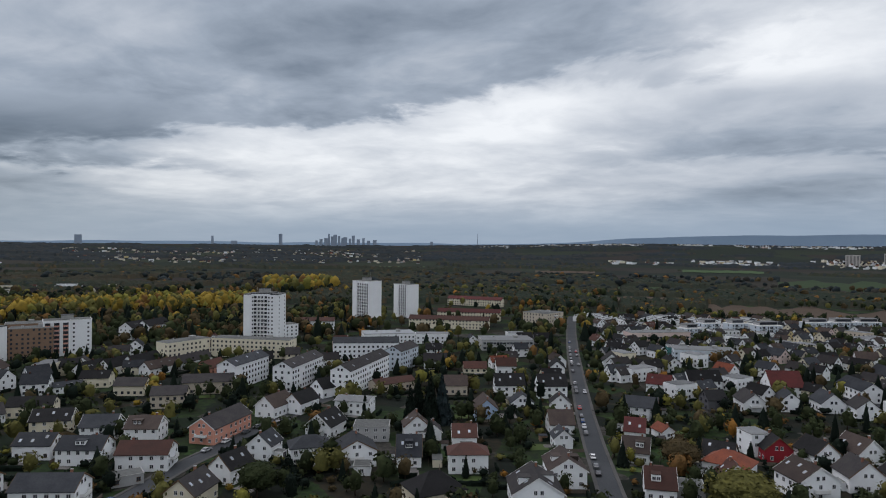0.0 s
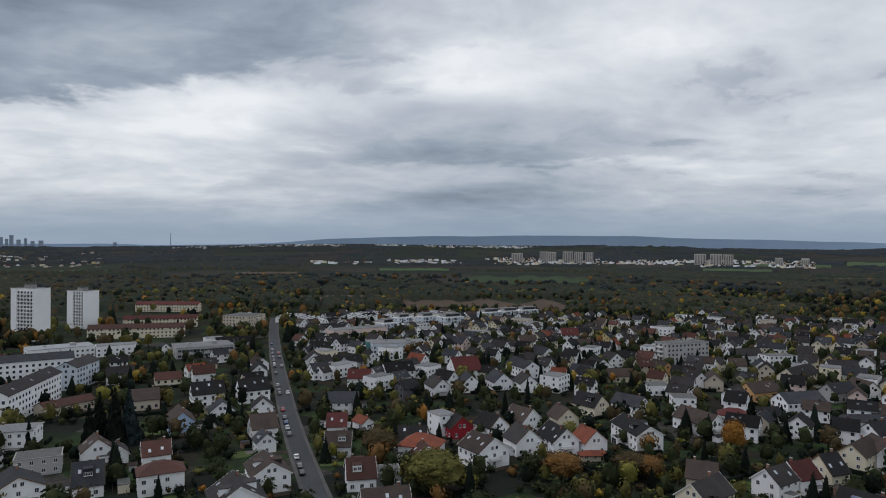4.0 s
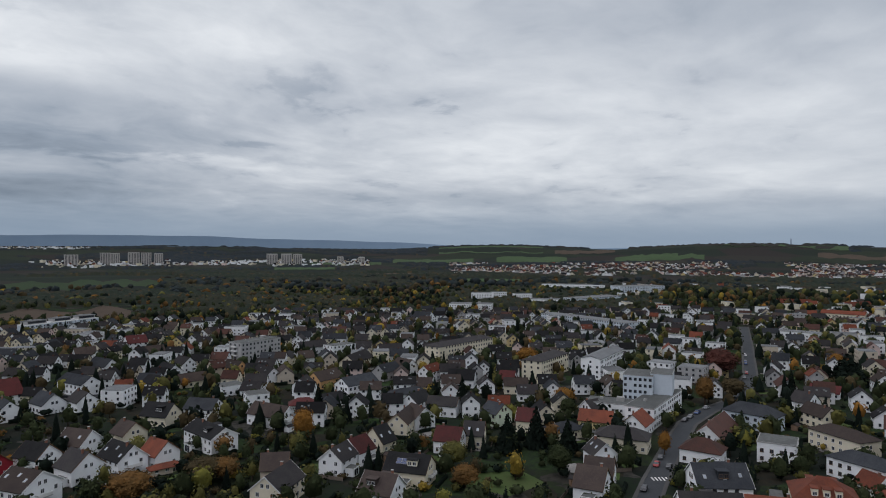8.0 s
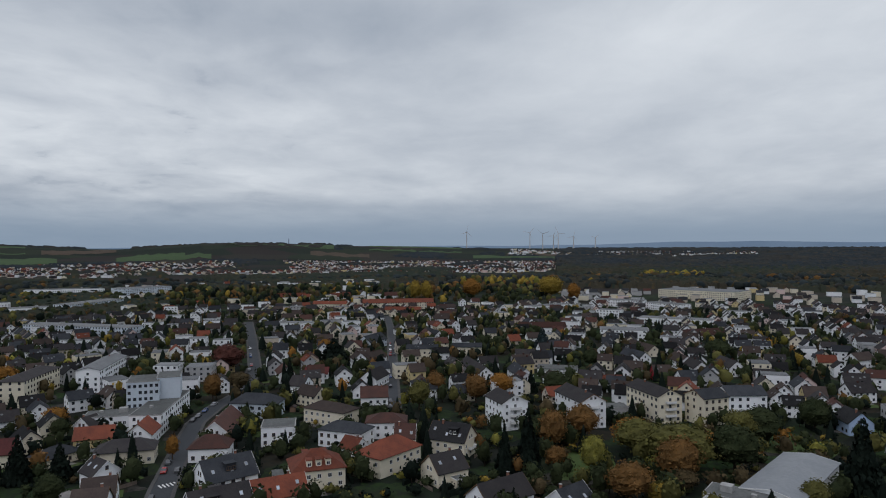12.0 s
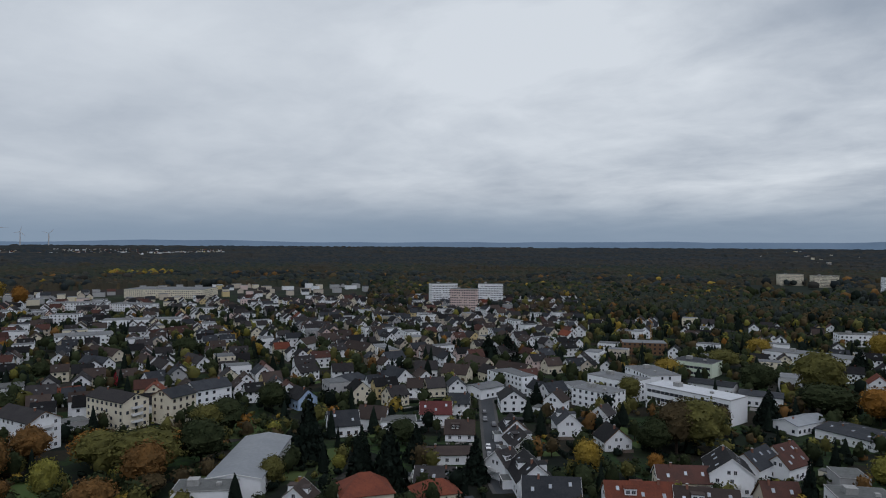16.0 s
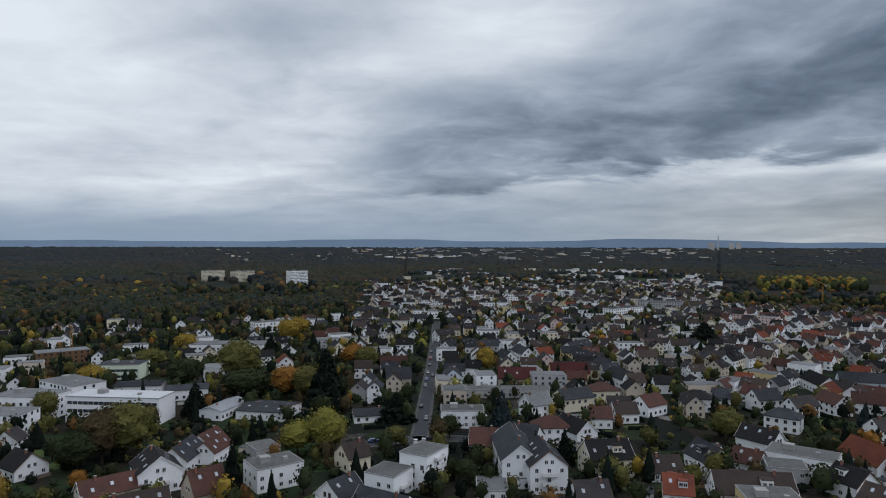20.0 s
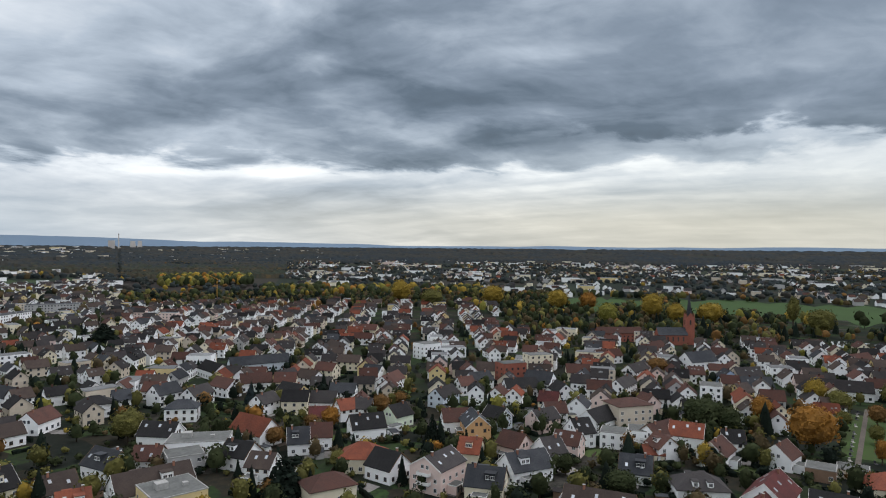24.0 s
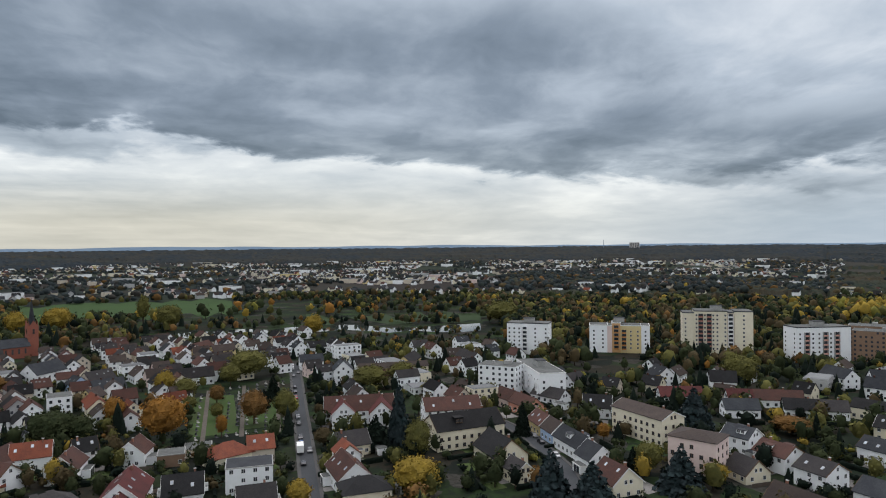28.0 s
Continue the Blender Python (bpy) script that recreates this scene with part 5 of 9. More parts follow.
house(391.6, 104.9, -2, 46.8, 11.4, 13.0, 11.5, "white", "light", "gable", near=False, name="apartment_block", category="apartment block")
outer_house(399.5, 72.4, 82, 13.5, 12.0, 8.0, 8.0, "white", "light", "flat")
outer_house(392.4, 54.1, 85, 14.2, 14.0, 8.0, 8.0, "grey", "light", "flat")
house(309.7, 65.9, -84, 12.9, 16.0, 17.0, 17.0, "pale", "gravel", "flat", near=False, extra="t", name="hospital_building", category="hospital building")
house(312.3, 56.2, -84, 9.4, 14.0, 17.9, 17.9, "pale", "gravel", "flat", near=False, extra="n", name="hospital_building", category="hospital building")
house(290.4, 74.0, -84, 20.0, 12.0, 7.0, 7.0, "white", "gravel", "flat", near=False, name="hospital_building", category="hospital building")
house(299.6, 57.2, -5, 45.0, 12.0, 8.4, 8.4, "white", "gravel", "flat", near=False, name="hospital_building", category="hospital building")
house(269.2, 58.2, -4, 12.4, 9.5, 8.8, 4.8, "white", "orange", "gable", near=False)
house(270.8, 75.2, -84, 13.4, 8.5, 7.0, 3.4, "yellow", "orange", "gable", near=False)
house(284.0, 81.2, -26, 7.5, 7.6, 8.0, 4.8, "white", "dark", "gable", near=False)
house(247.5, 58.8, -86, 19.0, 10.4, 8.0, 5.0, "cream", "dark", "hip")
house(222.6, 60.5, 41, 8.5, 8.5, 8.8, 5.2, "white", "dark", "gable")
house(194.5, 55.2, -89, 8.6, 11.4, 9.0, 4.2, "white", "brown", "gable")
house(203.9, 55.5, -83, 8.6, 10.4, 9.0, 4.6, "white", "brown", "gable")
road([(184.8, 39.2), (216.8, 41.2), (266.1, 42.6), (294.6, 42.9), (322.5, 38.0), (355.7, 27.4), (425.6, 26.9), (558.1, 37.5), (686.4, 49.0)], width=6.2)
house(210.5, 22.1, -63, 15.6, 12.3, 10.5, 5.5, "white", "slate", "gable", extra="d")
house(185.6, 21.4, -68, 15.9, 11.4, 10.0, 5.5, "white", "dark", "gable", extra="d")
house(193.0, 6.4, -76, 15.5, 10.4, 9.0, 5.0, "cream", "orange", "gable")
house(271.8, 29.3, -7, 27.0, 10.4, 9.0, 4.6, "white", "rust", "gable", near=False)
house(244.4, 30.4, 84, 13.4, 9.5, 8.5, 5.0, "white", "rust", "hip")
house(302.2, 18.1, 71, 21.3, 10.4, 10.0, 6.5, "pale", "slate", "hip", near=False)
house(259.1, 7.6, 88, 12.3, 12.0, 7.0, 7.0, "white", "gravel", "flat")
house(343.4, -0.9, 57, 8.8, 9.5, 8.8, 4.8, "white", "dark", "gable", near=False)
house(317.7, -6.1, 42, 12.7, 8.5, 8.8, 5.2, "cream", "brown", "gable", near=False)
house(282.1, -13.2, 48, 21.1, 10.4, 9.0, 6.5, "cream", "brown", "hip", near=False)
house(249.3, -17.2, 56, 17.9, 10.4, 9.0, 6.5, "white", "slate", "hip")
house(258.2, -33.6, 80, 15.5, 10.4, 9.0, 6.5, "white", "rust", "hip")
house(210.8, -5.1, -83, 16.0, 13.3, 11.0, 6.5, "cream", "orange", "hip", extra="d")
house(220.0, -29.3, -51, 19.7, 11.4, 10.5, 6.5, "cream", "orange", "hip")
house(236.5, -19.0, 45, 7.5, 7.6, 6.5, 3.3, "white", "orange", "gable")
outer_house(381.5, -10.1, 80, 13.1, 8.5, 6.0, 3.0, "white", "red", "gable")
outer_house(486.2, -53.1, -34, 26.4, 10.4, 10.0, 5.6, "pale", "slate", "gable")
outer_house(354.0, -39.7, -29, 18.3, 9.5, 8.8, 4.8, "white", "dark", "gable")
house(313.0, -34.9, 84, 12.6, 9.5, 8.0, 4.0, "white", "rust", "gable", near=False)
outer_house(412.0, -44.7, -39, 20.7, 8.5, 8.8, 5.2, "white", "brown", "gable")
outer_house(377.2, 7.7, 10, 14.0, 8.5, 8.8, 5.2, "white", "rust", "gable")
outer_house(429.7, 15.0, -5, 14.0, 8.5, 8.8, 5.2, "white", "dark", "gable")
road([(299.8, -42.4), (369.0, -51.7), (479.8, -66.8), (599.7, -82.3), (709.8, -93.4)], width=4.8)
tree(410.4, 41.6, 17.2, 19.5, "red")
tree(334.4, 40.8, 14.1, 9.2, "rust")
tree(354.8, 30.2, 10.4, 12.8, "brown")
tree(245.7, 43.5, 8.9, 4.7, "orange")
tree(363.5, 4.9, 14.8, 6.2, "dark")
tree(422.5, -21.5, 16.9, 21.8, "dark")
tree(463.1, -18.4, 11.1, 11.9, "orange")

house(230.3, -53.6, 52, 14.5, 11.4, 11.0, 6.2, "cream", "black", "gable", extra="sb")
house(240.7, -38.3, 77, 7.5, 9.5, 8.8, 4.8, "cream", "rust", "gable")
house(203.8, -44.9, -69, 11.2, 10.4, 9.0, 4.6, "cream", "dark", "gable")
house(179.9, -55.8, -66, 16.6, 10.4, 8.0, 3.6, "white", "dark", "gable")
house(170.2, -72.9, -62, 11.1, 9.5, 8.0, 4.0, "white", "slate", "gable")
house(261.5, -84.0, 9, 16.3, 11.4, 14.0, 11.0, "white", "dark", "gable", near=False, extra="b", name="apartment_block", category="apartment block")
house(259.7, -115.9, 4, 23.3, 11.4, 14.0, 11.0, "white", "dark", "gable", near=False, extra="b", name="apartment_block", category="apartment block")
house(260.7, -150.8, 3, 24.7, 11.4, 14.0, 11.3, "cream", "dark", "gable", near=False, extra="b", name="apartment_block", category="apartment block")
house(246.8, -167.4, -83, 12.8, 11.4, 14.0, 11.3, "cream", "slate", "gable", near=False, name="apartment_block", category="apartment block")
house(246.8, -184.0, 80, 16.5, 11.4, 14.5, 11.6, "white", "slate", "gable", near=False, name="apartment_block", category="apartment block")
house(266.5, -135.7, 77, 9.5, 8.0, 4.0, 4.0, "grey", "gravel", "flat", near=False, name="garage", category="garage")
outer_house(321.3, -159.6, 76, 13.6, 8.5, 6.0, 4.0, "white", "orange", "hip")
outer_house(355.8, -145.3, 63, 22.0, 9.5, 6.0, 4.5, "white", "gravel", "hip")
outer_house(345.5, -119.0, -3, 23.0, 8.5, 8.8, 5.2, "white", "slate", "gable")
outer_house(363.1, -98.7, 1, 38.5, 8.5, 8.8, 5.2, "white", "dark", "gable")
outer_house(432.6, -80.6, 76, 20.8, 10.4, 9.0, 7.0, "cream", "slate", "gable")
outer_house(432.9, -111.3, 76, 19.9, 10.4, 9.0, 7.0, "cream", "slate", "gable")
outer_house(331.7, -196.7, 76, 10.0, 8.5, 8.0, 4.4, "red", "brown", "gable")
outer_house(304.5, -195.4, 85, 9.9, 9.5, 10.0, 6.0, "white", "slate", "gable")
outer_house(358.5, -225.8, -10, 19.0, 8.5, 8.8, 5.2, "white", "brown", "gable")
outer_house(338.6, -223.0, -13, 17.1, 8.5, 8.8, 5.2, "white", "dark", "gable")
outer_house(337.6, -243.5, -11, 21.4, 8.5, 8.8, 5.2, "white", "dark", "gable")
outer_house(469.0, -315.1, -84, 40.0, 10.4, 8.0, 3.6, "white", "rust", "gable")
house(484.4, -254.7, 65, 37.7, 22.0, 8.0, 8.0, "white", "light", "flat", near=False, name="workshop_hall", category="workshop hall")
outer_house(419.8, -232.6, -1, 40.0, 8.5, 7.5, 3.9, "cream", "brown", "gable")
outer_house(379.1, -207.0, 4, 21.6, 8.5, 8.8, 5.2, "white", "slate", "gable")
outer_house(398.8, -140.8, 76, 12.2, 8.5, 8.8, 5.2, "white", "dark", "gable")
outer_house(391.6, -150.9, 76, 9.2, 8.5, 8.8, 5.2, "white", "slate", "gable")
outer_house(514.6, -104.5, 10, 27.9, 8.5, 8.8, 5.2, "white", "slate", "gable")
outer_house(537.5, -205.2, 75, 39.8, 9.5, 9.0, 5.0, "white", "rust", "gable")
tree(315.9, -65.1, 13.8, 10.5, "rust")
tree(295.6, -53.5, 13.7, 11.6, "olive")
tree(300.0, -81.4, 14.7, 12.0, "rust")
tree(314.2, -98.6, 11.3, 14.1, "orange")
tree(316.8, -115.0, 11.5, 6.4, "dark")
tree(302.1, -122.8, 13.8, 15.4, "green")
tree(205.7, -65.5, 16.3, 6.3, "dark")
tree(205.5, -73.5, 21.4, 9.0, "dark")
tree(223.4, -89.2, 15.9, 10.7, "rust")
tree(235.2, -105.9, 13.7, 13.3, "rust")
tree(216.8, -117.2, 12.6, 14.8, "orange")
tree(191.8, -120.7, 16.9, 22.4, "olive")
tree(182.9, -114.1, 15.7, 13.9, "rust")
tree(195.8, -92.0, 14.0, 8.9, "lime")
tree(187.9, -137.6, 16.8, 17.0, "green")
tree(206.0, -83.6, 7.9, 7.6, "rust")
tree(173.9, -93.1, 12.2, 13.5, "rust")
tree(172.1, -101.0, 5.7, 7.7, "yellow")
tree(312.8, -159.8, 5.3, 9.0, "yellow")
tree(375.1, -174.7, 11.1, 11.4, "green")
tree(374.2, -261.9, 14.5, 19.6, "green")
tree(432.9, -165.6, 17.7, 14.3, "spruce")
lawn_area([(196.0, -79.6), (228.6, -96.2), (218.6, -109.4), (191.4, -99.6)])

house(167.6, -142.0, -55, 42.0, 15.5, 7.6, 6.3, "white", "metal", "gable", extra="nx", name="sports_hall", category="sports hall")
house(158.3, -117.6, 41, 16.9, 10.0, 6.0, 6.0, "white", "gravel", "flat", extra="z", name="school_building", category="school building")
house(132.3, -127.9, -63, 8.5, 8.5, 8.8, 5.2, "white", "brown", "gable")
house(122.2, -143.6, 51, 14.6, 11.4, 9.5, 5.0, "cream", "orange", "hip")
house(106.7, -156.3, 51, 12.8, 8.5, 7.0, 4.0, "cream", "orange", "hip")
house(175.9, -193.5, 51, 11.8, 10.4, 9.0, 4.5, "white", "slate", "gable")
house(171.5, -207.3, 22, 11.4, 9.5, 8.8, 4.8, "white", "brown", "gable", near=False)
house(159.7, -208.4, 38, 13.9, 10.0, 5.0, 5.0, "white", "gravel", "flat")
house(154.6, -227.1, 35, 13.0, 9.5, 9.0, 5.0, "white", "red", "gable", near=False, extra="s")
house(155.4, -246.6, 32, 9.0, 8.5, 8.8, 5.2, "white", "slate", "gable", near=False)
house(134.8, -214.6, 31, 11.0, 9.5, 7.0, 3.0, "white", "brown", "gable")
house(163.1, -282.5, 73, 15.8, 11.4, 6.0, 5.0, "white", "light", "gable", near=False, extra="p")
house(220.1, -214.5, -17, 12.0, 9.5, 9.0, 5.0, "blue", "black", "gable", near=False)
house(248.5, -225.0, -35, 11.8, 8.5, 8.8, 5.2, "white", "dark", "gable", near=False)
outer_house(262.9, -258.7, 85, 13.0, 8.5, 8.8, 5.2, "white", "dark", "gable")
outer_house(247.9, -271.9, 51, 11.3, 8.5, 8.8, 5.2, "white", "dark", "gable")
house(231.4, -261.0, 66, 17.8, 9.5, 7.0, 4.0, "white", "slate", "hip", near=False)
outer_house(216.8, -280.6, -21, 18.2, 9.5, 8.8, 4.8, "white", "slate", "gable")
outer_house(214.6, -305.3, 36, 12.5, 9.5, 8.8, 4.8, "white", "dark", "gable")
outer_house(239.1, -350.5, -26, 26.7, 9.5, 9.0, 5.0, "white", "dark", "gable")
outer_house(194.2, -305.8, 11, 14.5, 10.4, 9.0, 4.6, "cream", "brown", "gable")
outer_house(197.7, -334.8, -22, 20.1, 10.4, 9.0, 4.6, "cream", "brown", "gable")
outer_house(171.7, -329.6, -7, 19.7, 9.5, 8.8, 4.8, "cream", "brown", "gable")
house(184.5, -269.4, 51, 9.2, 9.5, 8.8, 4.8, "cream", "dark", "gable", near=False)
house(190.5, -262.0, 31, 7.5, 8.5, 8.8, 5.2, "white", "brown", "gable", near=False)
house(187.9, -242.5, 72, 9.8, 8.5, 8.8, 5.2, "cream", "dark", "gable", near=False)
house(175.8, -276.3, -50, 10.4, 8.5, 8.8, 5.2, "white", "slate", "gable", near=False)
house(139.7, -266.6, -55, 14.0, 11.4, 9.5, 5.5, "white", "black", "gable", near=False)
house(116.8, -224.6, -51, 10.9, 9.5, 8.8, 4.8, "white", "black", "gable", extra="s")
house(106.0, -209.8, -46, 14.1, 9.5, 8.8, 4.8, "white", "dark", "gable", extra="s")
house(89.1, -182.5, -50, 16.2, 11.4, 9.5, 4.7, "white", "black", "gable", extra="s")
road([(93.1, -174.2), (100.7, -183.0), (125.3, -222.4), (158.2, -275.7), (152.6, -289.3), (138.8, -309.7)], width=5.5)
outer_house(288.7, -333.9, -10, 23.1, 10.4, 10.0, 5.6, "cream", "brown", "gable")
outer_house(250.4, -320.5, 70, 13.0, 8.5, 8.8, 5.2, "white", "slate", "gable")
outer_house(300.2, -323.8, 79, 11.0, 8.5, 8.8, 5.2, "white", "dark", "gable")
outer_house(337.4, -333.8, -79, 15.6, 9.0, 8.8, 5.0, "white", "brown", "gable")
outer_house(342.5, -429.7, 7, 10.6, 8.5, 8.8, 5.2, "white", "slate", "gable")
outer_house(397.8, -411.0, 20, 16.0, 8.5, 8.8, 5.2, "cream", "dark", "gable")
house(124.3, -189.2, 37, 17.3, 8.5, 5.0, 3.4, "white", "brown", "gable")
house(114.0, -167.5, 28, 12.1, 9.5, 6.0, 3.0, "white", "dark", "gable")
tree(162.3, -161.8, 23.5, 11.8, "dark")
tree(134.8, -157.1, 17.5, 9.8, "dark")
tree(124.8, -158.3, 19.8, 12.1, "dark")
tree(133.2, -183.8, 12.3, 8.8, "dark")
tree(147.5, -195.0, 10.2, 11.5, "green")
tree(223.3, -199.7, 14.1, 12.9, "green")
tree(153.7, -137.6, 10.6, 8.0, "olive")
tree(213.2, -167.3, 14.7, 16.3, "green")
tree(214.2, -159.4, 13.7, 13.7, "olive")
tree(210.9, -369.3, 17.1, 16.4, "dark")
tree(202.4, -380.1, 17.1, 14.8, "dark")
tree(133.7, -279.9, 10.9, 6.9, "dark")
tree(146.2, -159.1, 6.4, 4.8, "lime")
tree(220.9, -404.0, 12.8, 15.0, "green")
tree(106.0, -178.0, 13.4, 8.9, "dark")
lawn_area([(149.5, -150.8), (168.5, -174.3), (162.0, -182.4), (145.6, -159.9)])
lawn_area([(205.9, -163.1), (228.2, -185.5), (202.7, -194.2), (193.2, -178.9)])

house(55.7, -181.8, 30, 18.6, 9.5, 9.0, 5.0, "white", "orange", "gable", extra="s")
house(39.3, -188.4, 21, 16.6, 9.5, 8.6, 4.6, "white", "brown", "gable", extra="s")
house(50.7, -208.7, 29, 15.8, 8.5, 7.0, 3.4, "cream", "rust", "gable")
house(39.1, -217.1, -69, 14.0, 12.3, 11.0, 6.5, "white", "black", "gable")
house(33.8, -233.6, 74, 15.2, 9.5, 8.8, 4.8, "white", "slate", "gable")
house(27.4, -248.3, 65, 11.3, 7.6, 8.0, 4.8, "white", "rust", "gable")
house(24.6, -238.6, 66, 12.2, 7.6, 8.0, 4.8, "white", "rust", "gable")
house(23.1, -200.6, 29, 9.6, 10.4, 10.0, 4.5, "beige", "rust", "gable")
house(4.0, -211.6, 23, 14.9, 12.0, 7.0, 7.0, "white", "gravel", "flat")
house(8.0, -236.3, 23, 8.6, 10.0, 5.0, 5.0, "grey", "gravel", "flat")
house(26.8, -303.4, 63, 21.4, 10.4, 5.5, 4.0, "white", "metal", "gable", near=False)
house(7.4, -297.7, -26, 21.5, 19.0, 5.0, 3.8, "white", "slate", "gable", near=False, extra="s", name="school_building", category="school building")
house(68.5, -303.9, -19, 41.0, 13.5, 10.8, 10.8, "white", "bright", "flat", near=False, extra="z", name="school_building", category="school building")
house(109.1, -294.4, -15, 19.9, 14.0, 8.0, 8.0, "white", "light", "flat", near=False)
house(107.8, -318.5, -19, 25.5, 16.0, 10.0, 10.0, "white", "light", "flat", near=False)
house(97.0, -338.0, -46, 27.9, 16.0, 11.0, 11.0, "white", "light", "flat", near=False)
house(89.3, -402.2, -9, 22.7, 16.0, 8.0, 8.0, "mint", "slate", "flat", near=False, extra="z", name="school_building", category="school building")
outer_house(137.8, -458.8, 24, 29.9, 16.0, 8.0, 8.0, "wood", "light", "flat")
outer_house(71.1, -355.7, -2, 21.7, 13.3, 6.0, 5.0, "white", "slate", "gable")
house(47.0, -341.7, 6, 18.7, 13.3, 6.0, 5.0, "white", "slate", "gable", near=False)
outer_house(32.9, -386.5, 3, 23.3, 16.0, 7.0, 7.0, "white", "light", "flat")
house(37.4, -476.1, -12, 51.7, 18.0, 7.0, 7.0, "white", "light", "flat", near=False, name="sports_hall", category="sports hall")
outer_house(-28.7, -516.3, 7, 18.4, 9.5, 8.8, 4.8, "white", "rust", "gable")
house(103.9, -244.8, -55, 13.3, 9.5, 8.8, 4.8, "white", "slate", "gable")
house(122.1, -276.3, -89, 8.5, 9.0, 8.8, 5.0, "white", "brown", "gable", near=False)
house(82.5, -237.4, -46, 10.5, 10.4, 8.0, 3.6, "white", "black", "gable")
house(95.2, -261.9, 86, 8.5, 7.6, 8.8, 5.6, "white", "dark", "gable", near=False)
house(77.3, -171.5, 28, 15.9, 10.4, 9.0, 4.6, "white", "slate", "gable")
house(100.5, -186.6, 73, 7.6, 9.0, 8.8, 5.0, "white", "dark", "gable")
tree(61.0, -243.5, 19.5, 16.5, "brown")
tree(66.5, -236.0, 14.0, 12.0, "green")
tree(77.3, -199.5, 13.4, 9.2, "yellow")
tree(61.1, -217.4, 6.8, 5.4, "orange")
tree(38.6, -301.9, 15.2, 11.7, "dark")
tree(19.2, -331.2, 15.4, 24.2, "green")
tree(-0.1, -329.9, 16.3, 17.0, "orange")
tree(-9.6, -324.9, 16.9, 16.7, "olive")
tree(-18.0, -310.7, 26.6, 18.7, "dark")
tree(-3.7, -238.7, 12.9, 13.3, "lime")
tree(-13.9, -237.1, 17.0, 15.3, "lime")
tree(15.4, -199.1, 18.8, 6.5, "dark")
tree(98.1, -305.8, 13.8, 11.0, "olive")
tree(53.5, -283.5, 10.5, 8.0, "brown")
tree(99.7, -375.3, 12.6, 15.0, "yellow")
tree(10.0, -445.1, 16.1, 14.5, "dark")
tree(67.7, -481.1, 14.2, 16.7, "yellow")
tree(-1.7, -512.2, 19.5, 19.8, "yellow")
tree(79.4, -425.5, 12.8, 20.4, "olive")

house(-29.8, -195.5, -41, 10.3, 11.0, 7.0, 7.0, "white", "gravel", "flat", extra="b")
house(-41.9, -201.7, -44, 9.9, 13.0, 10.5, 10.5, "white", "gravel", "flat", extra="b")
house(-72.3, -203.5, 79, 26.9, 11.4, 13.0, 8.5, "white", "slate", "gable")
house(-77.5, -191.6, 81, 16.3, 11.4, 13.0, 8.5, "white", "slate", "gable", extra="b")
house(-67.7, -222.5, -20, 9.5, 10.4, 10.0, 5.5, "white", "rust", "gable")
house(-75.6, -221.5, 35, 9.5, 9.5, 10.0, 5.5, "white", "rust", "gable")
house(-101.5, -197.0, -2, 14.7, 11.4, 11.0, 6.2, "cream", "black", "gable", extra="d")
house(-83.5, -171.4, -7, 9.7, 10.4, 8.0, 3.6, "white", "dark", "gable")
house(-117.7, -189.7, -13, 10.1, 10.4, 7.0, 3.0, "white", "brown", "gable")
house(-98.1, -235.4, -7, 13.4, 9.5, 9.5, 6.0, "white", "rust", "hip")
house(-85.2, -228.0, -41, 10.6, 10.4, 9.0, 4.6, "white", "slate", "gable")
house(-106.9, -232.5, -77, 15.1, 9.5, 9.0, 5.0, "white", "black", "gable")
house(-105.6, -269.7, 15, 11.6, 9.5, 10.0, 6.0, "white", "light", "gable", near=False)
house(-126.9, -278.2, 10, 16.0, 10.4, 9.5, 6.0, "cream", "slate", "gable", near=False)
house(-146.3, -287.8, -7, 14.0, 10.4, 9.5, 6.5, "cream", "rust", "hip", near=False)
house(-118.7, -330.5, -16, 19.9, 10.4, 10.0, 5.0, "cream", "red", "gable", near=False, extra="s")
outer_house(-151.3, -337.4, -11, 20.9, 10.4, 10.0, 5.0, "yellow", "red", "gable")
house(-85.4, -338.3, 80, 14.0, 9.5, 10.0, 6.0, "pale", "slate", "gable", near=False)
house(-76.7, -301.6, -7, 10.7, 12.0, 7.0, 7.0, "beige", "gravel", "flat", near=False)
house(-70.7, -263.4, -13, 17.6, 11.0, 7.0, 7.0, "white", "gravel", "flat", near=False, extra="b")
house(-103.9, -309.8, -11, 45.1, 9.0, 4.0, 4.0, "grey", "gravel", "flat", near=False, name="garage", category="garage")
outer_house(-61.8, -387.1, -7, 15.8, 9.5, 8.8, 4.8, "white", "rust", "gable")
outer_house(-58.3, -349.5, -7, 13.1, 11.4, 9.0, 4.2, "beige", "slate", "gable")
house(-41.2, -313.4, 77, 10.8, 6.6, 10.0, 7.2, "white", "slate", "gable", near=False)
house(-34.3, -279.9, 1, 13.9, 9.5, 5.0, 3.0, "white", "slate", "gable", near=False, extra="p")
house(-21.3, -220.7, 26, 8.3, 9.5, 8.8, 4.8, "cream", "brown", "gable")
house(-14.8, -187.8, 42, 10.5, 9.5, 8.8, 4.8, "white", "slate", "gable")
house(-25.5, -176.2, -45, 16.1, 10.4, 8.0, 3.6, "white", "slate", "gable")
house(-59.6, -187.7, -15, 9.1, 12.0, 3.0, 3.0, "white", "light", "flat", name="garage", category="garage")
house(-125.4, -249.2, -18, 9.5, 8.5, 8.0, 4.4, "white", "rust", "gable", near=False)
house(-139.2, -254.0, -7, 10.0, 8.5, 8.0, 4.4, "white", "brown", "gable", near=False)
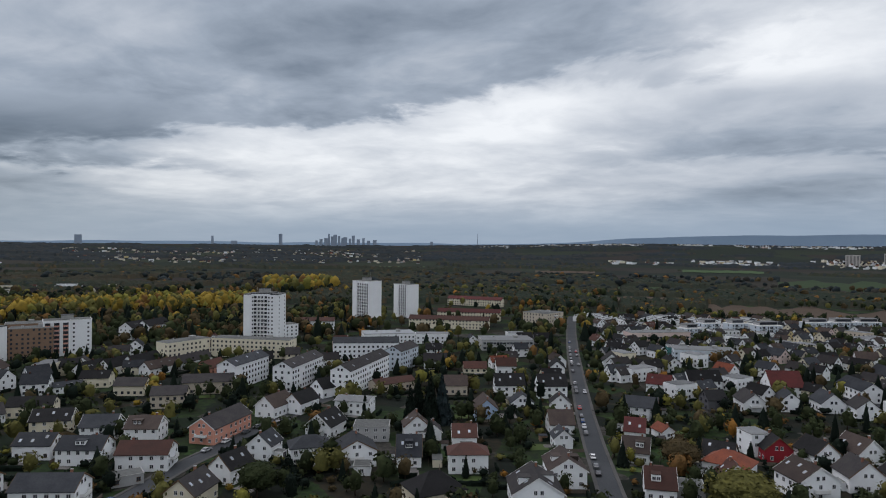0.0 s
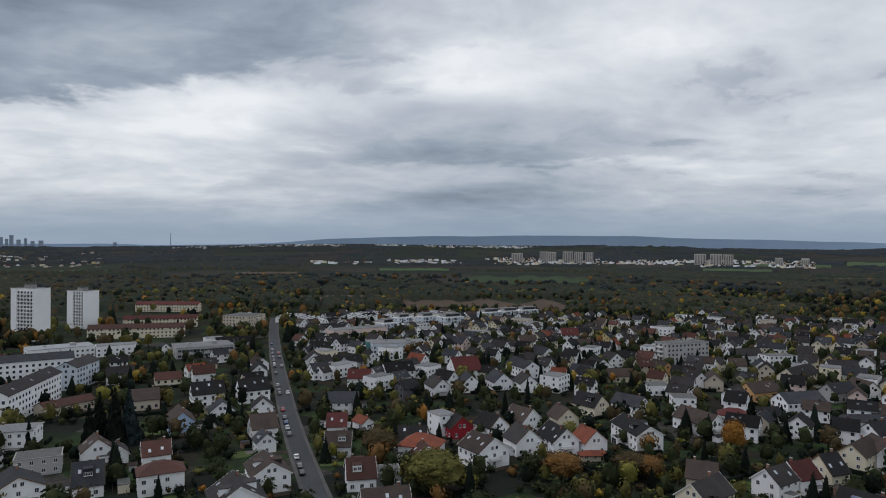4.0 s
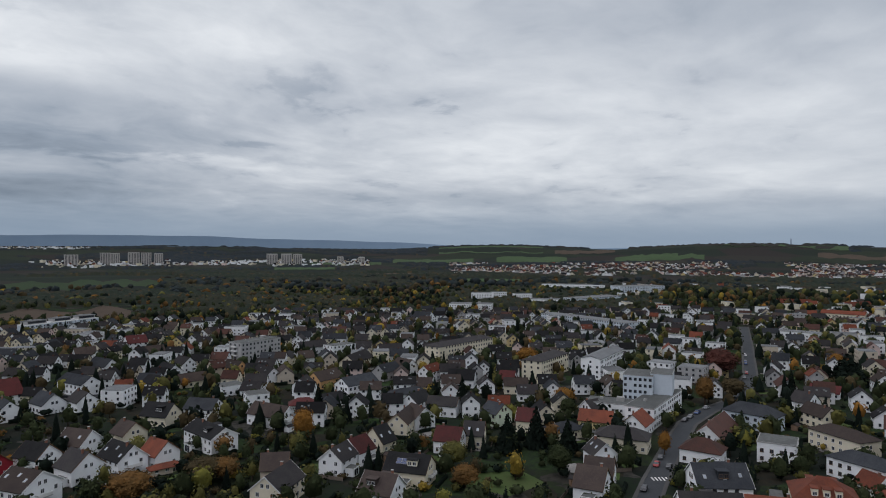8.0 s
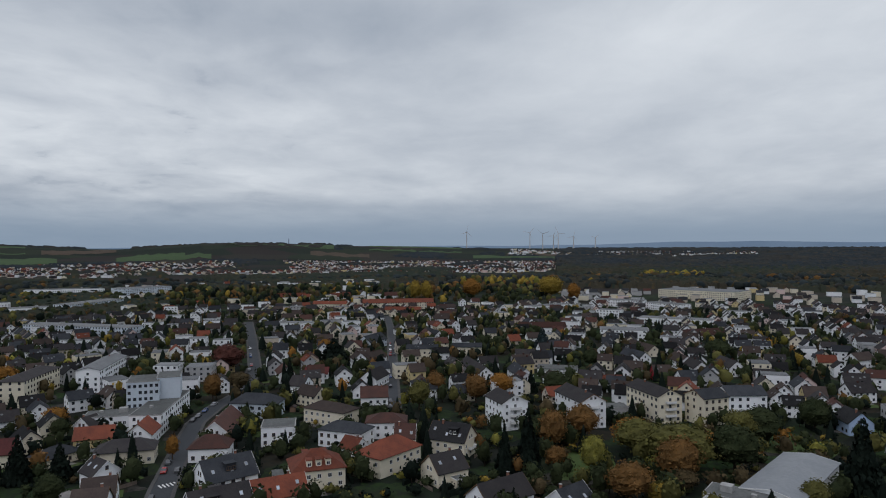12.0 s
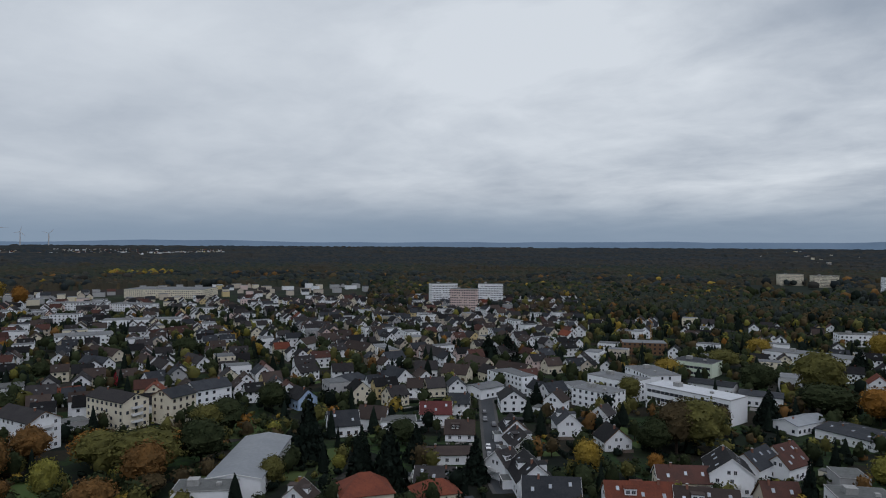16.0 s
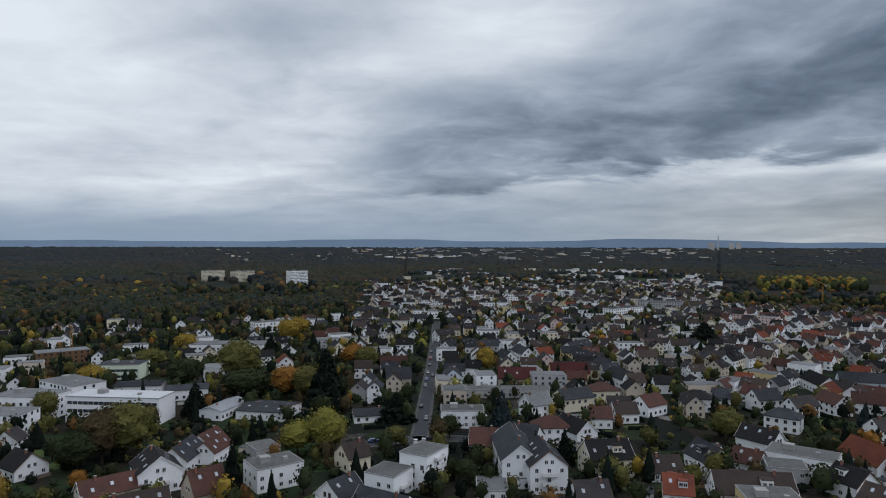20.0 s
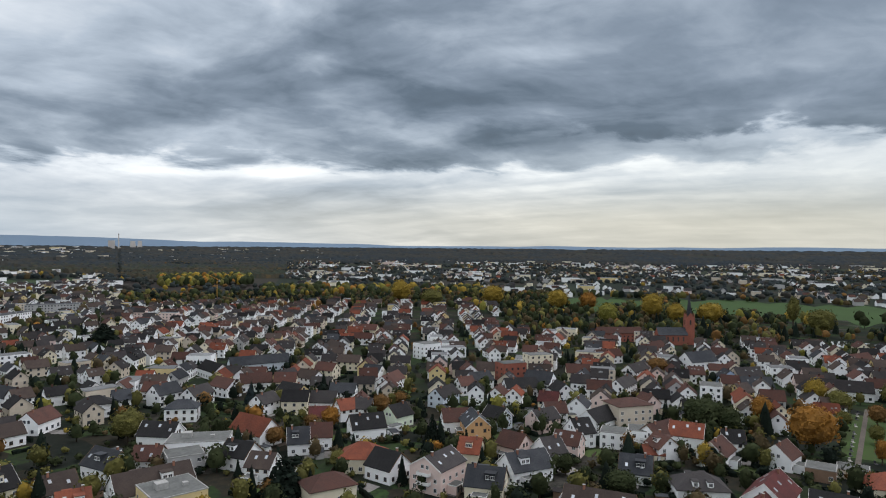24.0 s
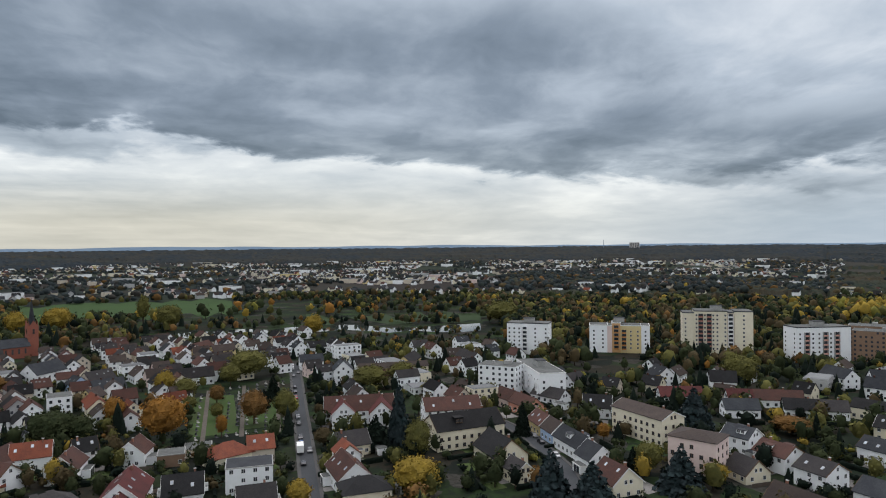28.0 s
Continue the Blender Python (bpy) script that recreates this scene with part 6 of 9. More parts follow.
house(-156.1, -262.6, 22, 13.0, 9.5, 8.8, 4.8, "white", "rust", "gable", near=False)
outer_house(-174.3, -318.3, -90, 21.1, 9.5, 8.8, 4.8, "white", "slate", "gable")
outer_house(-181.4, -352.3, 88, 18.3, 8.5, 8.8, 5.2, "white", "slate", "gable")
outer_house(-134.3, -394.0, -85, 14.0, 8.5, 8.8, 5.2, "white", "slate", "gable")
outer_house(-150.4, -408.0, -88, 19.1, 8.5, 8.8, 5.2, "white", "slate", "gable")
outer_house(-192.4, -414.8, 32, 24.7, 9.5, 10.0, 6.0, "white", "slate", "gable")
outer_house(-161.2, -399.5, 17, 11.5, 8.5, 8.8, 5.2, "white", "orange", "gable")
outer_house(-110.1, -442.8, 30, 9.1, 8.5, 8.8, 5.2, "white", "slate", "gable")
outer_house(-120.0, -503.4, 20, 15.8, 8.5, 8.8, 5.2, "white", "dark", "gable")
road([(-46.7, -232.8), (-50.1, -250.0), (-67.9, -320.7), (-86.9, -395.5), (-116.1, -516.2), (-143.2, -632.0)], width=5.2)
road([(-29.3, -245.2), (-49.8, -248.5), (-65.0, -244.4), (-76.7, -235.9)], width=6)
tree(-84.7, -253.6, 15.8, 10.1, "spruce")
tree(-61.1, -246.4, 9.3, 7.8, "green")
tree(-112.1, -365.9, 16.2, 12.5, "yellow")
tree(-91.1, -206.3, 12.5, 6.8, "dark")
tree(-44.9, -275.5, 12.0, 16.8, "dark")
tree(-39.2, -240.4, 8.0, 8.4, "olive")
tree(-54.8, -238.5, 10.5, 7.6, "brown")
tree(-78.3, -271.5, 7.2, 6.8, "dark")
tree(-39.1, -401.1, 15.6, 15.6, "orange")
tree(-46.6, -391.0, 15.2, 15.2, "olive")
tree(-54.5, -198.0, 7.9, 7.9, "green")

house(-126.5, -151.0, -21, 14.5, 15.0, 7.0, 7.0, "yellow", "gravel", "flat")
house(-130.8, -164.7, -21, 21.7, 11.4, 9.0, 4.2, "white", "brown", "gable")
house(-107.2, -165.1, -28, 7.8, 9.5, 10.0, 6.0, "white", "orange", "gable", extra="d")
house(-136.2, -191.9, 89, 12.6, 10.4, 9.0, 4.6, "white", "slate", "gable", extra="s")
house(-147.1, -186.3, -61, 8.9, 8.5, 8.0, 4.4, "white", "rust", "gable")
house(-152.0, -175.8, -31, 11.4, 10.0, 6.0, 6.0, "grey", "gravel", "flat")
house(-163.9, -181.8, -52, 20.5, 12.0, 7.0, 7.0, "white", "gravel", "flat")
house(-163.7, -162.1, -85, 10.6, 9.5, 8.8, 4.8, "white", "black", "gable", extra="d")
house(-186.8, -177.7, 83, 17.4, 10.4, 10.0, 5.0, "white", "orange", "gable")
house(-158.2, -146.8, -77, 8.7, 8.5, 8.8, 5.2, "white", "brown", "gable")
house(-186.0, -156.4, -48, 7.5, 10.4, 8.8, 4.4, "white", "slate", "gable", extra="p")
house(-194.8, -153.0, -53, 7.8, 9.5, 8.8, 4.8, "white", "rust", "gable")
house(-214.0, -146.0, -41, 13.2, 10.4, 8.8, 4.4, "white", "black", "gable")
house(-233.8, -144.2, -13, 9.9, 9.5, 8.8, 4.8, "mint", "black", "gable", near=False)
house(-182.3, -125.5, -65, 14.6, 11.4, 9.0, 5.0, "cream", "orange", "hip")
house(-178.8, -113.5, 80, 10.7, 10.4, 9.0, 4.6, "white", "black", "gable")
house(-154.9, -119.3, -31, 14.0, 10.4, 8.0, 5.0, "cream", "rust", "hip")
house(-216.8, -171.3, -50, 8.1, 8.5, 8.0, 4.4, "white", "red", "gable", near=False)
house(-231.1, -167.8, -31, 9.0, 8.5, 8.8, 5.2, "white", "orange", "gable", near=False)
house(-238.1, -185.3, -65, 11.4, 9.5, 8.8, 4.8, "white", "dark", "gable", near=False)
house(-167.0, -205.3, -68, 13.7, 9.5, 8.8, 4.8, "white", "black", "gable")
house(-210.2, -256.2, -3, 12.1, 9.5, 10.0, 6.0, "white", "slate", "gable", near=False)
house(-195.4, -227.0, -53, 12.8, 8.5, 9.0, 6.0, "white", "slate", "hip", near=False)
house(-181.5, -264.8, -31, 13.4, 9.5, 9.0, 6.0, "white", "black", "hip", near=False)
house(-194.9, -265.9, -31, 7.5, 8.5, 8.8, 5.2, "white", "slate", "gable", near=False)
house(-218.2, -243.6, 7, 13.2, 8.5, 8.8, 5.2, "white", "dark", "gable", near=False)
house(-237.6, -245.9, 81, 14.2, 8.5, 8.8, 5.2, "white", "rust", "gable", near=False)
house(-254.3, -241.7, -43, 15.2, 9.5, 8.8, 4.8, "white", "rust", "gable", near=False)
outer_house(-269.8, -235.8, -2, 12.6, 9.5, 8.8, 4.8, "yellow", "dark", "gable")
house(-244.4, -208.8, 82, 14.7, 8.5, 8.8, 5.2, "yellow", "black", "gable", near=False)
outer_house(-275.1, -223.9, 83, 12.9, 8.5, 8.8, 5.2, "white", "brown", "gable")
outer_house(-266.9, -285.3, 71, 21.7, 9.5, 8.8, 4.8, "white", "black", "gable")
outer_house(-295.7, -278.7, -31, 35.0, 9.5, 9.0, 5.0, "pale", "slate", "gable")
house(-256.4, -188.2, -66, 12.0, 8.5, 8.8, 5.2, "white", "slate", "gable", near=False)
house(-235.5, -161.9, -73, 7.5, 8.5, 8.8, 5.2, "white", "dark", "gable", near=False)
outer_house(-325.2, -234.3, -72, 13.8, 8.5, 8.8, 5.2, "cream", "brown", "gable")
outer_house(-305.3, -203.7, -87, 10.6, 9.5, 8.8, 4.8, "white", "slate", "gable")
house(-288.8, -182.5, 8, 19.6, 8.5, 8.8, 5.2, "white", "rust", "gable", near=False)
outer_house(-297.8, -229.9, -86, 11.9, 8.5, 8.8, 5.2, "cream", "rust", "gable")
house(-222.0, -205.9, 0, 10.7, 8.5, 8.8, 5.2, "white", "dark", "gable", near=False)
outer_house(-366.6, -273.5, 58, 28.4, 8.5, 8.8, 5.2, "white", "brown", "gable")
outer_house(-461.6, -312.8, -75, 14.7, 9.5, 8.8, 4.8, "cream", "rust", "gable")
outer_house(-413.3, -286.6, -72, 17.0, 8.5, 8.8, 5.2, "white", "rust", "gable")
tree(-222.4, -214.7, 12.1, 6.9, "spruce")
tree(-162.7, -218.0, 12.8, 12.8, "olive")
tree(-186.3, -168.2, 7.6, 7.8, "rust")
tree(-207.3, -167.7, 7.6, 6.4, "rust")
tree(-149.7, -131.4, 12.3, 14.5, "dark")
tree(-176.9, -131.8, 7.0, 6.4, "olive")
tree(-241.5, -157.5, 10.3, 9.4, "rust")
tree(-259.7, -158.9, 7.7, 7.3, "rust")
tree(-177.1, -194.9, 5.6, 6.8, "green")
tree(-214.3, -163.5, 9.7, 7.9, "orange")
tree(-303.7, -433.5, 18.1, 27.2, "dark")

house(-179.6, -95.8, -6, 14.0, 11.4, 11.0, 7.5, "rose", "dark", "gable", extra="b")
house(-204.3, -96.1, -79, 7.5, 9.5, 9.0, 5.0, "cream", "orange", "gable")
house(-179.6, -79.3, -78, 11.2, 10.4, 9.0, 4.6, "cream", "slate", "gable")
house(-199.2, -74.7, -36, 14.7, 10.4, 9.0, 4.6, "white", "slate", "gable")
house(-217.7, -85.6, 75, 9.5, 9.5, 9.0, 5.0, "rose", "rust", "gable")
house(-219.0, -73.2, -35, 7.8, 10.4, 8.8, 4.4, "white", "dark", "gable")
house(-228.8, -69.3, 89, 9.4, 8.5, 8.8, 5.2, "rose", "rust", "gable")
house(-244.0, -69.8, -41, 7.7, 10.4, 10.0, 5.6, "white", "black", "gable")
house(-270.3, -68.5, -17, 21.0, 10.4, 9.0, 4.6, "white", "black", "gable", near=False)
house(-284.7, -81.8, 5, 10.8, 8.5, 8.8, 5.2, "white", "slate", "gable", near=False)
house(-279.4, -59.4, -45, 16.2, 12.3, 12.0, 10.0, "beige", "rust", "hip", near=False, name="apartment_block", category="apartment block")
house(-306.0, -56.5, 53, 7.5, 9.5, 8.8, 4.8, "rose", "rust", "gable", near=False)
house(-339.5, -74.9, -7, 19.5, 8.5, 8.8, 5.2, "white", "dark", "gable", near=False)
house(-321.7, -112.7, 87, 14.3, 11.4, 11.0, 6.2, "white", "slate", "gable", near=False)
house(-310.8, -119.5, -51, 16.2, 9.5, 8.8, 4.8, "white", "black", "gable", near=False)
house(-311.3, -98.2, 40, 11.7, 8.5, 8.8, 5.2, "white", "black", "gable", near=False)
house(-288.0, -96.4, -83, 8.8, 8.5, 8.8, 5.2, "cream", "red", "gable", near=False)
house(-238.6, -119.8, -52, 10.2, 9.5, 8.8, 4.8, "white", "rust", "gable", near=False)
house(-233.5, -108.3, 37, 14.0, 9.5, 10.0, 6.0, "orange", "slate", "gable")
house(-250.0, -106.0, 74, 9.3, 8.5, 8.8, 5.2, "pale", "black", "gable", near=False)
house(-256.3, -88.5, -26, 11.7, 8.5, 8.8, 5.2, "rose", "dark", "gable", near=False)
house(-269.5, -88.0, -54, 9.2, 8.5, 8.8, 5.2, "white", "rust", "gable", near=False)
house(-248.4, -57.9, -82, 9.3, 9.0, 6.0, 6.0, "white", "gravel", "flat")
house(-255.6, -49.7, -78, 8.5, 9.0, 6.0, 6.0, "white", "gravel", "flat")
house(-215.9, -43.1, -82, 9.9, 10.4, 8.0, 3.6, "white", "slate", "gable", extra="s")
house(-207.0, -23.3, -68, 14.6, 11.4, 8.5, 5.0, "white", "dark", "hip", extra="d")
house(-208.5, -4.1, -11, 17.1, 11.4, 10.0, 5.2, "white", "red", "gable")
house(-197.6, -5.9, -11, 9.1, 8.5, 8.0, 4.4, "white", "red", "gable")
house(-251.7, -2.1, -18, 10.5, 9.5, 8.8, 4.8, "white", "rust", "gable")
house(-244.8, -22.0, -11, 12.2, 9.5, 8.8, 4.8, "white", "rust", "gable")
house(-260.0, -17.9, -76, 7.5, 8.5, 8.8, 5.2, "white", "black", "gable")
house(-261.7, -33.7, -89, 12.0, 9.5, 9.0, 5.0, "white", "orange", "gable")
house(-258.3, -43.3, -24, 14.9, 9.5, 8.8, 4.8, "white", "rust", "gable")
house(-241.1, -39.1, 43, 8.5, 8.5, 8.8, 5.2, "white", "rust", "gable")
house(-239.3, -42.0, -79, 7.5, 8.5, 5.0, 3.0, "cream", "orange", "gable")
outer_house(-426.2, -49.1, -39, 20.2, 12.3, 12.0, 6.8, "white", "slate", "gable")
house(-341.1, -33.2, -83, 9.9, 10.0, 9.0, 9.0, "white", "gravel", "flat", near=False)
outer_house(-389.4, -29.8, 26, 9.1, 8.5, 8.8, 5.2, "blue", "slate", "gable")
house(-352.3, -20.7, -36, 8.6, 8.5, 8.8, 5.2, "yellow", "brown", "gable", near=False)
house(-315.2, -144.2, -29, 12.9, 9.5, 8.8, 4.8, "white", "slate", "gable", near=False)
outer_house(-343.9, -137.7, -38, 14.6, 10.0, 10.0, 10.0, "brick", "gravel", "flat")
outer_house(-372.6, -132.0, -43, 15.2, 10.0, 11.0, 11.0, "cream", "gravel", "flat")
outer_house(-385.1, -214.5, -22, 14.3, 12.0, 10.0, 10.0, "white", "gravel", "flat")
house(-182.4, -46.3, -87, 19.1, 10.4, 7.0, 3.0, "white", "brown", "gable")
outer_house(-345.6, -149.4, -67, 17.8, 9.5, 8.8, 4.8, "cream", "brown", "gable")
outer_house(-363.5, -104.3, -67, 14.6, 9.5, 9.0, 5.0, "cream", "rust", "gable")
outer_house(-427.0, -104.2, -42, 17.9, 8.5, 8.8, 5.2, "white", "rust", "gable")
outer_house(-384.5, -77.7, -13, 19.4, 8.5, 8.8, 5.2, "white", "dark", "gable")
outer_house(-481.8, -84.0, -20, 16.4, 8.5, 8.8, 5.2, "white", "rust", "gable")
house(-273.9, -143.3, -6, 14.2, 8.5, 8.8, 5.2, "pale", "dark", "gable", near=False)
house(-300.0, -145.1, -35, 8.2, 8.5, 8.8, 5.2, "white", "rust", "gable", near=False)
outer_house(-389.5, -46.0, -67, 8.2, 8.5, 8.8, 5.2, "white", "rust", "gable")
outer_house(-402.1, -21.1, -52, 15.1, 9.5, 8.8, 4.8, "beige", "dark", "gable")
outer_house(-373.9, -15.3, -67, 15.3, 9.5, 8.8, 4.8, "white", "slate", "gable")
tree(-305.0, -10.0, 13.6, 9.4, "orange")
tree(-281.9, -30.3, 15.3, 18.2, "green")
tree(-281.0, -21.2, 12.7, 12.1, "green")
tree(-221.5, -54.8, 4.9, 5.9, "olive")
tree(-208.5, -64.0, 7.5, 5.6, "green")
tree(-237.2, -24.5, 9.3, 6.1, "yellow")
tree(-210.5, -114.7, 13.3, 7.4, "dark")
tree(-402.8, -68.5, 10.3, 14.0, "rust")
tree(-197.7, -43.7, 8.6, 10.4, "green")

house(-236.0, 27.1, -73, 14.0, 10.4, 8.0, 4.5, "cream", "orange", "hip")
house(-237.3, 38.1, 85, 8.8, 9.5, 8.5, 5.0, "beige", "orange", "gable")
house(-209.6, 30.3, 81, 13.8, 10.0, 8.0, 8.0, "white", "slate", "flat")
house(-189.3, 29.1, 85, 10.5, 10.4, 8.0, 3.6, "white", "dark", "gable")
house(-208.0, 11.1, 85, 11.1, 10.4, 8.0, 3.6, "white", "black", "gable", extra="b")
house(-245.8, 9.5, 85, 8.7, 8.0, 4.0, 4.0, "brown", "gravel", "flat", name="garage", category="garage")
house(-252.9, 18.8, 85, 9.2, 8.0, 3.0, 3.0, "beige", "gravel", "flat", name="garage", category="garage")
house(-270.2, 84.6, 77, 29.0, 11.4, 11.0, 6.0, "white", "rust", "gable", near=False, extra="s")
house(-268.0, 76.7, -12, 14.0, 9.5, 10.5, 6.0, "white", "red", "gable", near=False)
house(-262.8, 92.0, -18, 14.0, 9.5, 10.5, 6.0, "white", "red", "gable", near=False)
outer_house(-350.5, 100.7, -13, 14.0, 10.4, 13.0, 8.0, "white", "slate", "gable")
outer_house(-349.8, 129.6, 79, 38.9, 10.4, 9.0, 7.0, "cream", "brown", "hip")
house(-246.2, 116.5, 78, 23.1, 11.4, 12.0, 8.0, "white", "rust", "gable", near=False, extra="s")
house(-222.2, 110.5, 90, 27.6, 13.3, 12.0, 7.5, "cream", "black", "gable", extra="d", name="apartment_block", category="apartment block")
house(-217.4, 63.4, -2, 9.0, 7.6, 8.0, 4.8, "white", "orange", "gable")
house(-199.1, 58.7, -2, 16.9, 10.4, 9.0, 4.6, "white", "rust", "gable")
house(-183.0, 58.6, 85, 14.0, 10.4, 8.0, 5.0, "cream", "black", "hip")
house(-229.8, 68.6, -88, 11.8, 9.5, 8.0, 4.0, "cream", "dark", "gable")
outer_house(-385.2, 23.0, -87, 27.3, 10.4, 9.0, 4.6, "white", "dark", "gable")
outer_house(-471.1, 51.1, -73, 15.5, 8.5, 8.8, 5.2, "yellow", "brown", "gable")
outer_house(-490.9, 38.4, -34, 21.7, 8.5, 8.8, 5.2, "white", "rust", "gable")
outer_house(-433.7, 68.7, 85, 18.8, 8.5, 8.8, 5.2, "white", "dark", "gable")
outer_house(-400.7, 95.2, 85, 13.9, 8.5, 8.8, 5.2, "white", "slate", "gable")
outer_house(-368.2, 147.0, -38, 22.8, 8.5, 10.0, 6.4, "yellow", "dark", "gable")
house(-309.4, 131.9, 85, 15.3, 11.4, 5.0, 4.0, "white", "light", "hip", near=False)
road([(-183.7, 44.4), (-191.3, 45.4), (-234.8, 53.7), (-301.8, 66.3), (-367.1, 79.1), (-421.9, 89.4)], width=4.8)
truck(-238.3, 52.3, 169, "white")
lawn_area([(-276.5, 16.2), (-349.3, 23.4), (-347.5, 42.9), (-274.8, 35.6)], surface("grave_grass", (0.044, 0.080, 0.024), (0.050, 0.060, 0.030), 0.95, 0.5, 0.06, 0.9), "rough grass of the cemetery between the graves")
lawn_area([(-279.2, 38.1), (-340.3, 45.8), (-338.8, 62.5), (-277.8, 53.7)], surface("grave_grass", (0.044, 0.080, 0.024), (0.050, 0.060, 0.030), 0.95, 0.5, 0.06, 0.9), "rough grass of the cemetery between the graves")
tree(-272.8, 7.7, 18.7, 17.6, "orange")
tree(-285.3, 43.4, 14.8, 11.9, "rust")
tree(-300.0, 30.0, 7.5, 6.0, "olive")
tree(-312.0, 52.0, 9.0, 5.5, "dark")
tree(-330.0, 33.0, 9.5, 7.5, "rust")
tree(-318.0, 20.0, 8.0, 7.0, "olive")
tree(-290.0, 60.0, 9.0, 7.0, "lime")
tree(-271.0, 28.7, 9.4, 4.7, "orange")
tree(-357.6, 11.1, 13.8, 10.4, "yellow")
tree(-342.6, 20.0, 11.8, 11.8, "olive")
tree(-181.2, 73.9, 12.0, 14.3, "yellow")
tree(-186.1, 40.4, 8.9, 7.2, "yellow")
tree(-231.9, 88.2, 23.5, 9.4, "spruce")
tree(-229.5, 78.0, 12.7, 11.4, "dark")
tree(-208.2, 85.9, 15.7, 9.7, "olive")
tree(-386.0, 56.1, 16.7, 25.1, "olive")
tree(-370.2, 44.1, 12.2, 12.8, "olive")
tree(-328.0, 108.6, 13.0, 19.3, "olive")
tree(-333.0, 128.3, 12.3, 16.8, "olive")
tree(-282.3, 55.8, 14.7, 9.9, "olive")
tree(-326.0, 58.7, 12.7, 8.5, "dark")
tree(-241.0, 61.5, 7.4, 7.3, "brown")

high_rise(-383.0, 239.6, 47.1, 14.0, [(28.4 * 0.36, 21.0, 0, "white", "www", "w"), (28.4 * 0.14, 21.0, 0.8, "white", "b", "w"), (28.4 * 0.50, 21.0, 0, "white", ".w.w", "w")], "white block of flats with small windows and dark roof", True, False, "w.w")
high_rise(-359.1, 298.3, 51.4, 15.0, [(40.0 * 0.30, 18.5, 0, "white", "ww", "w"), (40.0 * 0.08, 18.5 - 0.3, 0.5, "rose", ".", "w"), (40.0 * 0.14, 18.5 + 1.6, 1.2, "orange", "b", "o"), (40.0 * 0.34, 18.5, 0, "yellow", "bww", "o"), (40.0 * 0.14, 18.5, 0.4, "white", "w", "w")], "white and yellow block of flats with an orange stair core", False, False, "w.w")
high_rise(-323.9, 351.9, 49.6, 18.0, [(44.1 * 0.17, 28.5 - 1.4, 1.0, "cream", "w.", "w"), (44.1 * 0.30, 28.5, 0, "cream", "wbwbw", "r"), (44.1 * 0.17, 28.5, 0.5, "cream", "w.w", "w"), (44.1 * 0.10, 28.5 - 0.8, 1.4, "beige", "b", "w"), (44.1 * 0.26, 28.5, 0.2, "cream", ".w.", "w")], "cream tower of flats with reddish balcony stacks", True, True, "w.w")
high_rise(-271.7, 385.1, 69.9, 14.0, [(35.4 * 0.36, 21.5 - 0.02, 0, "white", "wbw", "p"), (35.4 * 0.64, 21.5, 0, "white", "wbwb..", "p")], "white block of flats with salmon balconies", True, False, "w.w")
high_rise(-283.9, 177.3, -15.9, 13.0, [(41.3, 13.0, 0, "white", "wbwbwbwb", "w")], "long white block of flats with stacked loggias", False, False, "w.w")
house(-292.5, 166.9, 39, 20.0, 12.0, 14.0, 14.0, "white", "gravel", "flat", near=False, name="apartment_block", category="apartment block")
house(-264.7, 154.7, 2, 12.6, 8.5, 8.0, 4.4, "rose", "rust", "gable", near=False)
house(-249.6, 155.0, 2, 15.2, 8.5, 8.0, 4.4, "pink", "rust", "gable", near=False)
house(-221.4, 145.4, -10, 12.2, 8.5, 8.0, 4.4, "yellow", "rust", "gable")
house(-209.4, 143.4, -9, 10.3, 8.5, 8.0, 4.4, "blue", "brown", "gable")
house(-193.7, 140.9, -7, 18.4, 8.5, 8.0, 4.4, "white", "slate", "gable")
house(-231.9, 180.5, 47, 11.8, 10.4, 9.0, 4.6, "white", "black", "gable", near=False, extra="s")
house(-197.3, 176.9, 3, 26.2, 11.4, 12.5, 10.0, "cream", "brown", "gable", name="apartment_block", category="apartment block")
house(-158.9, 163.7, 25, 15.2, 12.3, 14.0, 12.5, "rose", "brown", "hip", name="apartment_block", category="apartment block")
house(-176.3, 135.9, -7, 9.3, 9.5, 8.8, 4.8, "white", "slate", "gable")
house(-157.2, 129.0, -4, 11.7, 10.4, 9.0, 4.6, "cream", "rust", "gable")
house(-196.2, 111.4, -4, 17.0, 12.3, 10.0, 4.8, "cream", "black", "gable")
house(-178.4, 107.8, -0, 8.6, 6.6, 7.0, 4.2, "cream", "dark", "gable")
house(-235.3, 230.8, 63, 19.7, 8.5, 7.0, 3.4, "white", "red", "gable", near=False)
house(-217.1, 248.8, 56, 11.0, 8.5, 7.5, 3.9, "white", "red", "gable", near=False)
house(-211.0, 258.2, 56, 10.4, 8.5, 7.5, 3.9, "white", "rust", "gable", near=False)
house(-204.6, 266.7, 49, 9.9, 8.5, 7.5, 3.9, "white", "rust", "gable", near=False)
house(-203.5, 233.7, 59, 14.4, 8.5, 7.5, 3.9, "white", "slate", "gable", near=False)
house(-192.2, 255.7, 48, 12.4, 8.5, 7.5, 3.9, "white", "black", "gable", near=False)
house(-183.9, 265.1, 48, 11.8, 8.5, 7.5, 3.9, "white", "dark", "gable", near=False)
outer_house(-239.2, 262.9, 48, 12.2, 10.4, 11.0, 6.6, "white", "black", "gable")
outer_house(-267.5, 249.7, -15, 11.8, 10.4, 10.0, 5.6, "white", "slate", "gable")
outer_house(-211.8, 286.5, 14, 8.7, 9.5, 8.0, 4.0, "cream", "black", "gable")
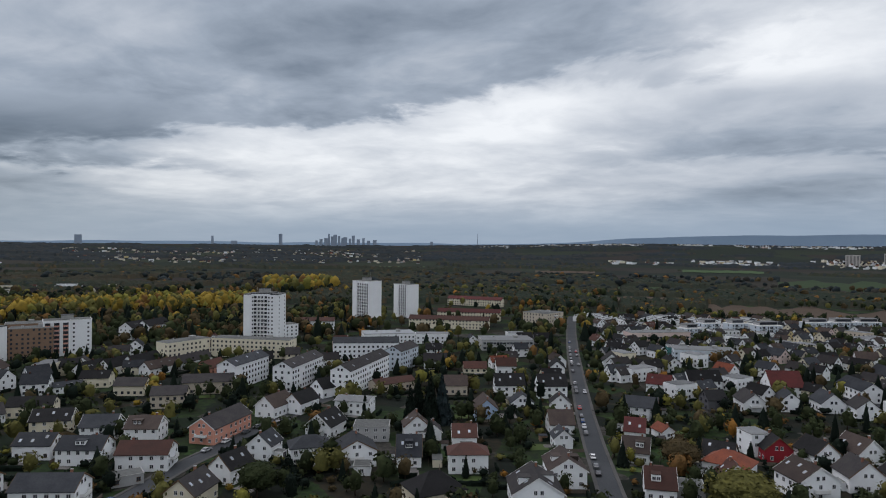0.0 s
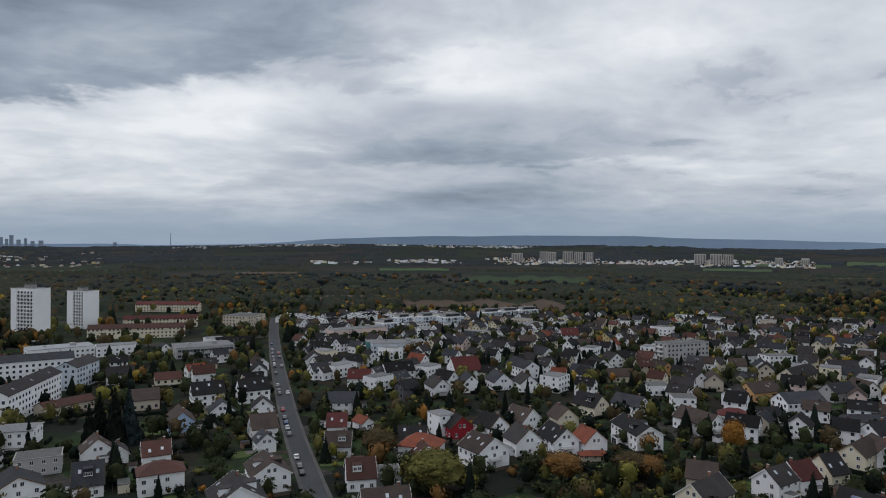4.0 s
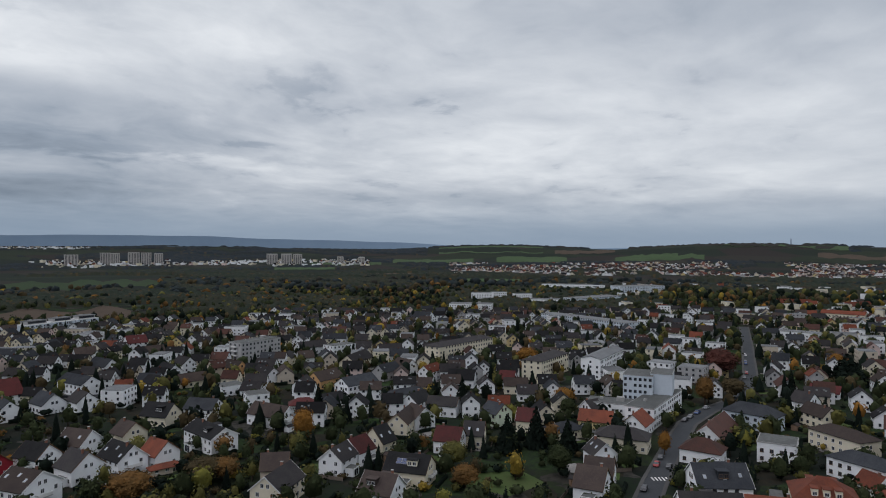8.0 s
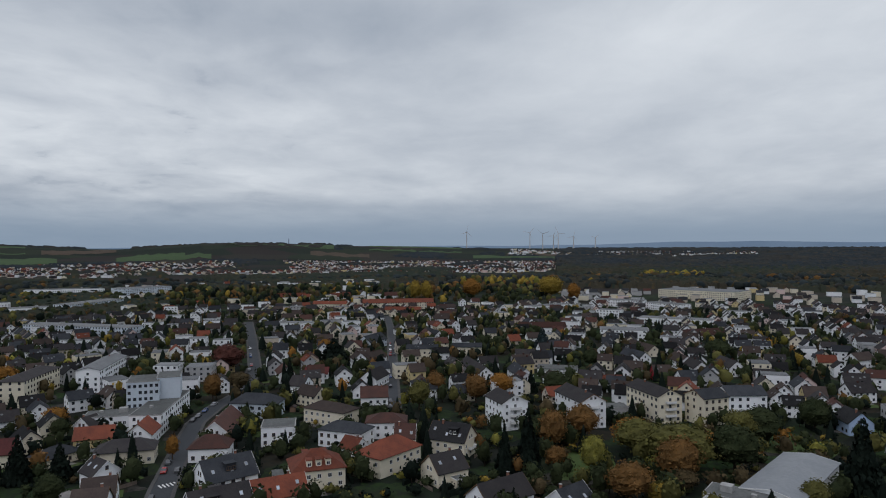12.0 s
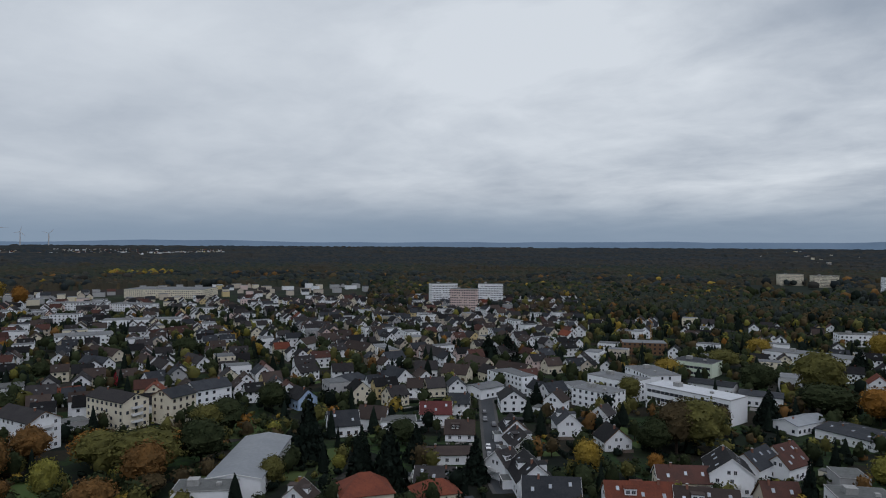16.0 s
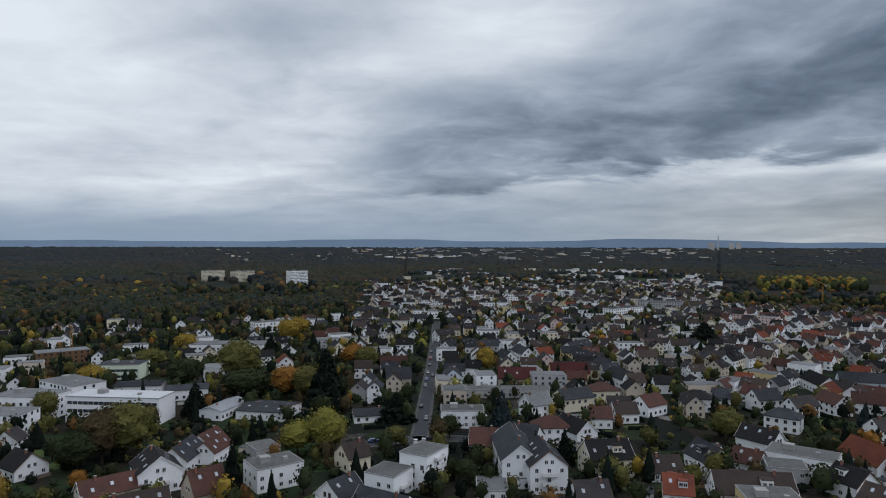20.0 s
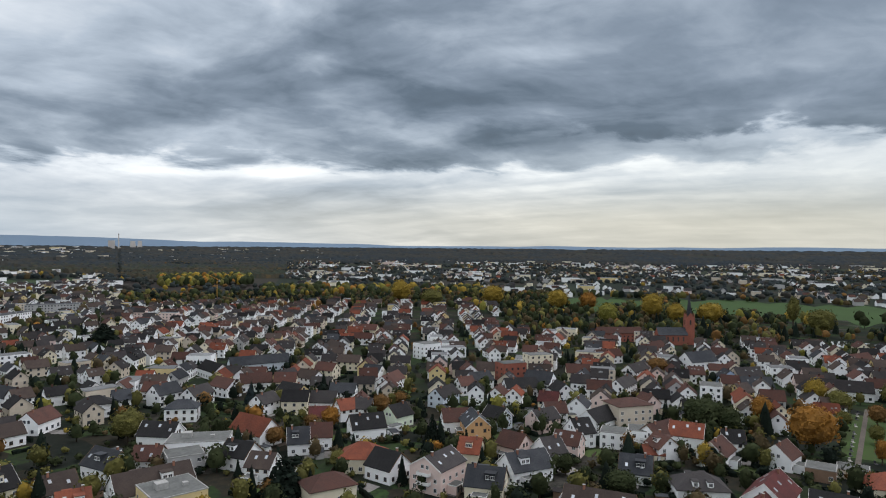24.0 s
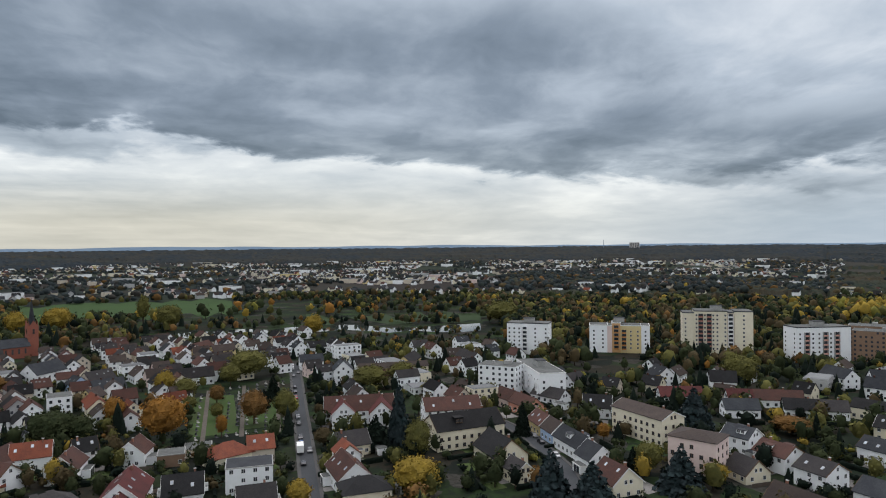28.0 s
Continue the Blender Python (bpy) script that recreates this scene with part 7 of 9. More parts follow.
house(-169.0, 194.9, 11, 10.4, 9.5, 9.0, 6.0, "white", "slate", "gable")
house(-150.7, 190.7, 3, 11.5, 10.4, 8.5, 5.5, "white", "rust", "gable")
house(-133.5, 187.4, -1, 10.6, 10.4, 8.5, 5.5, "white", "dark", "gable")
house(-122.3, 162.9, 1, 15.0, 9.5, 7.0, 3.0, "white", "brown", "gable")
house(-148.3, 173.2, -7, 9.5, 9.5, 7.0, 3.0, "cream", "dark", "gable")
house(-262.2, 176.6, 16, 17.3, 8.5, 7.0, 3.4, "white", "dark", "gable", near=False)
road([(-248.7, 137.1), (-219.9, 137.6), (-181.1, 127.4), (-151.1, 113.8)], width=5)
tree(-197.0, 200.7, 17.0, 15.7, "spruce")
tree(-149.2, 146.6, 13.6, 14.4, "spruce")
tree(-155.6, 104.6, 16.7, 14.5, "spruce")
tree(-150.4, 115.2, 13.5, 13.8, "spruce")
tree(-200.9, 158.9, 6.9, 5.3, "orange")
tree(-164.8, 148.2, 10.9, 9.5, "olive")
tree(-149.7, 161.6, 6.5, 8.3, "yellow")
tree(-220.9, 135.6, 13.3, 6.7, "dark")
tree(-207.3, 146.0, 7.5, 8.7, "green")
tree(-174.5, 227.8, 7.6, 14.8, "rust")
tree(-239.9, 275.9, 18.6, 18.8, "olive")
tree(-284.3, 190.0, 11.6, 7.0, "dark")
tree(-167.0, 143.7, 9.1, 5.7, "dark")

high_rise(-131.3, 475.3, -4.7, 18.0, [(25.5 * 0.22, 37.0 - 0.6, 0, "white", ".", "w"), (25.5 * 0.56, 37.0, 0.4, "white", "wbbbbw", "w"), (25.5 * 0.22, 37.0 - 0.6, 0, "white", "w.", "w")], "white and grey tower of flats with stacked balconies", True, True, "w.w")
high_rise(-74.3, 596.3, -42.5, 15.0, [(22.7 * 0.30, 40.0, 0, "white", ".", "w"), (22.7 * 0.70, 40.0, 0.3, "white", "bbbbb", "w")], "tall white tower of flats with rows of dark balconies", False, True, "bbb")
high_rise(-42.9, 665.8, -49.2, 15.0, [(21.7 * 0.40, 33.0, 0, "white", ".", "w"), (21.7 * 0.60, 33.0, 0.3, "white", "bbbb", "w")], "white tower of flats with rows of dark balconies", False, False, "bbb")
house(40.3, 803.0, -23, 69.5, 10.4, 11.0, 8.0, "cream", "red", "gable", near=False, name="apartment_block", category="apartment block")
house(26.5, 649.2, -10, 61.9, 10.4, 11.0, 8.0, "cream", "red", "gable", near=False, name="apartment_block", category="apartment block")
house(6.2, 583.0, -10, 71.0, 10.4, 11.0, 8.0, "cream", "rust", "gable", near=False, name="apartment_block", category="apartment block")
house(-108.6, 568.1, 5, 30.8, 10.4, 10.0, 7.5, "white", "rust", "gable", near=False, name="apartment_block", category="apartment block")
house(-41.2, 500.7, 13, 38.3, 20.0, 7.0, 7.0, "white", "metal", "flat", near=False, name="workshop_hall", category="workshop hall")
outer_house(-7.4, 497.1, 4, 25.3, 14.0, 7.0, 7.0, "white", "light", "flat")
house(91.2, 595.0, -43, 25.6, 26.0, 14.0, 14.0, "beige", "gravel", "flat", near=False, extra="b", name="apartment_block", category="apartment block")
house(-119.0, 507.0, 44, 11.3, 12.0, 12.0, 12.0, "white", "gravel", "flat", near=False, name="apartment_block", category="apartment block")

outer_house(181.2, 586.2, 4, 24.6, 12.0, 6.0, 6.0, "white", "light", "flat")
outer_house(206.4, 561.2, 5, 33.7, 12.0, 6.0, 6.0, "white", "light", "flat")
outer_house(231.1, 541.5, 4, 22.5, 12.0, 6.0, 6.0, "white", "light", "flat")

house(623.1, 182.1, 63, 110.4, 18.0, 8.0, 8.0, "pale", "light", "flat", near=False, name="workshop_hall", category="workshop hall")
house(1096.5, 237.1, -46, 79.3, 34.0, 14.0, 14.0, "pale", "light", "flat", near=False, name="warehouse", category="warehouse")
house(1155.2, 362.6, -80, 111.4, 24.0, 10.0, 10.0, "white", "light", "flat", near=False, name="warehouse", category="warehouse")
outer_house(831.9, 392.8, -69, 28.1, 14.0, 13.0, 13.0, "white", "gravel", "flat")
outer_house(868.7, 383.4, -46, 20.1, 14.0, 12.0, 12.0, "white", "gravel", "flat")
house(727.3, 357.7, -73, 51.5, 20.0, 7.0, 7.0, "white", "light", "flat", near=False, name="workshop_hall", category="workshop hall")
outer_house(880.3, 351.7, -46, 23.7, 16.0, 10.0, 10.0, "white", "light", "flat")
house(839.9, 302.7, -72, 38.9, 20.0, 7.0, 7.0, "white", "light", "flat", near=False, name="workshop_hall", category="workshop hall")
house(897.3, 254.2, -24, 90.2, 26.0, 8.0, 8.0, "pale", "light", "flat", near=False, name="workshop_hall", category="workshop hall")
outer_house(577.9, 340.4, 87, 23.9, 11.4, 10.0, 5.2, "white", "slate", "gable")

house(833.1, -561.7, 33, 107.8, 60.0, 12.0, 12.0, "cream", "light", "flat", near=False, name="warehouse", category="warehouse")
house(751.9, -389.7, 49, 60.6, 22.0, 8.0, 8.0, "white", "light", "flat", near=False, name="warehouse", category="warehouse")
house(690.8, -417.9, 22, 47.9, 22.0, 8.0, 8.0, "white", "light", "flat", near=False, name="workshop_hall", category="workshop hall")
house(706.7, -319.7, 55, 21.8, 16.0, 7.0, 7.0, "white", "light", "flat", near=False, name="workshop_hall", category="workshop hall")
house(716.3, -280.8, -67, 58.8, 16.0, 7.0, 7.0, "white", "light", "flat", near=False, name="workshop_hall", category="workshop hall")
house(787.2, -117.1, 86, 84.6, 13.3, 12.0, 8.0, "cream", "orange", "gable", near=False, name="apartment_block", category="apartment block")
outer_house(724.7, -113.4, 75, 40.0, 11.4, 8.0, 5.0, "cream", "orange", "gable")
outer_house(799.9, -37.3, 75, 40.0, 11.4, 10.0, 7.0, "cream", "orange", "gable")
outer_house(954.6, 10.3, -74, 40.0, 11.4, 10.0, 5.2, "white", "orange", "gable")
outer_house(957.6, -58.2, -46, 40.0, 11.4, 9.0, 4.2, "white", "orange", "gable")
outer_house(953.9, -130.2, -78, 40.0, 11.4, 9.0, 4.2, "white", "rust", "gable")
house(608.5, 5.5, 75, 36.6, 14.0, 7.0, 7.0, "white", "light", "flat", near=False, name="workshop_hall", category="workshop hall")
outer_house(606.9, -303.5, 44, 23.0, 14.0, 11.0, 11.0, "white", "light", "flat")
house(552.2, -343.0, 49, 64.5, 18.0, 7.0, 7.0, "white", "light", "flat", near=False, name="workshop_hall", category="workshop hall")
outer_house(604.7, -446.8, 75, 22.9, 14.0, 6.0, 6.0, "white", "light", "flat")
outer_house(601.6, -131.0, 75, 13.2, 10.4, 12.0, 7.6, "white", "brown", "gable")
tree(875.1, -153.6, 30.5, 16.8, "yellow")
tree(871.1, -168.3, 29.7, 16.7, "yellow")
tree(871.5, -346.3, 34.2, 36.2, "yellow")
tree(819.2, -357.5, 26.3, 18.4, "orange")
tree(901.2, -239.3, 30.4, 28.8, "orange")

house(460.0, -691.0, 50, 33.0, 16.0, 26.5, 26.5, "white", "gravel", "flat", near=False, extra="t", name="apartment_tower", category="apartment tower")
house(396.0, -638.0, 27, 31.0, 15.0, 25.0, 25.0, "rose", "gravel", "flat", near=False, extra="t", name="apartment_tower", category="apartment tower")
house(409.0, -722.0, 28, 31.0, 16.0, 26.5, 26.5, "white", "gravel", "flat", near=False, extra="t", name="apartment_tower", category="apartment tower")
house(151.0, -1460.3, 30, 44.0, 18.0, 22.0, 22.0, "cream", "gravel", "flat", near=False, extra="t", name="apartment_tower", category="apartment tower")
house(90.0, -1429.1, 30, 45.0, 18.0, 22.0, 22.0, "cream", "gravel", "flat", near=False, extra="t", name="apartment_tower", category="apartment tower")
house(-18.0, -1227.8, 29, 34.0, 18.0, 29.0, 29.0, "white", "gravel", "flat", near=False, extra="t", name="apartment_tower", category="apartment tower")
house(15.6, -587.8, 25, 28.1, 12.0, 9.0, 9.0, "white", "gravel", "flat", near=False, name="apartment_block", category="apartment block")
outer_house(370.7, -742.2, 26, 17.6, 12.0, 7.0, 7.0, "white", "light", "flat")
outer_house(339.5, -729.4, 26, 20.5, 12.0, 7.0, 7.0, "white", "light", "flat")
tree(-9.0, -545.3, 17.2, 19.6, "yellow")

house(-421.9, -685.6, -38, 49.3, 16.0, 11.0, 11.0, "grey", "slate", "flat", near=False, name="apartment_block", category="apartment block")
house(-339.8, -621.7, 24, 48.7, 14.0, 11.0, 11.0, "white", "slate", "flat", near=False, name="apartment_block", category="apartment block")

outer_house(-533.5, -121.5, -60, 35.3, 12.3, 11.0, 7.0, "brick", "rust", "gable")

road([(122.8, 423.0), (142.0, 395.4), (163.5, 374.5), (182.4, 343.3), (206.3, 308.3)], width=5.5)

house(-259.7, 416.8, 27, 23.9, 14.0, 19.0, 19.0, "brown", "gravel", "flat", near=False, name="apartment_block", category="apartment block")

tree(-9.6, 271.7, 20.3, 7.0, "dark")
tree(-4.5, 267.4, 22.7, 7.8, "dark")
tree(0.2, 271.3, 20.9, 8.4, "spruce")
tree(-12.7, 267.6, 17.2, 6.0, "dark")
tree(-47.5, 204.7, 8.4, 7.9, "dark")
tree(83.3, 179.6, 13.4, 18.7, "olive")
tree(146.3, 165.4, 8.4, 13.3, "brown")
tree(150.3, 162.3, 7.8, 11.4, "rust")

tree(55.4, -248.9, 19.8, 23.0, "olive")
tree(24.1, -363.3, 25.5, 25.0, "olive")
tree(51.5, -361.5, 17.0, 18.8, "green")
tree(205.9, -144.6, 8.1, 15.1, "orange")
tree(178.2, -112.4, 7.5, 10.8, "brown")
tree(194.2, -118.3, 6.7, 11.7, "lime")
tree(210.4, -116.5, 13.8, 18.6, "olive")

tree(-717.8, -438.0, 33.4, 26.0, "yellow")
tree(-695.9, -381.1, 24.3, 29.9, "olive")
tree(-748.3, -323.4, 28.7, 28.0, "yellow")
tree(-738.4, -237.9, 26.9, 25.3, "yellow")
tree(-752.9, -206.2, 24.1, 20.1, "orange")
tree(-694.5, -123.7, 30.0, 23.0, "yellow")
tree(-673.5, -97.8, 22.1, 17.5, "yellow")
tree(-685.5, -67.5, 23.0, 26.0, "yellow")
tree(-711.0, 3.3, 30.5, 12.2, "olive")
tree(-647.8, 24.1, 24.4, 24.5, "olive")
tree(-539.7, 130.9, 19.7, 16.2, "yellow")
tree(-546.8, 313.6, 22.0, 32.4, "olive")
tree(-626.7, -152.5, 23.3, 19.9, "lime")

# modern flats and terraces at the edge of the fields
def modern_flats(x, y, turn, L, D=12.0, H=8.8):
    """Three full storeys with deep balconies, and a set-back top floor under a flat roof."""
    root = tagged(new("apartment_block"), "pale grey modern flats with balconies and a set-back top floor", "apartment block", "modern flats by the fields")
    root.matrix_basis = pose(x, y, 0, 0, 0, turn)
    b = Build()
    b.box(0, 0, -0.3, L, D, H + 0.3)
    part("wall", b.mesh("wall", (wall_mat("pale"),)), root)
    b = Build()
    b.box(0, 0, H, L + 0.2, D + 0.2, 0.4)
    part("parapet", b.mesh("parapet", (frame_white,)), root)
    b = Build()
    b.box(0, 0.8, H + 0.4, L - 4.0, D - 4.0, 2.7)
    top = part("top_floor", b.mesh("top_floor", (wall_mat("grey"),)), root)
    b = Build()
    b.box(0, 0.6, H + 3.1, L - 2.8, D - 2.6, 0.3, 0)
    b.box(-L * 0.15, 1.0, H + 3.4, 2.4, 2.0, 0.8, 1)
    part("roof", b.mesh("roof", (roof_mat("light"), concrete)), root)
    b = Build()
    b.box(0, 0.8 - (D - 4.0) / 2, H + 0.9, L - 5.5, 0.1, 1.9, 0)
    part("window_band", b.mesh("window_band", (glass,)), top)
    n = max(2, int(L / 7))
    b = Build()
    for k in range(3):
        for i in range(n):
            u = ((i + 0.5) / n - 0.5) * L
            b.box(u - 2.3, -D / 2, 0.9 + k * 2.9, 1.2, 0.12, 1.5)
            b.box(u - 2.3, D / 2, 0.9 + k * 2.9, 1.4, 0.12, 1.5)
        for q in (-1, 1):
            b.box(q * L / 2, -1.5, 0.9 + k * 2.9, 0.12, 1.3, 1.5)
    tagged(part("glazing", b.mesh("glazing", (glass,)), root), kind="stuff")

    def deck():
        c = Build()
        c.box(0, 0.05, 0.2, 2.8, 0.1, 2.3, 1)
        c.box(0, -0.7, 0.0, 3.2, 1.5, 0.2, 0)
        c.box(0, -1.4, 0.2, 3.2, 0.06, 0.95, 2)
        return c.mesh("balcony", (frame_white, glass, surface("balcony_glass", (0.16, 0.18, 0.20), (0.22, 0.24, 0.26), 0.25, 1.0, 0.3, 0.6, spec=0.5)))
    for k in range(3):
        for i in range(n):
            part("balcony", shared("flat_balcony", deck), root, pose(((i + 0.5) / n - 0.5) * L + 0.8, -D / 2, 0.1 + k * 2.9))
    TOWN.append((x, y, L * 0.5 + 1))


def terrace_house(x, y, turn, W=6.2, D=10.5):
    """One of a row: a steep dark roof to the street between white party walls that stand above it."""
    root = tagged(new("terraced_house"), "narrow terraced house with a dark pitched roof and white party walls", "terraced house", "terraced houses by the fields")
    root.matrix_basis = pose(x, y, 0, 0, 0, turn)
    b = Build()
    b.solid([(-W / 2 + 0.2, -D / 2, -0.3), (W / 2 - 0.2, -D / 2, -0.3), (W / 2 - 0.2, D / 2, -0.3), (-W / 2 + 0.2, D / 2, -0.3)],
            [(-W / 2 + 0.2, -D / 2, 4.6), (W / 2 - 0.2, -D / 2, 4.6), (W / 2 - 0.2, D / 2, 8.2), (-W / 2 + 0.2, D / 2, 8.2)])
    part("wall", b.mesh("wall", (wall_mat("white"),)), root)
    b = Build()
    b.solid([(-W / 2 + 0.2, -D / 2 - 0.4, 4.5), (W / 2 - 0.2, -D / 2 - 0.4, 4.5), (W / 2 - 0.2, D / 2 + 0.3, 8.35), (-W / 2 + 0.2, D / 2 + 0.3, 8.35)],
            [(-W / 2 + 0.2, -D / 2 - 0.4, 4.75), (W / 2 - 0.2, -D / 2 - 0.4, 4.75), (W / 2 - 0.2, D / 2 + 0.3, 8.6), (-W / 2 + 0.2, D / 2 + 0.3, 8.6)])
    part("roof", b.mesh("roof", (roof_mat("slate"),)), root)
    b = Build()
    b.solid([(-W / 2 - 0.2, -D / 2 - 0.3, -0.3), (-W / 2 + 0.2, -D / 2 - 0.3, -0.3), (-W / 2 + 0.2, D / 2 + 0.3, -0.3), (-W / 2 - 0.2, D / 2 + 0.3, -0.3)],
            [(-W / 2 - 0.2, -D / 2 - 0.3, 5.6), (-W / 2 + 0.2, -D / 2 - 0.3, 5.6), (-W / 2 + 0.2, D / 2 + 0.3, 9.4), (-W / 2 - 0.2, D / 2 + 0.3, 9.4)])
    part("party_wall", b.mesh("party_wall", (wall_mat("white"),)), root)
    for k, w in ((1.0, 2.6), (3.1, 1.6)):
        b = Build()
        b.box(0, -D / 2 - 0.02, k, w, 0.1, 1.3)
        part("window", b.mesh("window", (glass,)), root)
    TOWN.append((x, y, 6.0))


for x, y, turn, L in ((272, 553, 12, 22), (328, 579, 8, 22), (353, 583, 4, 20), (377, 585, 0, 20), (199, 530, 20, 15), (228, 566, 16, 16), (252, 566, 14, 16)):
    modern_flats(x, y, turn, L)
for x0, y0, dx, dy, turn, n in ((134, 646, 2.9, -6.0, 64, 8), (190, 618, 3.5, -5.0, 62, 6), (228, 612, 4.2, -4.5, 50, 5)):
    for k in range(n):
        terrace_house(x0 + dx * k, y0 + dy * k, turn + 180)
house(321.0, 316.0, -4, 33.0, 12.0, 14.0, 14.0, "grey", "gravel", "flat", near=False, extra="b", name="apartment_block", category="apartment block")
house(160.0, 446.0, -11, 15.0, 12.0, 6.5, 6.5, "teal", "light", "flat", near=False, extra="z", name="school_building", category="school building")

tree(220.8, 93.9, 14.0, 9.5, "dark")
tree(231.4, 86.9, 15.5, 8.5, "dark")
tree(196.6, 103.2, 9.5, 9.5, "olive")
tree(181.0, 91.0, 8.0, 8.5, "rust")
tree(229.6, 74.1, 13.0, 8.0, "dark")
tree(208.0, 70.0, 10.0, 8.5, "green")
tree(260.0, 109.5, 8.0, 7.0, "lime")
tree(280.2, 90.5, 9.0, 8.0, "green")
tree(275.6, 140.2, 14.0, 7.0, "dark")
lawn_area([(184.0, 97.0), (197.0, 93.0), (205.0, 82.0), (198.0, 71.0), (182.0, 77.0)])

# ---- landmarks ----
K = EYE / 62.0       # the plan's radii below are in units of the eye's height


def at(az, r):
    return -r * math.sin(radians(az)), r * math.cos(radians(az))


def church(az, r):
    x, y = at(az, r * K)
    root = tagged(new("church"), "red brick church with a slender slate spire", "church")
    root.matrix_basis = pose(x, y, 0, 0, 0, az + 20)
    brick = wall_mat("brick")
    slate = roof_mat("slate")
    b = Build()
    b.box(0, 0, -0.3, 6.4, 6.4, 20.8)
    for s in (-1, 1):
        b.poly([(-3.2, s * 3.2, 20.5), (3.2, s * 3.2, 20.5), (0, s * 3.2, 25.0)][::-s])
        b.poly([(s * 3.2, -3.2, 20.5), (s * 3.2, 3.2, 20.5), (s * 3.2, 0, 25.0)][::s])
    part("tower", b.mesh("tower", (brick,)), root)
    b = Build()
    n = 8
    ring = [(2.6 * math.cos(6.2832 * i / n), 2.6 * math.sin(6.2832 * i / n), 20.3) for i in range(n)]
    for i in range(n):
        b.poly([ring[i], ring[(i + 1) % n], (0, 0, 41)])
    part("spire", b.mesh("spire", (slate,)), root)
    for s in (-1, 1):
        for q in (-1, 1):
            b = Build()
            b.tube(s * 2.8, q * 2.8, 20.5, 0.5, 0.02, 4.5, 0, 6)
            part("pinnacle", b.mesh("pinnacle", (brick,)), root)
    for turn in (0, 90, 180, 270):
        part("belfry_window", window_mesh(1.3, 3.6, "b"), root, pose(0, 0, 0, 0, 0, turn) @ pose(0, -3.2, 15.5))
    nave = gable_walls(22, 11, 8, 13, "gable").mesh("nave", (brick,))
    part("nave", nave, root, pose(-14, 0, 0))
    part("roof", gable_roof(22, 11, 8, 13).mesh("roof", (slate,)), root, pose(-14, 0, 0))
    for s in (-1, 1):
        for i in range(5):
            part("window", window_mesh(1.2, 3.4, "b"), root, pose(-22 + i * 4, s * 5.5, 3, 0, 0, 0 if s < 0 else 180))
    TOWN.append((x, y, 22))


church(-262.75, 458)


def crane(az, r, h, reach, turn):
    x, y = at(az, r * K)
    root = tagged(new("tower_crane"), "yellow tower crane over a building site", "crane")
    root.matrix_basis = pose(x, y, 0, 0, 0, turn)
    steel = surface("crane_yellow", (0.45, 0.24, 0.06), (0.36, 0.18, 0.05), 0.6, 2.0, 0.3, 0.6)

    def lattice(b, p, q, w):
        p, q = Vector(p), Vector(q)
        d = (q - p).normalized()
        u = d.orthogonal().normalized() * w
        v = d.cross(u)
        n = max(3, int((q - p).length / (2.4 * w)))
        for k in range(4):
            o = (u, v, -u, -v)[k]
            o2 = (u, v, -u, -v)[(k + 1) % 4]
            beam(b, p + o, q + o, 0.09)
            for i in range(n):
                beam(b, p + o + (q - p) * (i / n), p + o2 + (q - p) * ((i + 1) / n), 0.06)
    b = Build()
    lattice(b, (0, 0, 0), (0, 0, h), 0.8)
    part("mast", b.mesh("mast", (steel,)), root)
    b = Build()
    lattice(b, (-8, 0, h), (reach, 0, h + reach * 0.35), 0.6)
    part("jib", b.mesh("jib", (steel,)), root)
    b = Build()
    b.box(-7, 0, h - 2, 2.4, 1.6, 2.4)
    part("counterweight", b.mesh("counterweight", (concrete,)), root)


def beam(b, p, q, w):
    d = (q - p).normalized()
    u = d.orthogonal().normalized() * w
    v = d.cross(u)
    b.solid([tuple(p + u), tuple(p + v), tuple(p - u), tuple(p - v)], [tuple(q + u), tuple(q + v), tuple(q - u), tuple(q - v)])


crane(-163.9, 425, 17, 16, 100)
crane(-223.3, 800, 26, 24, 20)


# ---- the town's further houses ----
def free(x, y, r, clear=0.0):
    if any((x - a) ** 2 + (y - c) ** 2 < (r + d + clear) ** 2 for a, c, d in NEARBY(x, y)):
        return False
    return not on_lane(x, y, r * 0.6 + 1.2)


GRID = {}


def index_town():
    GRID.clear()
    for a, c, d in TOWN:
        for i in range(int((a - d - 25) // 50), int((a + d + 25) // 50) + 1):
            for j in range(int((c - d - 25) // 50), int((c + d + 25) // 50) + 1):
                GRID.setdefault((i, j), []).append((a, c, d))


def NEARBY(x, y):
    return GRID.get((int(x // 50), int(y // 50)), ())


def on_lane(x, y, clear):
    for pts, w in LANES:
        for (x0, y0), (x1, y1) in zip(pts, pts[1:]):
            dx, dy = x1 - x0, y1 - y0
            k = max(0, min(1, ((x - x0) * dx + (y - y0) * dy) / (dx * dx + dy * dy + 1e-6)))
            if (x - x0 - k * dx) ** 2 + (y - y0 - k * dy) ** 2 < (w / 2 + clear) ** 2:
                return True
    return False


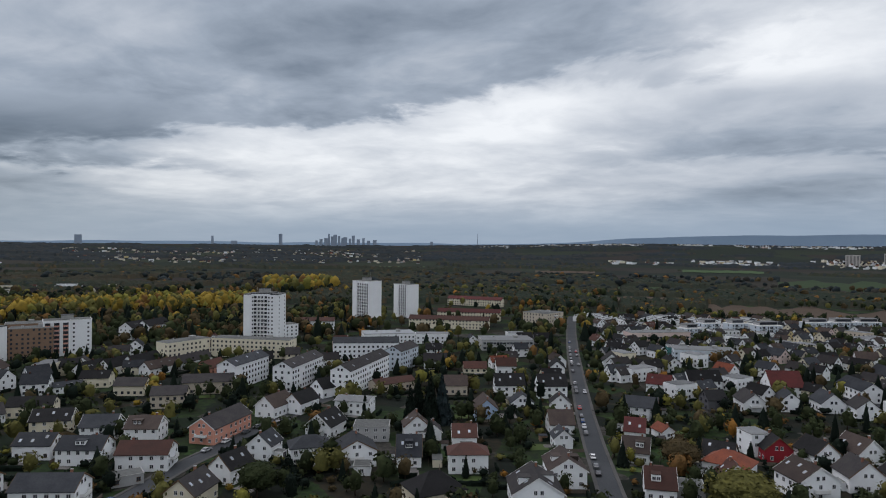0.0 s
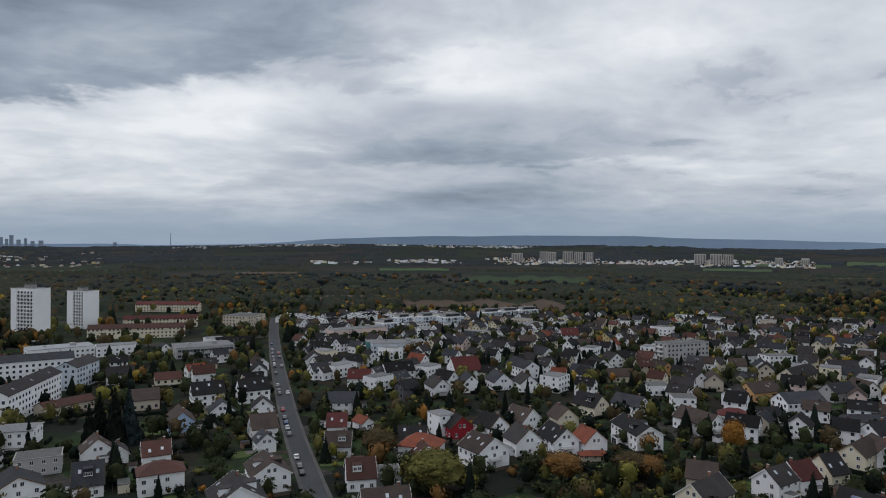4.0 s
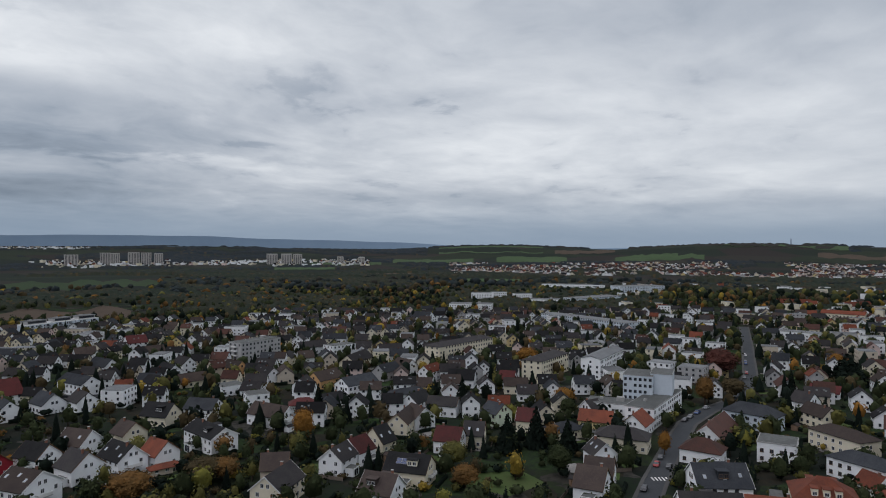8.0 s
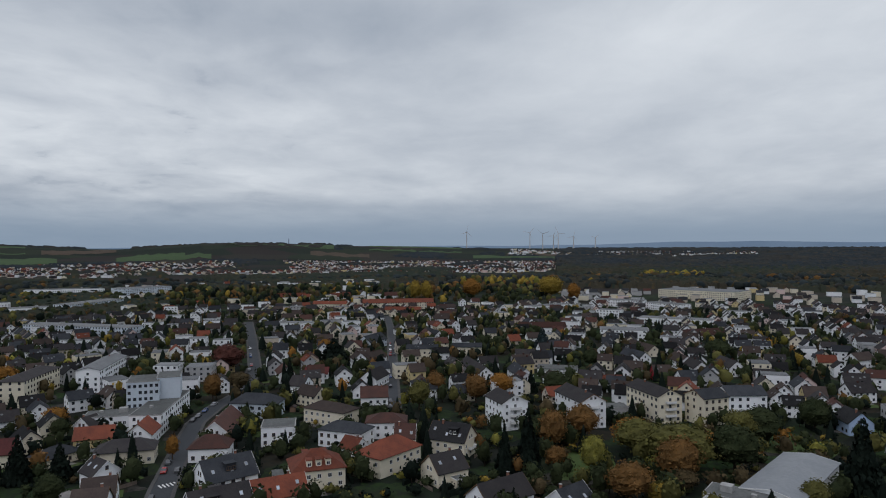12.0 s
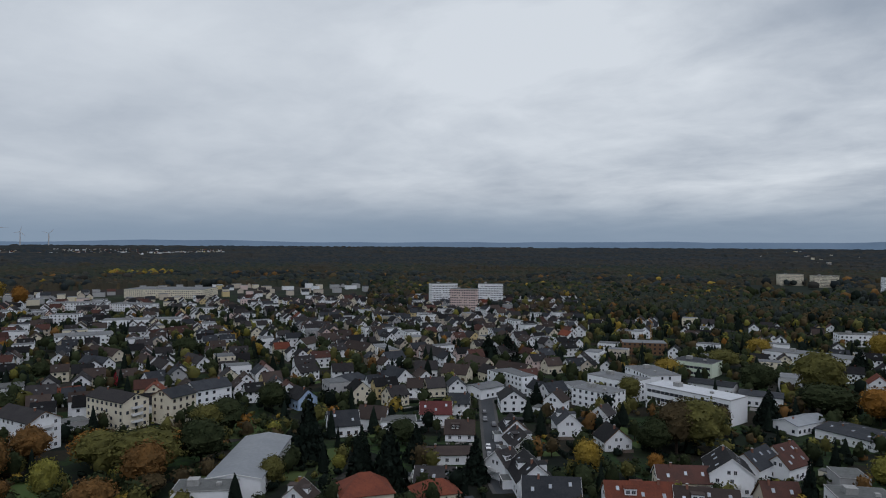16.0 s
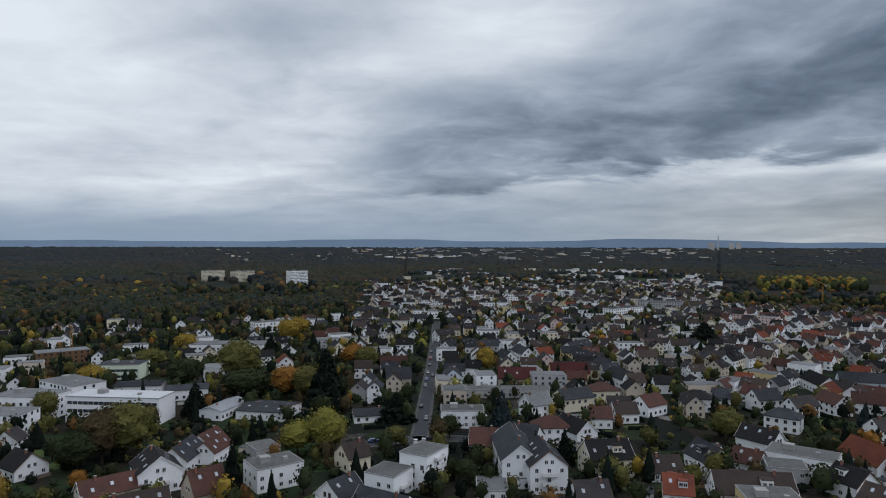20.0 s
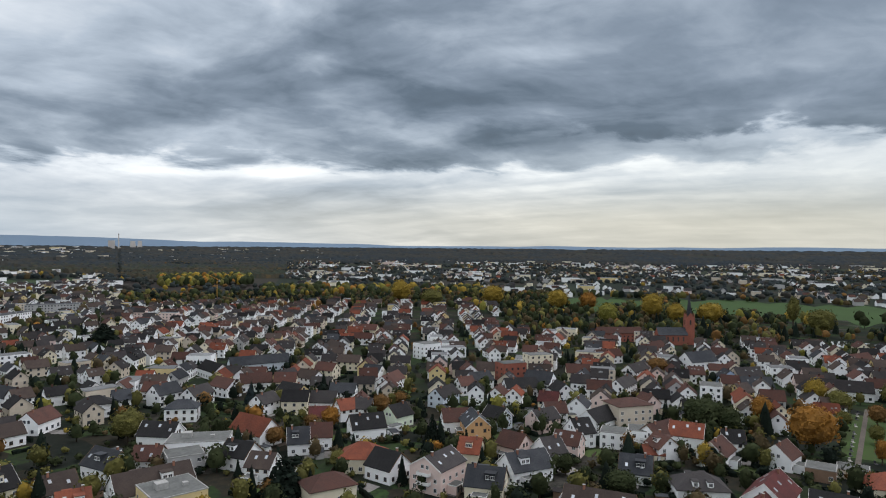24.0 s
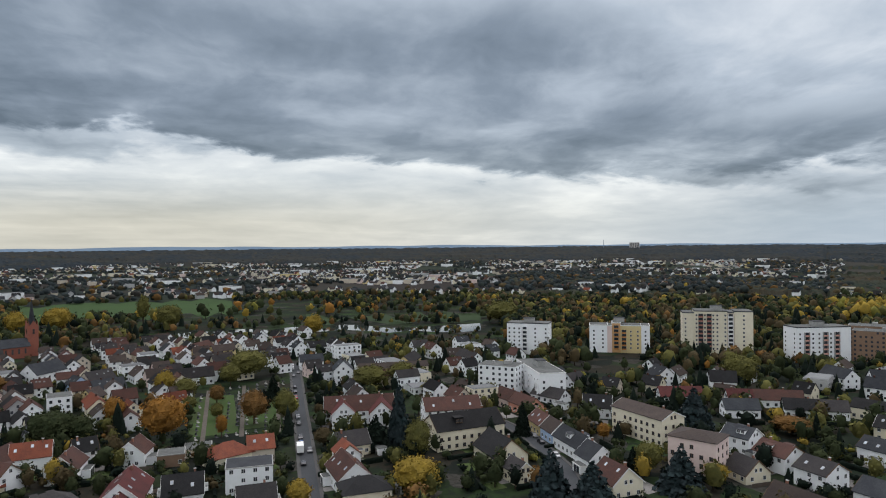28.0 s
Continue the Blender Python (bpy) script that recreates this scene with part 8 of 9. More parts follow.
def district(label, zones, seed, windows=True):
    """Houses on jittered plots. zones: az from, az to, r from, r to, plot, turn, share of plots, walls, roofs, flat share, height."""
    rng = random.Random(seed)
    b = Build()
    for a0, a1, r0, r1, plot, turn, share, wallw, roofw, flats, tall in zones:
        r0, r1 = r0 * K, min(r1 * K, 4740)
        c, s = math.cos(radians(turn)), math.sin(radians(turn))
        n = int(r1 / plot) + 2
        lo, hi = min(a0, a1), max(a0, a1)
        for i in range(-n, n + 1):
            for j in range(-n, n + 1):
                k = 0.28 if plot < 20 else 0.8
                jx, jy = rng.uniform(-k, k), rng.uniform(-k, k)
                pick, kind, w1, w2, size, side = rng.random(), rng.random(), rng.random(), rng.random(), rng.uniform(0.85, 1.25), rng.random()
                if j % 3 == 0 and plot < 30:
                    continue
                u, v = (i + jx) * plot, (j + jy) * plot * 0.95
                x, y = c * u - s * v, s * u + c * v
                r = math.hypot(x, y)
                if not r0 < r < r1:
                    continue
                az = math.degrees(math.atan2(-x, y))
                if not any(lo <= az + k <= hi for k in (0, -360, 360)):
                    continue
                if plot >= 20 and noise.noise(Vector((x / 240, y / 240, seed))) < -0.10:
                    continue
                if pick > share or (r < 900 and not free(x, y, 5.5)):
                    continue
                L, W = 9.6 * size, 7.9 * rng.uniform(0.88, 1.15)
                H = tall * rng.uniform(0.85, 1.12)
                if r > 1300:
                    W *= 1.45
                flat = kind < flats
                if flat:
                    k = 1.0 if plot < 60 else 2.2
                    L, W, H = L * 1.5 * k, W * 1.25 * k, H * 0.85
                wm = rng.choices(range(6), wallw)[0]
                rm = len(WALL_KEYS) + (6 if flat else rng.choices(range(6), roofw)[0])
                ang = radians(turn) + (math.pi / 2 if side < 0.45 else 0) + rng.gauss(0, 0.06)
                far_house(b, x, y, land(x, y), ang, L, W, H - W / 2 * 0.85, H, wm, rm, rng, flat, windows and r < 1000)
                TOWN.append((x, y, 6.0))
    mats = district_mats()
    ob = new("house_district", b.mesh("house_district", mats))
    tagged(ob, label, "houses", kind="stuff")


TOWN.extend(((-355.0, 48.0, 21.0), (-318.0, 43.0, 21.0), (-285.0, 38.0, 19.0)))     # the cemetery
tagged(new("house_district", OUTER.mesh("house_district", district_mats())), "further houses of the town with tiled gables", "houses", kind="stuff")
index_town()
PALE = (6, 2, 0.7, 0.4, 0.4, 0.3)
MIX = (5.5, 1.7, 1, 0.6, 0.3, 0.6)
DARKR = (4, 3, 3, 2, 1, 0.35)
DULL = (1.5, 1.5, 2, 2, 0.3, 0.5)
REDR = (2.4, 1.0, 3.0, 3.0, 3.0, 1.2)
district("white and cream houses with dark tiled roofs at the edge of town", [
    (35, 8, 330, 420, 17, 15, 0.35, PALE, DARKR, 0.1, 8.5),
    (8, -16, 300, 430, 18, 8, 0.30, PALE, DARKR, 0.1, 8.0),
    (-13, -47, 270, 590, 15.5, 27, 0.75, PALE, DARKR, 0.10, 8.6),
    (-15, -36, 440, 590, 15, 8, 0.4, (8, 0.5, 0, 0, 0, 0), (2, 2, 1, 0, 0, 0), 0.5, 7.0)], 11)
district("closely built houses with brown and grey roofs", [
    (-47, -78, 230, 640, 15.5, -60, 0.78, MIX, DARKR, 0.08, 8.8),
    (-78, -112, 250, 700, 17, -86, 0.62, MIX, (2, 2.5, 3, 2.5, 1.6, 1.0), 0.16, 9.0),
    (-112, -158, 260, 760, 15, -30, 0.82, MIX, DARKR, 0.10, 8.8)], 12)
district("mixed houses along straight streets with gardens", [
    (-158, -186, 330, 560, 17, -80, 0.45, MIX, DARKR, 0.25, 8.5),
    (-186, -216, 250, 1150, 15.5, -14, 0.80, PALE, (2.5, 2.5, 3, 2.5, 0.8, 0.3), 0.12, 9.0)], 13)
district("old town houses with rust and orange tiled roofs", [
    (-216, -247, 250, 720, 13.5, 30, 0.90, MIX, REDR, 0.06, 9.0),
    (-247, -283, 250, 470, 12.8, 12, 0.86, MIX, REDR, 0.08, 9.0),
    (-283, -302, 250, 400, 16, 5, 0.6, PALE, (2, 1, 3, 2, 2, 0.6), 0.15, 9.0),
    (-302, -326, 260, 340, 17, 25, 0.45, PALE, DARKR, 0.1, 8.0)], 14)
district("far settlements of white houses among trees", [
    (34, 24, 850, 1000, 24, 10, 0.35, PALE, DARKR, 0.6, 8),
    (30, 2, 2000, 3300, 34, 10, 0.28, DULL, DARKR, 0.2, 8),
    (-2, -34, 3300, 4300, 34, 10, 0.5, MIX, DARKR, 0.2, 9),
    (-14, -30, 2150, 2500, 34, 10, 0.5, PALE, DARKR, 0.7, 10),
    (-30, -55, 2150, 2600, 27, 10, 0.7, PALE, (2, 2, 3, 2, 2, 1), 0.3, 11),
    (-62, -112, 1550, 2350, 20.5, 10, 0.85, (3, 1.5, 1.5, 1, 0.5, 1.5), (0.6, 1.2, 2.5, 3.5, 3.2, 1.5), 0.06, 8),
    ] + [
    (-76, -97, 700, 1150, 30, -60, 0.5, PALE, (1, 1, 2, 2, 2, 2), 0.7, 9),
    (-112, -140, 760, 1000, 30, -30, 0.5, DULL, DARKR, 0.7, 8),
    (-108, -128, 2900, 3400, 30, 0, 0.4, MIX, REDR, 0.2, 9),
    (-170, -235, 2300, 3800, 44, 10, 0.14, DULL, DARKR, 0.5, 9),
    (-190, -216, 1150, 1700, 26, 10, 0.5, PALE, DARKR, 0.5, 9),
    (-229, -326, 950, 2400, 110, 20, 0.38, MIX, DARKR, 1.0, 10),
    (-184, -215, 2500, 3900, 70, 10, 0.25, DULL, DARKR, 0.8, 11),
    (-229, -326, 850, 2400, 24, 20, 0.52, (3, 2, 1.2, 1.2, 0.4, 0.6), (3, 3, 3, 1.5, 1.2, 0.4), 0.12, 8.5)], 15, False)


# ---- fields, meadows, river ----
FIELDS = []          # kept free of trees: az from, az to, r from, r to


def polar_patch(name, label, a0, a1, r0, r1, mat, z=0.08, wobble=0.06, seed=1, category="field"):
    rng = random.Random(seed)
    b = Build()
    n = 14
    inner, outer = [], []
    r0, r1 = r0 * K, r1 * K
    FIELDS.append((max(a0, a1), min(a0, a1), r0, r1))
    for i in range(n + 1):
        a = a0 + (a1 - a0) * i / n
        inner.append(at(a, r0 * (1 + rng.uniform(-wobble, wobble))))
        outer.append(at(a, r1 * (1 + rng.uniform(-wobble, wobble))))
    for i in range(n):
        q = [inner[i], inner[i + 1], outer[i + 1], outer[i]]
        area = sum(q[k - 1][0] * q[k][1] - q[k][0] * q[k - 1][1] for k in range(4))
        if area < 0:
            q = q[::-1]
        b.poly([(x, y, land(x, y) + z) for x, y in q])
    tagged(new(name, b.mesh(name, (mat,))), label, category, kind="structure")


river_meadow = surface("river_meadow_grass", (0.040, 0.074, 0.026), (0.033, 0.058, 0.023), 0.95, 0.25, 0.015, 0.9)
slope_meadow = surface("slope_grass", (0.058, 0.092, 0.042), (0.046, 0.072, 0.036), 0.95, 0.25, 0.015, 0.9)
soil = surface("ploughed_soil", (0.080, 0.060, 0.045), (0.060, 0.046, 0.036), 0.95, 0.3, 0.02, 0.9)
meadow = surface("meadow_grass", (0.034, 0.055, 0.025), (0.027, 0.041, 0.022), 0.95, 0.25, 0.015, 0.9)
water_mat = surface("river_water", (0.030, 0.036, 0.034), (0.036, 0.042, 0.038), 0.06, 0.05, 0.01, 0.5, spec=0.5)
polar_patch("field", "ploughed brown field", -22, -36, 640, 770, soil, seed=2)
polar_patch("field", "ploughed brown field", -13, -20, 770, 850, soil, seed=3)
polar_patch("meadow", "green meadow between hedges", -27, -38, 1150, 1420, meadow, seed=4)
polar_patch("meadow", "green meadow between hedges", -8, -24, 980, 1060, meadow, seed=5)
polar_patch("meadow", "green meadow by the river", -262, -277, 655, 850, river_meadow, seed=6)
polar_patch("meadow", "green meadow by the river", -252, -260.5, 680, 840, river_meadow, seed=7)
polar_patch("meadow", "green meadow by the river", -283, -298, 560, 600, meadow, seed=8)
polar_patch("meadow", "green meadow behind the town", -208, -215, 1150, 1350, meadow, seed=9)
polar_patch("meadow", "pale meadow behind the woods", -312, -326, 1250, 1420, meadow, seed=10)
for k, (az, wide, r, deep, mat) in enumerate(((-61, 9, 2950, 420, slope_meadow), (-71, 5, 2900, 200, soil), (-77, 4, 2560, 150, slope_meadow), (-84, 9, 2900, 330, slope_meadow), (-91, 5, 2600, 150, soil), (-96, 8, 2950, 380, slope_meadow), (-105, 7, 2650, 180, slope_meadow), (-110, 5, 2900, 200, soil),
                                             (-57, 7, 2380, 260, slope_meadow), (-66, 6, 2450, 300, slope_meadow), (-50, 6, 2250, 200, slope_meadow), (-76, 7, 2480, 160, slope_meadow), (-47, 5, 1900, 160, slope_meadow), (-20, 6, 1700, 150, slope_meadow), (-55, 4, 1500, 140, soil), (-63, 5, 1230, 110, slope_meadow), (-8, 5, 1500, 120, soil), (6, 6, 1650, 140, slope_meadow), (-196, 6, 1900, 150, slope_meadow), (-205, 6, 1500, 110, soil))):
    polar_patch("field" if mat is soil else "meadow", "ploughed field on the far slope" if mat is soil else "grassy field on the far slope", az, az - wide, r, r + deep, mat, 1.2, 0.015, 60 + k)
polar_patch("river", "calm dark river reflecting the sky", -270, -298, 488, 522, water_mat, 0.05, 0.03, 11, "river")


# ---- gardens: lawns, terraces, hedges, sheds ----
index_town()
GROW = random.Random(77)


def hedge_row(b, x, y, a, length, h, rng):
    """A clipped hedge with an uneven top."""
    n = max(2, int(length / 1.1))
    c, s = math.cos(a), math.sin(a)
    rows = []
    for i in range(n + 1):
        u = (i / n - 0.5) * length
        rows.append([(x + c * (u + rng.uniform(-0.15, 0.15)) - s * (v + rng.uniform(-0.12, 0.12)), y + s * u + c * (v + rng.uniform(-0.12, 0.12)), z)
                     for v, z in ((-0.45, -0.1), (-0.5, h * 0.7), (-0.22, h * rng.uniform(0.9, 1.1)), (0.22, h * rng.uniform(0.9, 1.1)), (0.5, h * 0.7), (0.45, -0.1))])
    for p, q in zip(rows, rows[1:]):
        for k in range(5):
            b.poly([p[k], q[k], q[k + 1], p[k + 1]])
    b.poly(rows[0])
    b.poly(rows[-1][::-1])


def gardens():
    rng = GROW
    grass, slabs, hedges, fences = Build(), Build(), Build(), Build()
    for x, y, turn, L, W in PLOTS:
        r = math.hypot(x, y)
        if r > 430:
            continue
        a = radians(turn)
        c, s = math.cos(a), math.sin(a)

        def spot(u, v):
            return x + c * u - s * v, y + s * u + c * v
        for side in (-1, 1):
            gx, gy = spot(rng.uniform(-1, 1), side * (W / 2 + 5.5))
            kind = rng.random()
            if free(gx, gy, 3.0) and kind < 0.75:
                w, d = rng.uniform(3.0, 5.5), rng.uniform(2.5, 4.0)
                q = [(gx + c * u - s * v, gy + s * u + c * v, 0.03) for u, v in ((-w, -d), (w, -d), (w * rng.uniform(0.7, 1), d), (-w * rng.uniform(0.7, 1), d))]
                if kind < 0.55:
                    grass.poly(q)
                else:
                    slabs.poly([(u, v, 0.04) for u, v, _ in q])
            if rng.random() < 0.5:
                tx, ty = spot(rng.uniform(-0.25, 0.25) * L, side * (W / 2 + 1.6))
                slabs.box(tx, ty, -0.1, rng.uniform(3, 5), 3.0, 0.18, 0, a)
            hx, hy = spot(0, side * (W / 2 + rng.uniform(9.0, 10.5)))
            if rng.random() < 0.7 and free(hx, hy, 0.6):
                hedge_row(hedges, hx, hy, a, L * rng.uniform(0.6, 1.1), rng.uniform(1.3, 2.1), rng)
            hx, hy = spot(side * (L / 2 + rng.uniform(2.2, 3.5)), rng.uniform(-5, 5))
            if free(hx, hy, 0.6):
                if rng.random() < 0.55:
                    hedge_row(hedges, hx, hy, a + math.pi / 2, rng.uniform(5, 11), rng.uniform(1.1, 1.9), rng)
                elif r < 300:
                    fences.box(hx, hy, -0.1, 0.06, rng.uniform(5, 10), 1.3, 0, a)
    for name, label, b, mat in (("garden_lawn", "small mown lawns behind the houses", grass, LAWN), ("terrace", "pale paved terraces and drives by the houses", slabs, surface("pale_paving", (0.21, 0.20, 0.19), (0.13, 0.125, 0.12), 0.9, 1.2, 0.12, 0.9, island=0.3)),
                                ("hedge", "clipped dark green garden hedges", hedges, leaf_mat("dark")), ("fence", "low weathered garden fences", fences, surface("fence_wood", (0.20, 0.16, 0.13), (0.12, 0.10, 0.085), 0.9, 2.0, 0.2, 0.9, island=0.4))):
        tagged(new(name, b.mesh(name, (mat,))), label, name.replace("_", " "), kind="stuff")


def shed(x, y, turn, w, d, h, roof, wall):
    b = Build()
    b.box(0, 0, -0.1, w, d, h + 0.1)
    ob = tagged(new("garden_shed", b.mesh("garden_shed", (wall_mat(wall),))), f"small {WALLWORD[wall].split()[0]} garden shed or garage with a low roof", "shed", "sheds and garages in the gardens")
    ob.matrix_basis = pose(x, y, 0, 0, 0, turn)
    b = Build()
    if roof in ("gravel", "slate"):
        b.box(0, 0, h, w + 0.3, d + 0.3, 0.16)
    else:
        b = gable_roof(w, d, h, h + d * 0.3, 0.2, 0.2, 0.1)
    part("roof", b.mesh("roof", (roof_mat(roof),)), ob)
    b = Build()
    b.box(0, -d / 2 - 0.02, 0, min(2.2, w * 0.45), 0.06, h * 0.8)
    part("door", b.mesh("door", (frame_brown if wall in ("wood", "brown") else concrete,)), ob)


def sheds():
    rng = random.Random(78)
    count = 0
    for x, y, turn, L, W in sorted(PLOTS, key=lambda p: p[0] ** 2 + p[1] ** 2):
        if rng.random() < 0.55 or count > 75:
            continue
        a = radians(turn)
        u, v = rng.choice((-1, 1)) * (L / 2 + rng.uniform(2.6, 4)), rng.choice((-1, 1)) * rng.uniform(3, 9)
        gx, gy = x + math.cos(a) * u - math.sin(a) * v, y + math.sin(a) * u + math.cos(a) * v
        if not free(gx, gy, 2.4):
            continue
        count += 1
        garage = rng.random() < 0.5
        shed(gx, gy, turn + rng.choice((0, 90)), rng.uniform(5, 6.2) if garage else rng.uniform(2.4, 3.6), 3.2 if garage else 2.4, 2.5 if garage else 2.1,
             rng.choice(("gravel", "gravel", "slate")) if garage else rng.choice(("brown", "dark", "slate")), rng.choice(("white", "cream", "grey")) if garage else rng.choice(("wood", "brown", "grey", "white")))
        TOWN.append((gx, gy, 2.4))


sheds()
gardens()
index_town()


# ---- woods ----
OPEN = ((5.0, -6.5, 470, 820), (-306, -312, 350, 470), (-143.5, -152.5, 560, 840), (-171.0, -177.0, 950, 1440), (-178.0, -182.5, 900, 1215))    # views kept open: az from, az to, r from, r to


def blob(b, x, y, z, w, h, rng, m, rings=3, n=6):
    """A small ragged crown."""
    k0 = len(b.v)
    for k in range(rings):
        f = (k + 0.35) / rings
        rr = w * math.sin(math.pi * (0.16 + 0.78 * f)) ** 0.7
        for i in range(n):
            a = 2 * math.pi * (i + 0.5 * k) / n
            q = rr * rng.uniform(0.62, 1.25)
            b.v.append((x + q * math.cos(a), y + q * math.sin(a), z + h * f * rng.uniform(0.88, 1.12)))
    b.v.append((x + rng.uniform(-0.2, 0.2) * w, y + rng.uniform(-0.2, 0.2) * w, z + h))
    top = len(b.v) - 1
    for k in range(rings - 1):
        for i in range(n):
            j = (i + 1) % n
            b.f.append((k0 + k * n + i, k0 + k * n + j, k0 + (k + 1) * n + j, k0 + (k + 1) * n + i))
            b.m.append(m)
    for i in range(n):
        b.f.append((k0 + (rings - 1) * n + i, k0 + (rings - 1) * n + (i + 1) % n, top))
        b.m.append(m)


def leafy(b, x, y, z, w, h, rng, m, n):
    """A crown of leaf clumps round a solid heart."""
    blob(b, x, y, z + h * 0.06, w * 0.70, h * 0.80, rng, m, 3, 6)
    for _ in range(n):
        d = Vector((rng.gauss(0, 1), rng.gauss(0, 1), rng.gauss(0, 1) + 0.25)).normalized()
        f = rng.uniform(0.72, 1.0)
        blade(b, Vector((x + d.x * w * f, y + d.y * w * f, z + h * 0.50 + d.z * h * 0.46 * f)), max(0.28, w * (0.24 if n < 30 else 0.155)), rng, m, d)


def conifer(b, x, y, z, w, h, rng, m, n):
    """A spruce or thuja: a steep cone of hanging sprays round a solid core."""
    k0, sides = len(b.v), 6
    for f, q in ((0.04, 0.85), (0.40, 0.58), (0.75, 0.26)):
        for i in range(sides):
            a = 6.2832 * (i + f) / sides
            g = w * q * rng.uniform(0.8, 1.15)
            b.v.append((x + g * math.cos(a), y + g * math.sin(a), z + h * f))
    b.v.append((x, y, z + h))
    for k in range(2):
        for i in range(sides):
            j = (i + 1) % sides
            b.f.append((k0 + k * sides + i, k0 + k * sides + j, k0 + (k + 1) * sides + j, k0 + (k + 1) * sides + i))
            b.m.append(m)
    for i in range(sides):
        b.f.append((k0 + 2 * sides + i, k0 + 2 * sides + (i + 1) % sides, len(b.v) - 1))
        b.m.append(m)
    for _ in range(n):
        f, a = rng.random() ** 1.4, rng.uniform(0, 6.28)
        g = w * (1 - f * 0.94) * rng.uniform(0.8, 1.05)
        blade(b, Vector((x + g * math.cos(a), y + g * math.sin(a), z + h * f)), max(0.28, w * (0.30 if n < 30 else 0.2) * (1.15 - f)), rng, m, Vector((math.cos(a), math.sin(a), 0.3)))


def woods(name, label, zones, tones, seed, clear=2.5):
    """zones: az from, az to, r from, r to, metres between trees, height, slimness."""
    rng = random.Random(seed)
    b = Build()
    for a0, a1, r0, r1, gap, tall, slim in zones:
        r0, r1 = r0 * K, min(r1 * K, 4740)
        area = abs(a1 - a0) / 360 * math.pi * (r1 * r1 - r0 * r0)
        for _ in range(int(area / gap ** 2)):
            az = rng.uniform(a0, a1)
            r = math.sqrt(rng.uniform(r0 * r0, r1 * r1))
            x, y = at(az, r)
            h = tall * rng.uniform(0.65, 1.2)
            if gap >= 21 and noise.noise(Vector((x / 210, y / 320, 3.3))) > 0.20:
                continue
            m = rng.choices(range(len(tones)), [w for _, w in tones])[0]
            w = h * slim * rng.uniform(0.8, 1.25)
            if any(lo < az < hi and n < r < f for hi, lo, n, f in FIELDS):
                continue
            if any(lo < az < hi and n < r < f for hi, lo, n, f in OPEN) and rng.random() < 0.8:
                continue
            if r < 1050 and not free(x, y, w * 0.6, clear - 2.5):
                continue
            if r < 700 and h > 4.5 and tones[m][0] == "dark" and rng.random() < 0.6:
                conifer(b, x, y, 0.2, w * rng.uniform(0.65, 0.95), h * rng.uniform(1.0, 1.35), rng, m, 60 if r < 265 else 26 if r < 340 else 10)
            elif r < 1000:
                leafy(b, x, y, h * 0.1, w, h * 0.9, rng, m, (70 if h > 4.5 else 24) if r < 265 else (24 if h > 4.5 else 8) if r < 340 else 9 if r < 560 else 5)
                if slim > 0.2:
                    b.tube(x, y, -0.2, 0.03 * h, 0.012 * h, h * 0.6, len(tones), 5)
            elif r < 1500:
                blob(b, x, y, h * 0.06, w, h * 0.94, rng, m, 3, 6)
            else:
                blob(b, x, y, land(x, y), w * 1.15, h, rng, m, 2, 5)
    ob = new(name, b.mesh(name, [leaf_mat(c) for c, _ in tones] + [bark], True))
    tagged(ob, label, "woods", kind="stuff")


index_town()
AUT = [("green", 4), ("olive", 1.5), ("brown", 2.4), ("rust", 0.55), ("dark", 2.4), ("yellow", 0.28), ("orange", 0.10)]
DEEP = [("pine", 4), ("moss", 3), ("fern", 1.2), ("brown", 1.0), ("rust", 0.25), ("yellow", 0.06)]
GOLD = [("yellow", 4), ("olive", 2.2), ("rust", 0.5), ("lime", 1.2)]
woods("poplar_belt", "belt of tall golden autumn poplars", [
    (35, 16, 600, 690, 9, 19, 0.34), (15, 9, 860, 960, 11, 20, 0.34), (-119, -124, 1330, 1440, 16, 16, 0.35), (-104, -112, 1000, 1080, 14, 18, 0.3)], GOLD, 21)
woods("river_wood", "dark green and brown trees with a few golden ones by the river", [(-297, -327, 600, 760, 10.5, 14, 0.42), (-300, -312, 470, 600, 10, 11, 0.42)],
      [("green", 4), ("dark", 1.6), ("brown", 2.6), ("olive", 1.6), ("yellow", 0.5), ("rust", 0.6)], 27)
woods("riverside_trees", "golden and olive trees in clumps along the river meadows", [
    (-219, -226, 1050, 1250, 13, 17, 0.36), (-227, -246, 820, 960, 17, 14, 0.42), (-243, -262, 610, 680, 20, 14, 0.40), (-262, -300, 590, 720, 30, 15, 0.42)],
    [("yellow", 1.5), ("olive", 1.6), ("green", 3.5), ("orange", 0.4), ("lime", 0.5)], 25)
woods("town_wood", "dark wood at the edge of town with a few golden trees", [(-140, -187, 560, 1000, 10.5, 12.5, 0.44)],
      [("green", 3), ("dark", 1.0), ("moss", 2), ("olive", 0.35), ("brown", 2.6), ("rust", 0.15), ("yellow", 0.12)], 26)
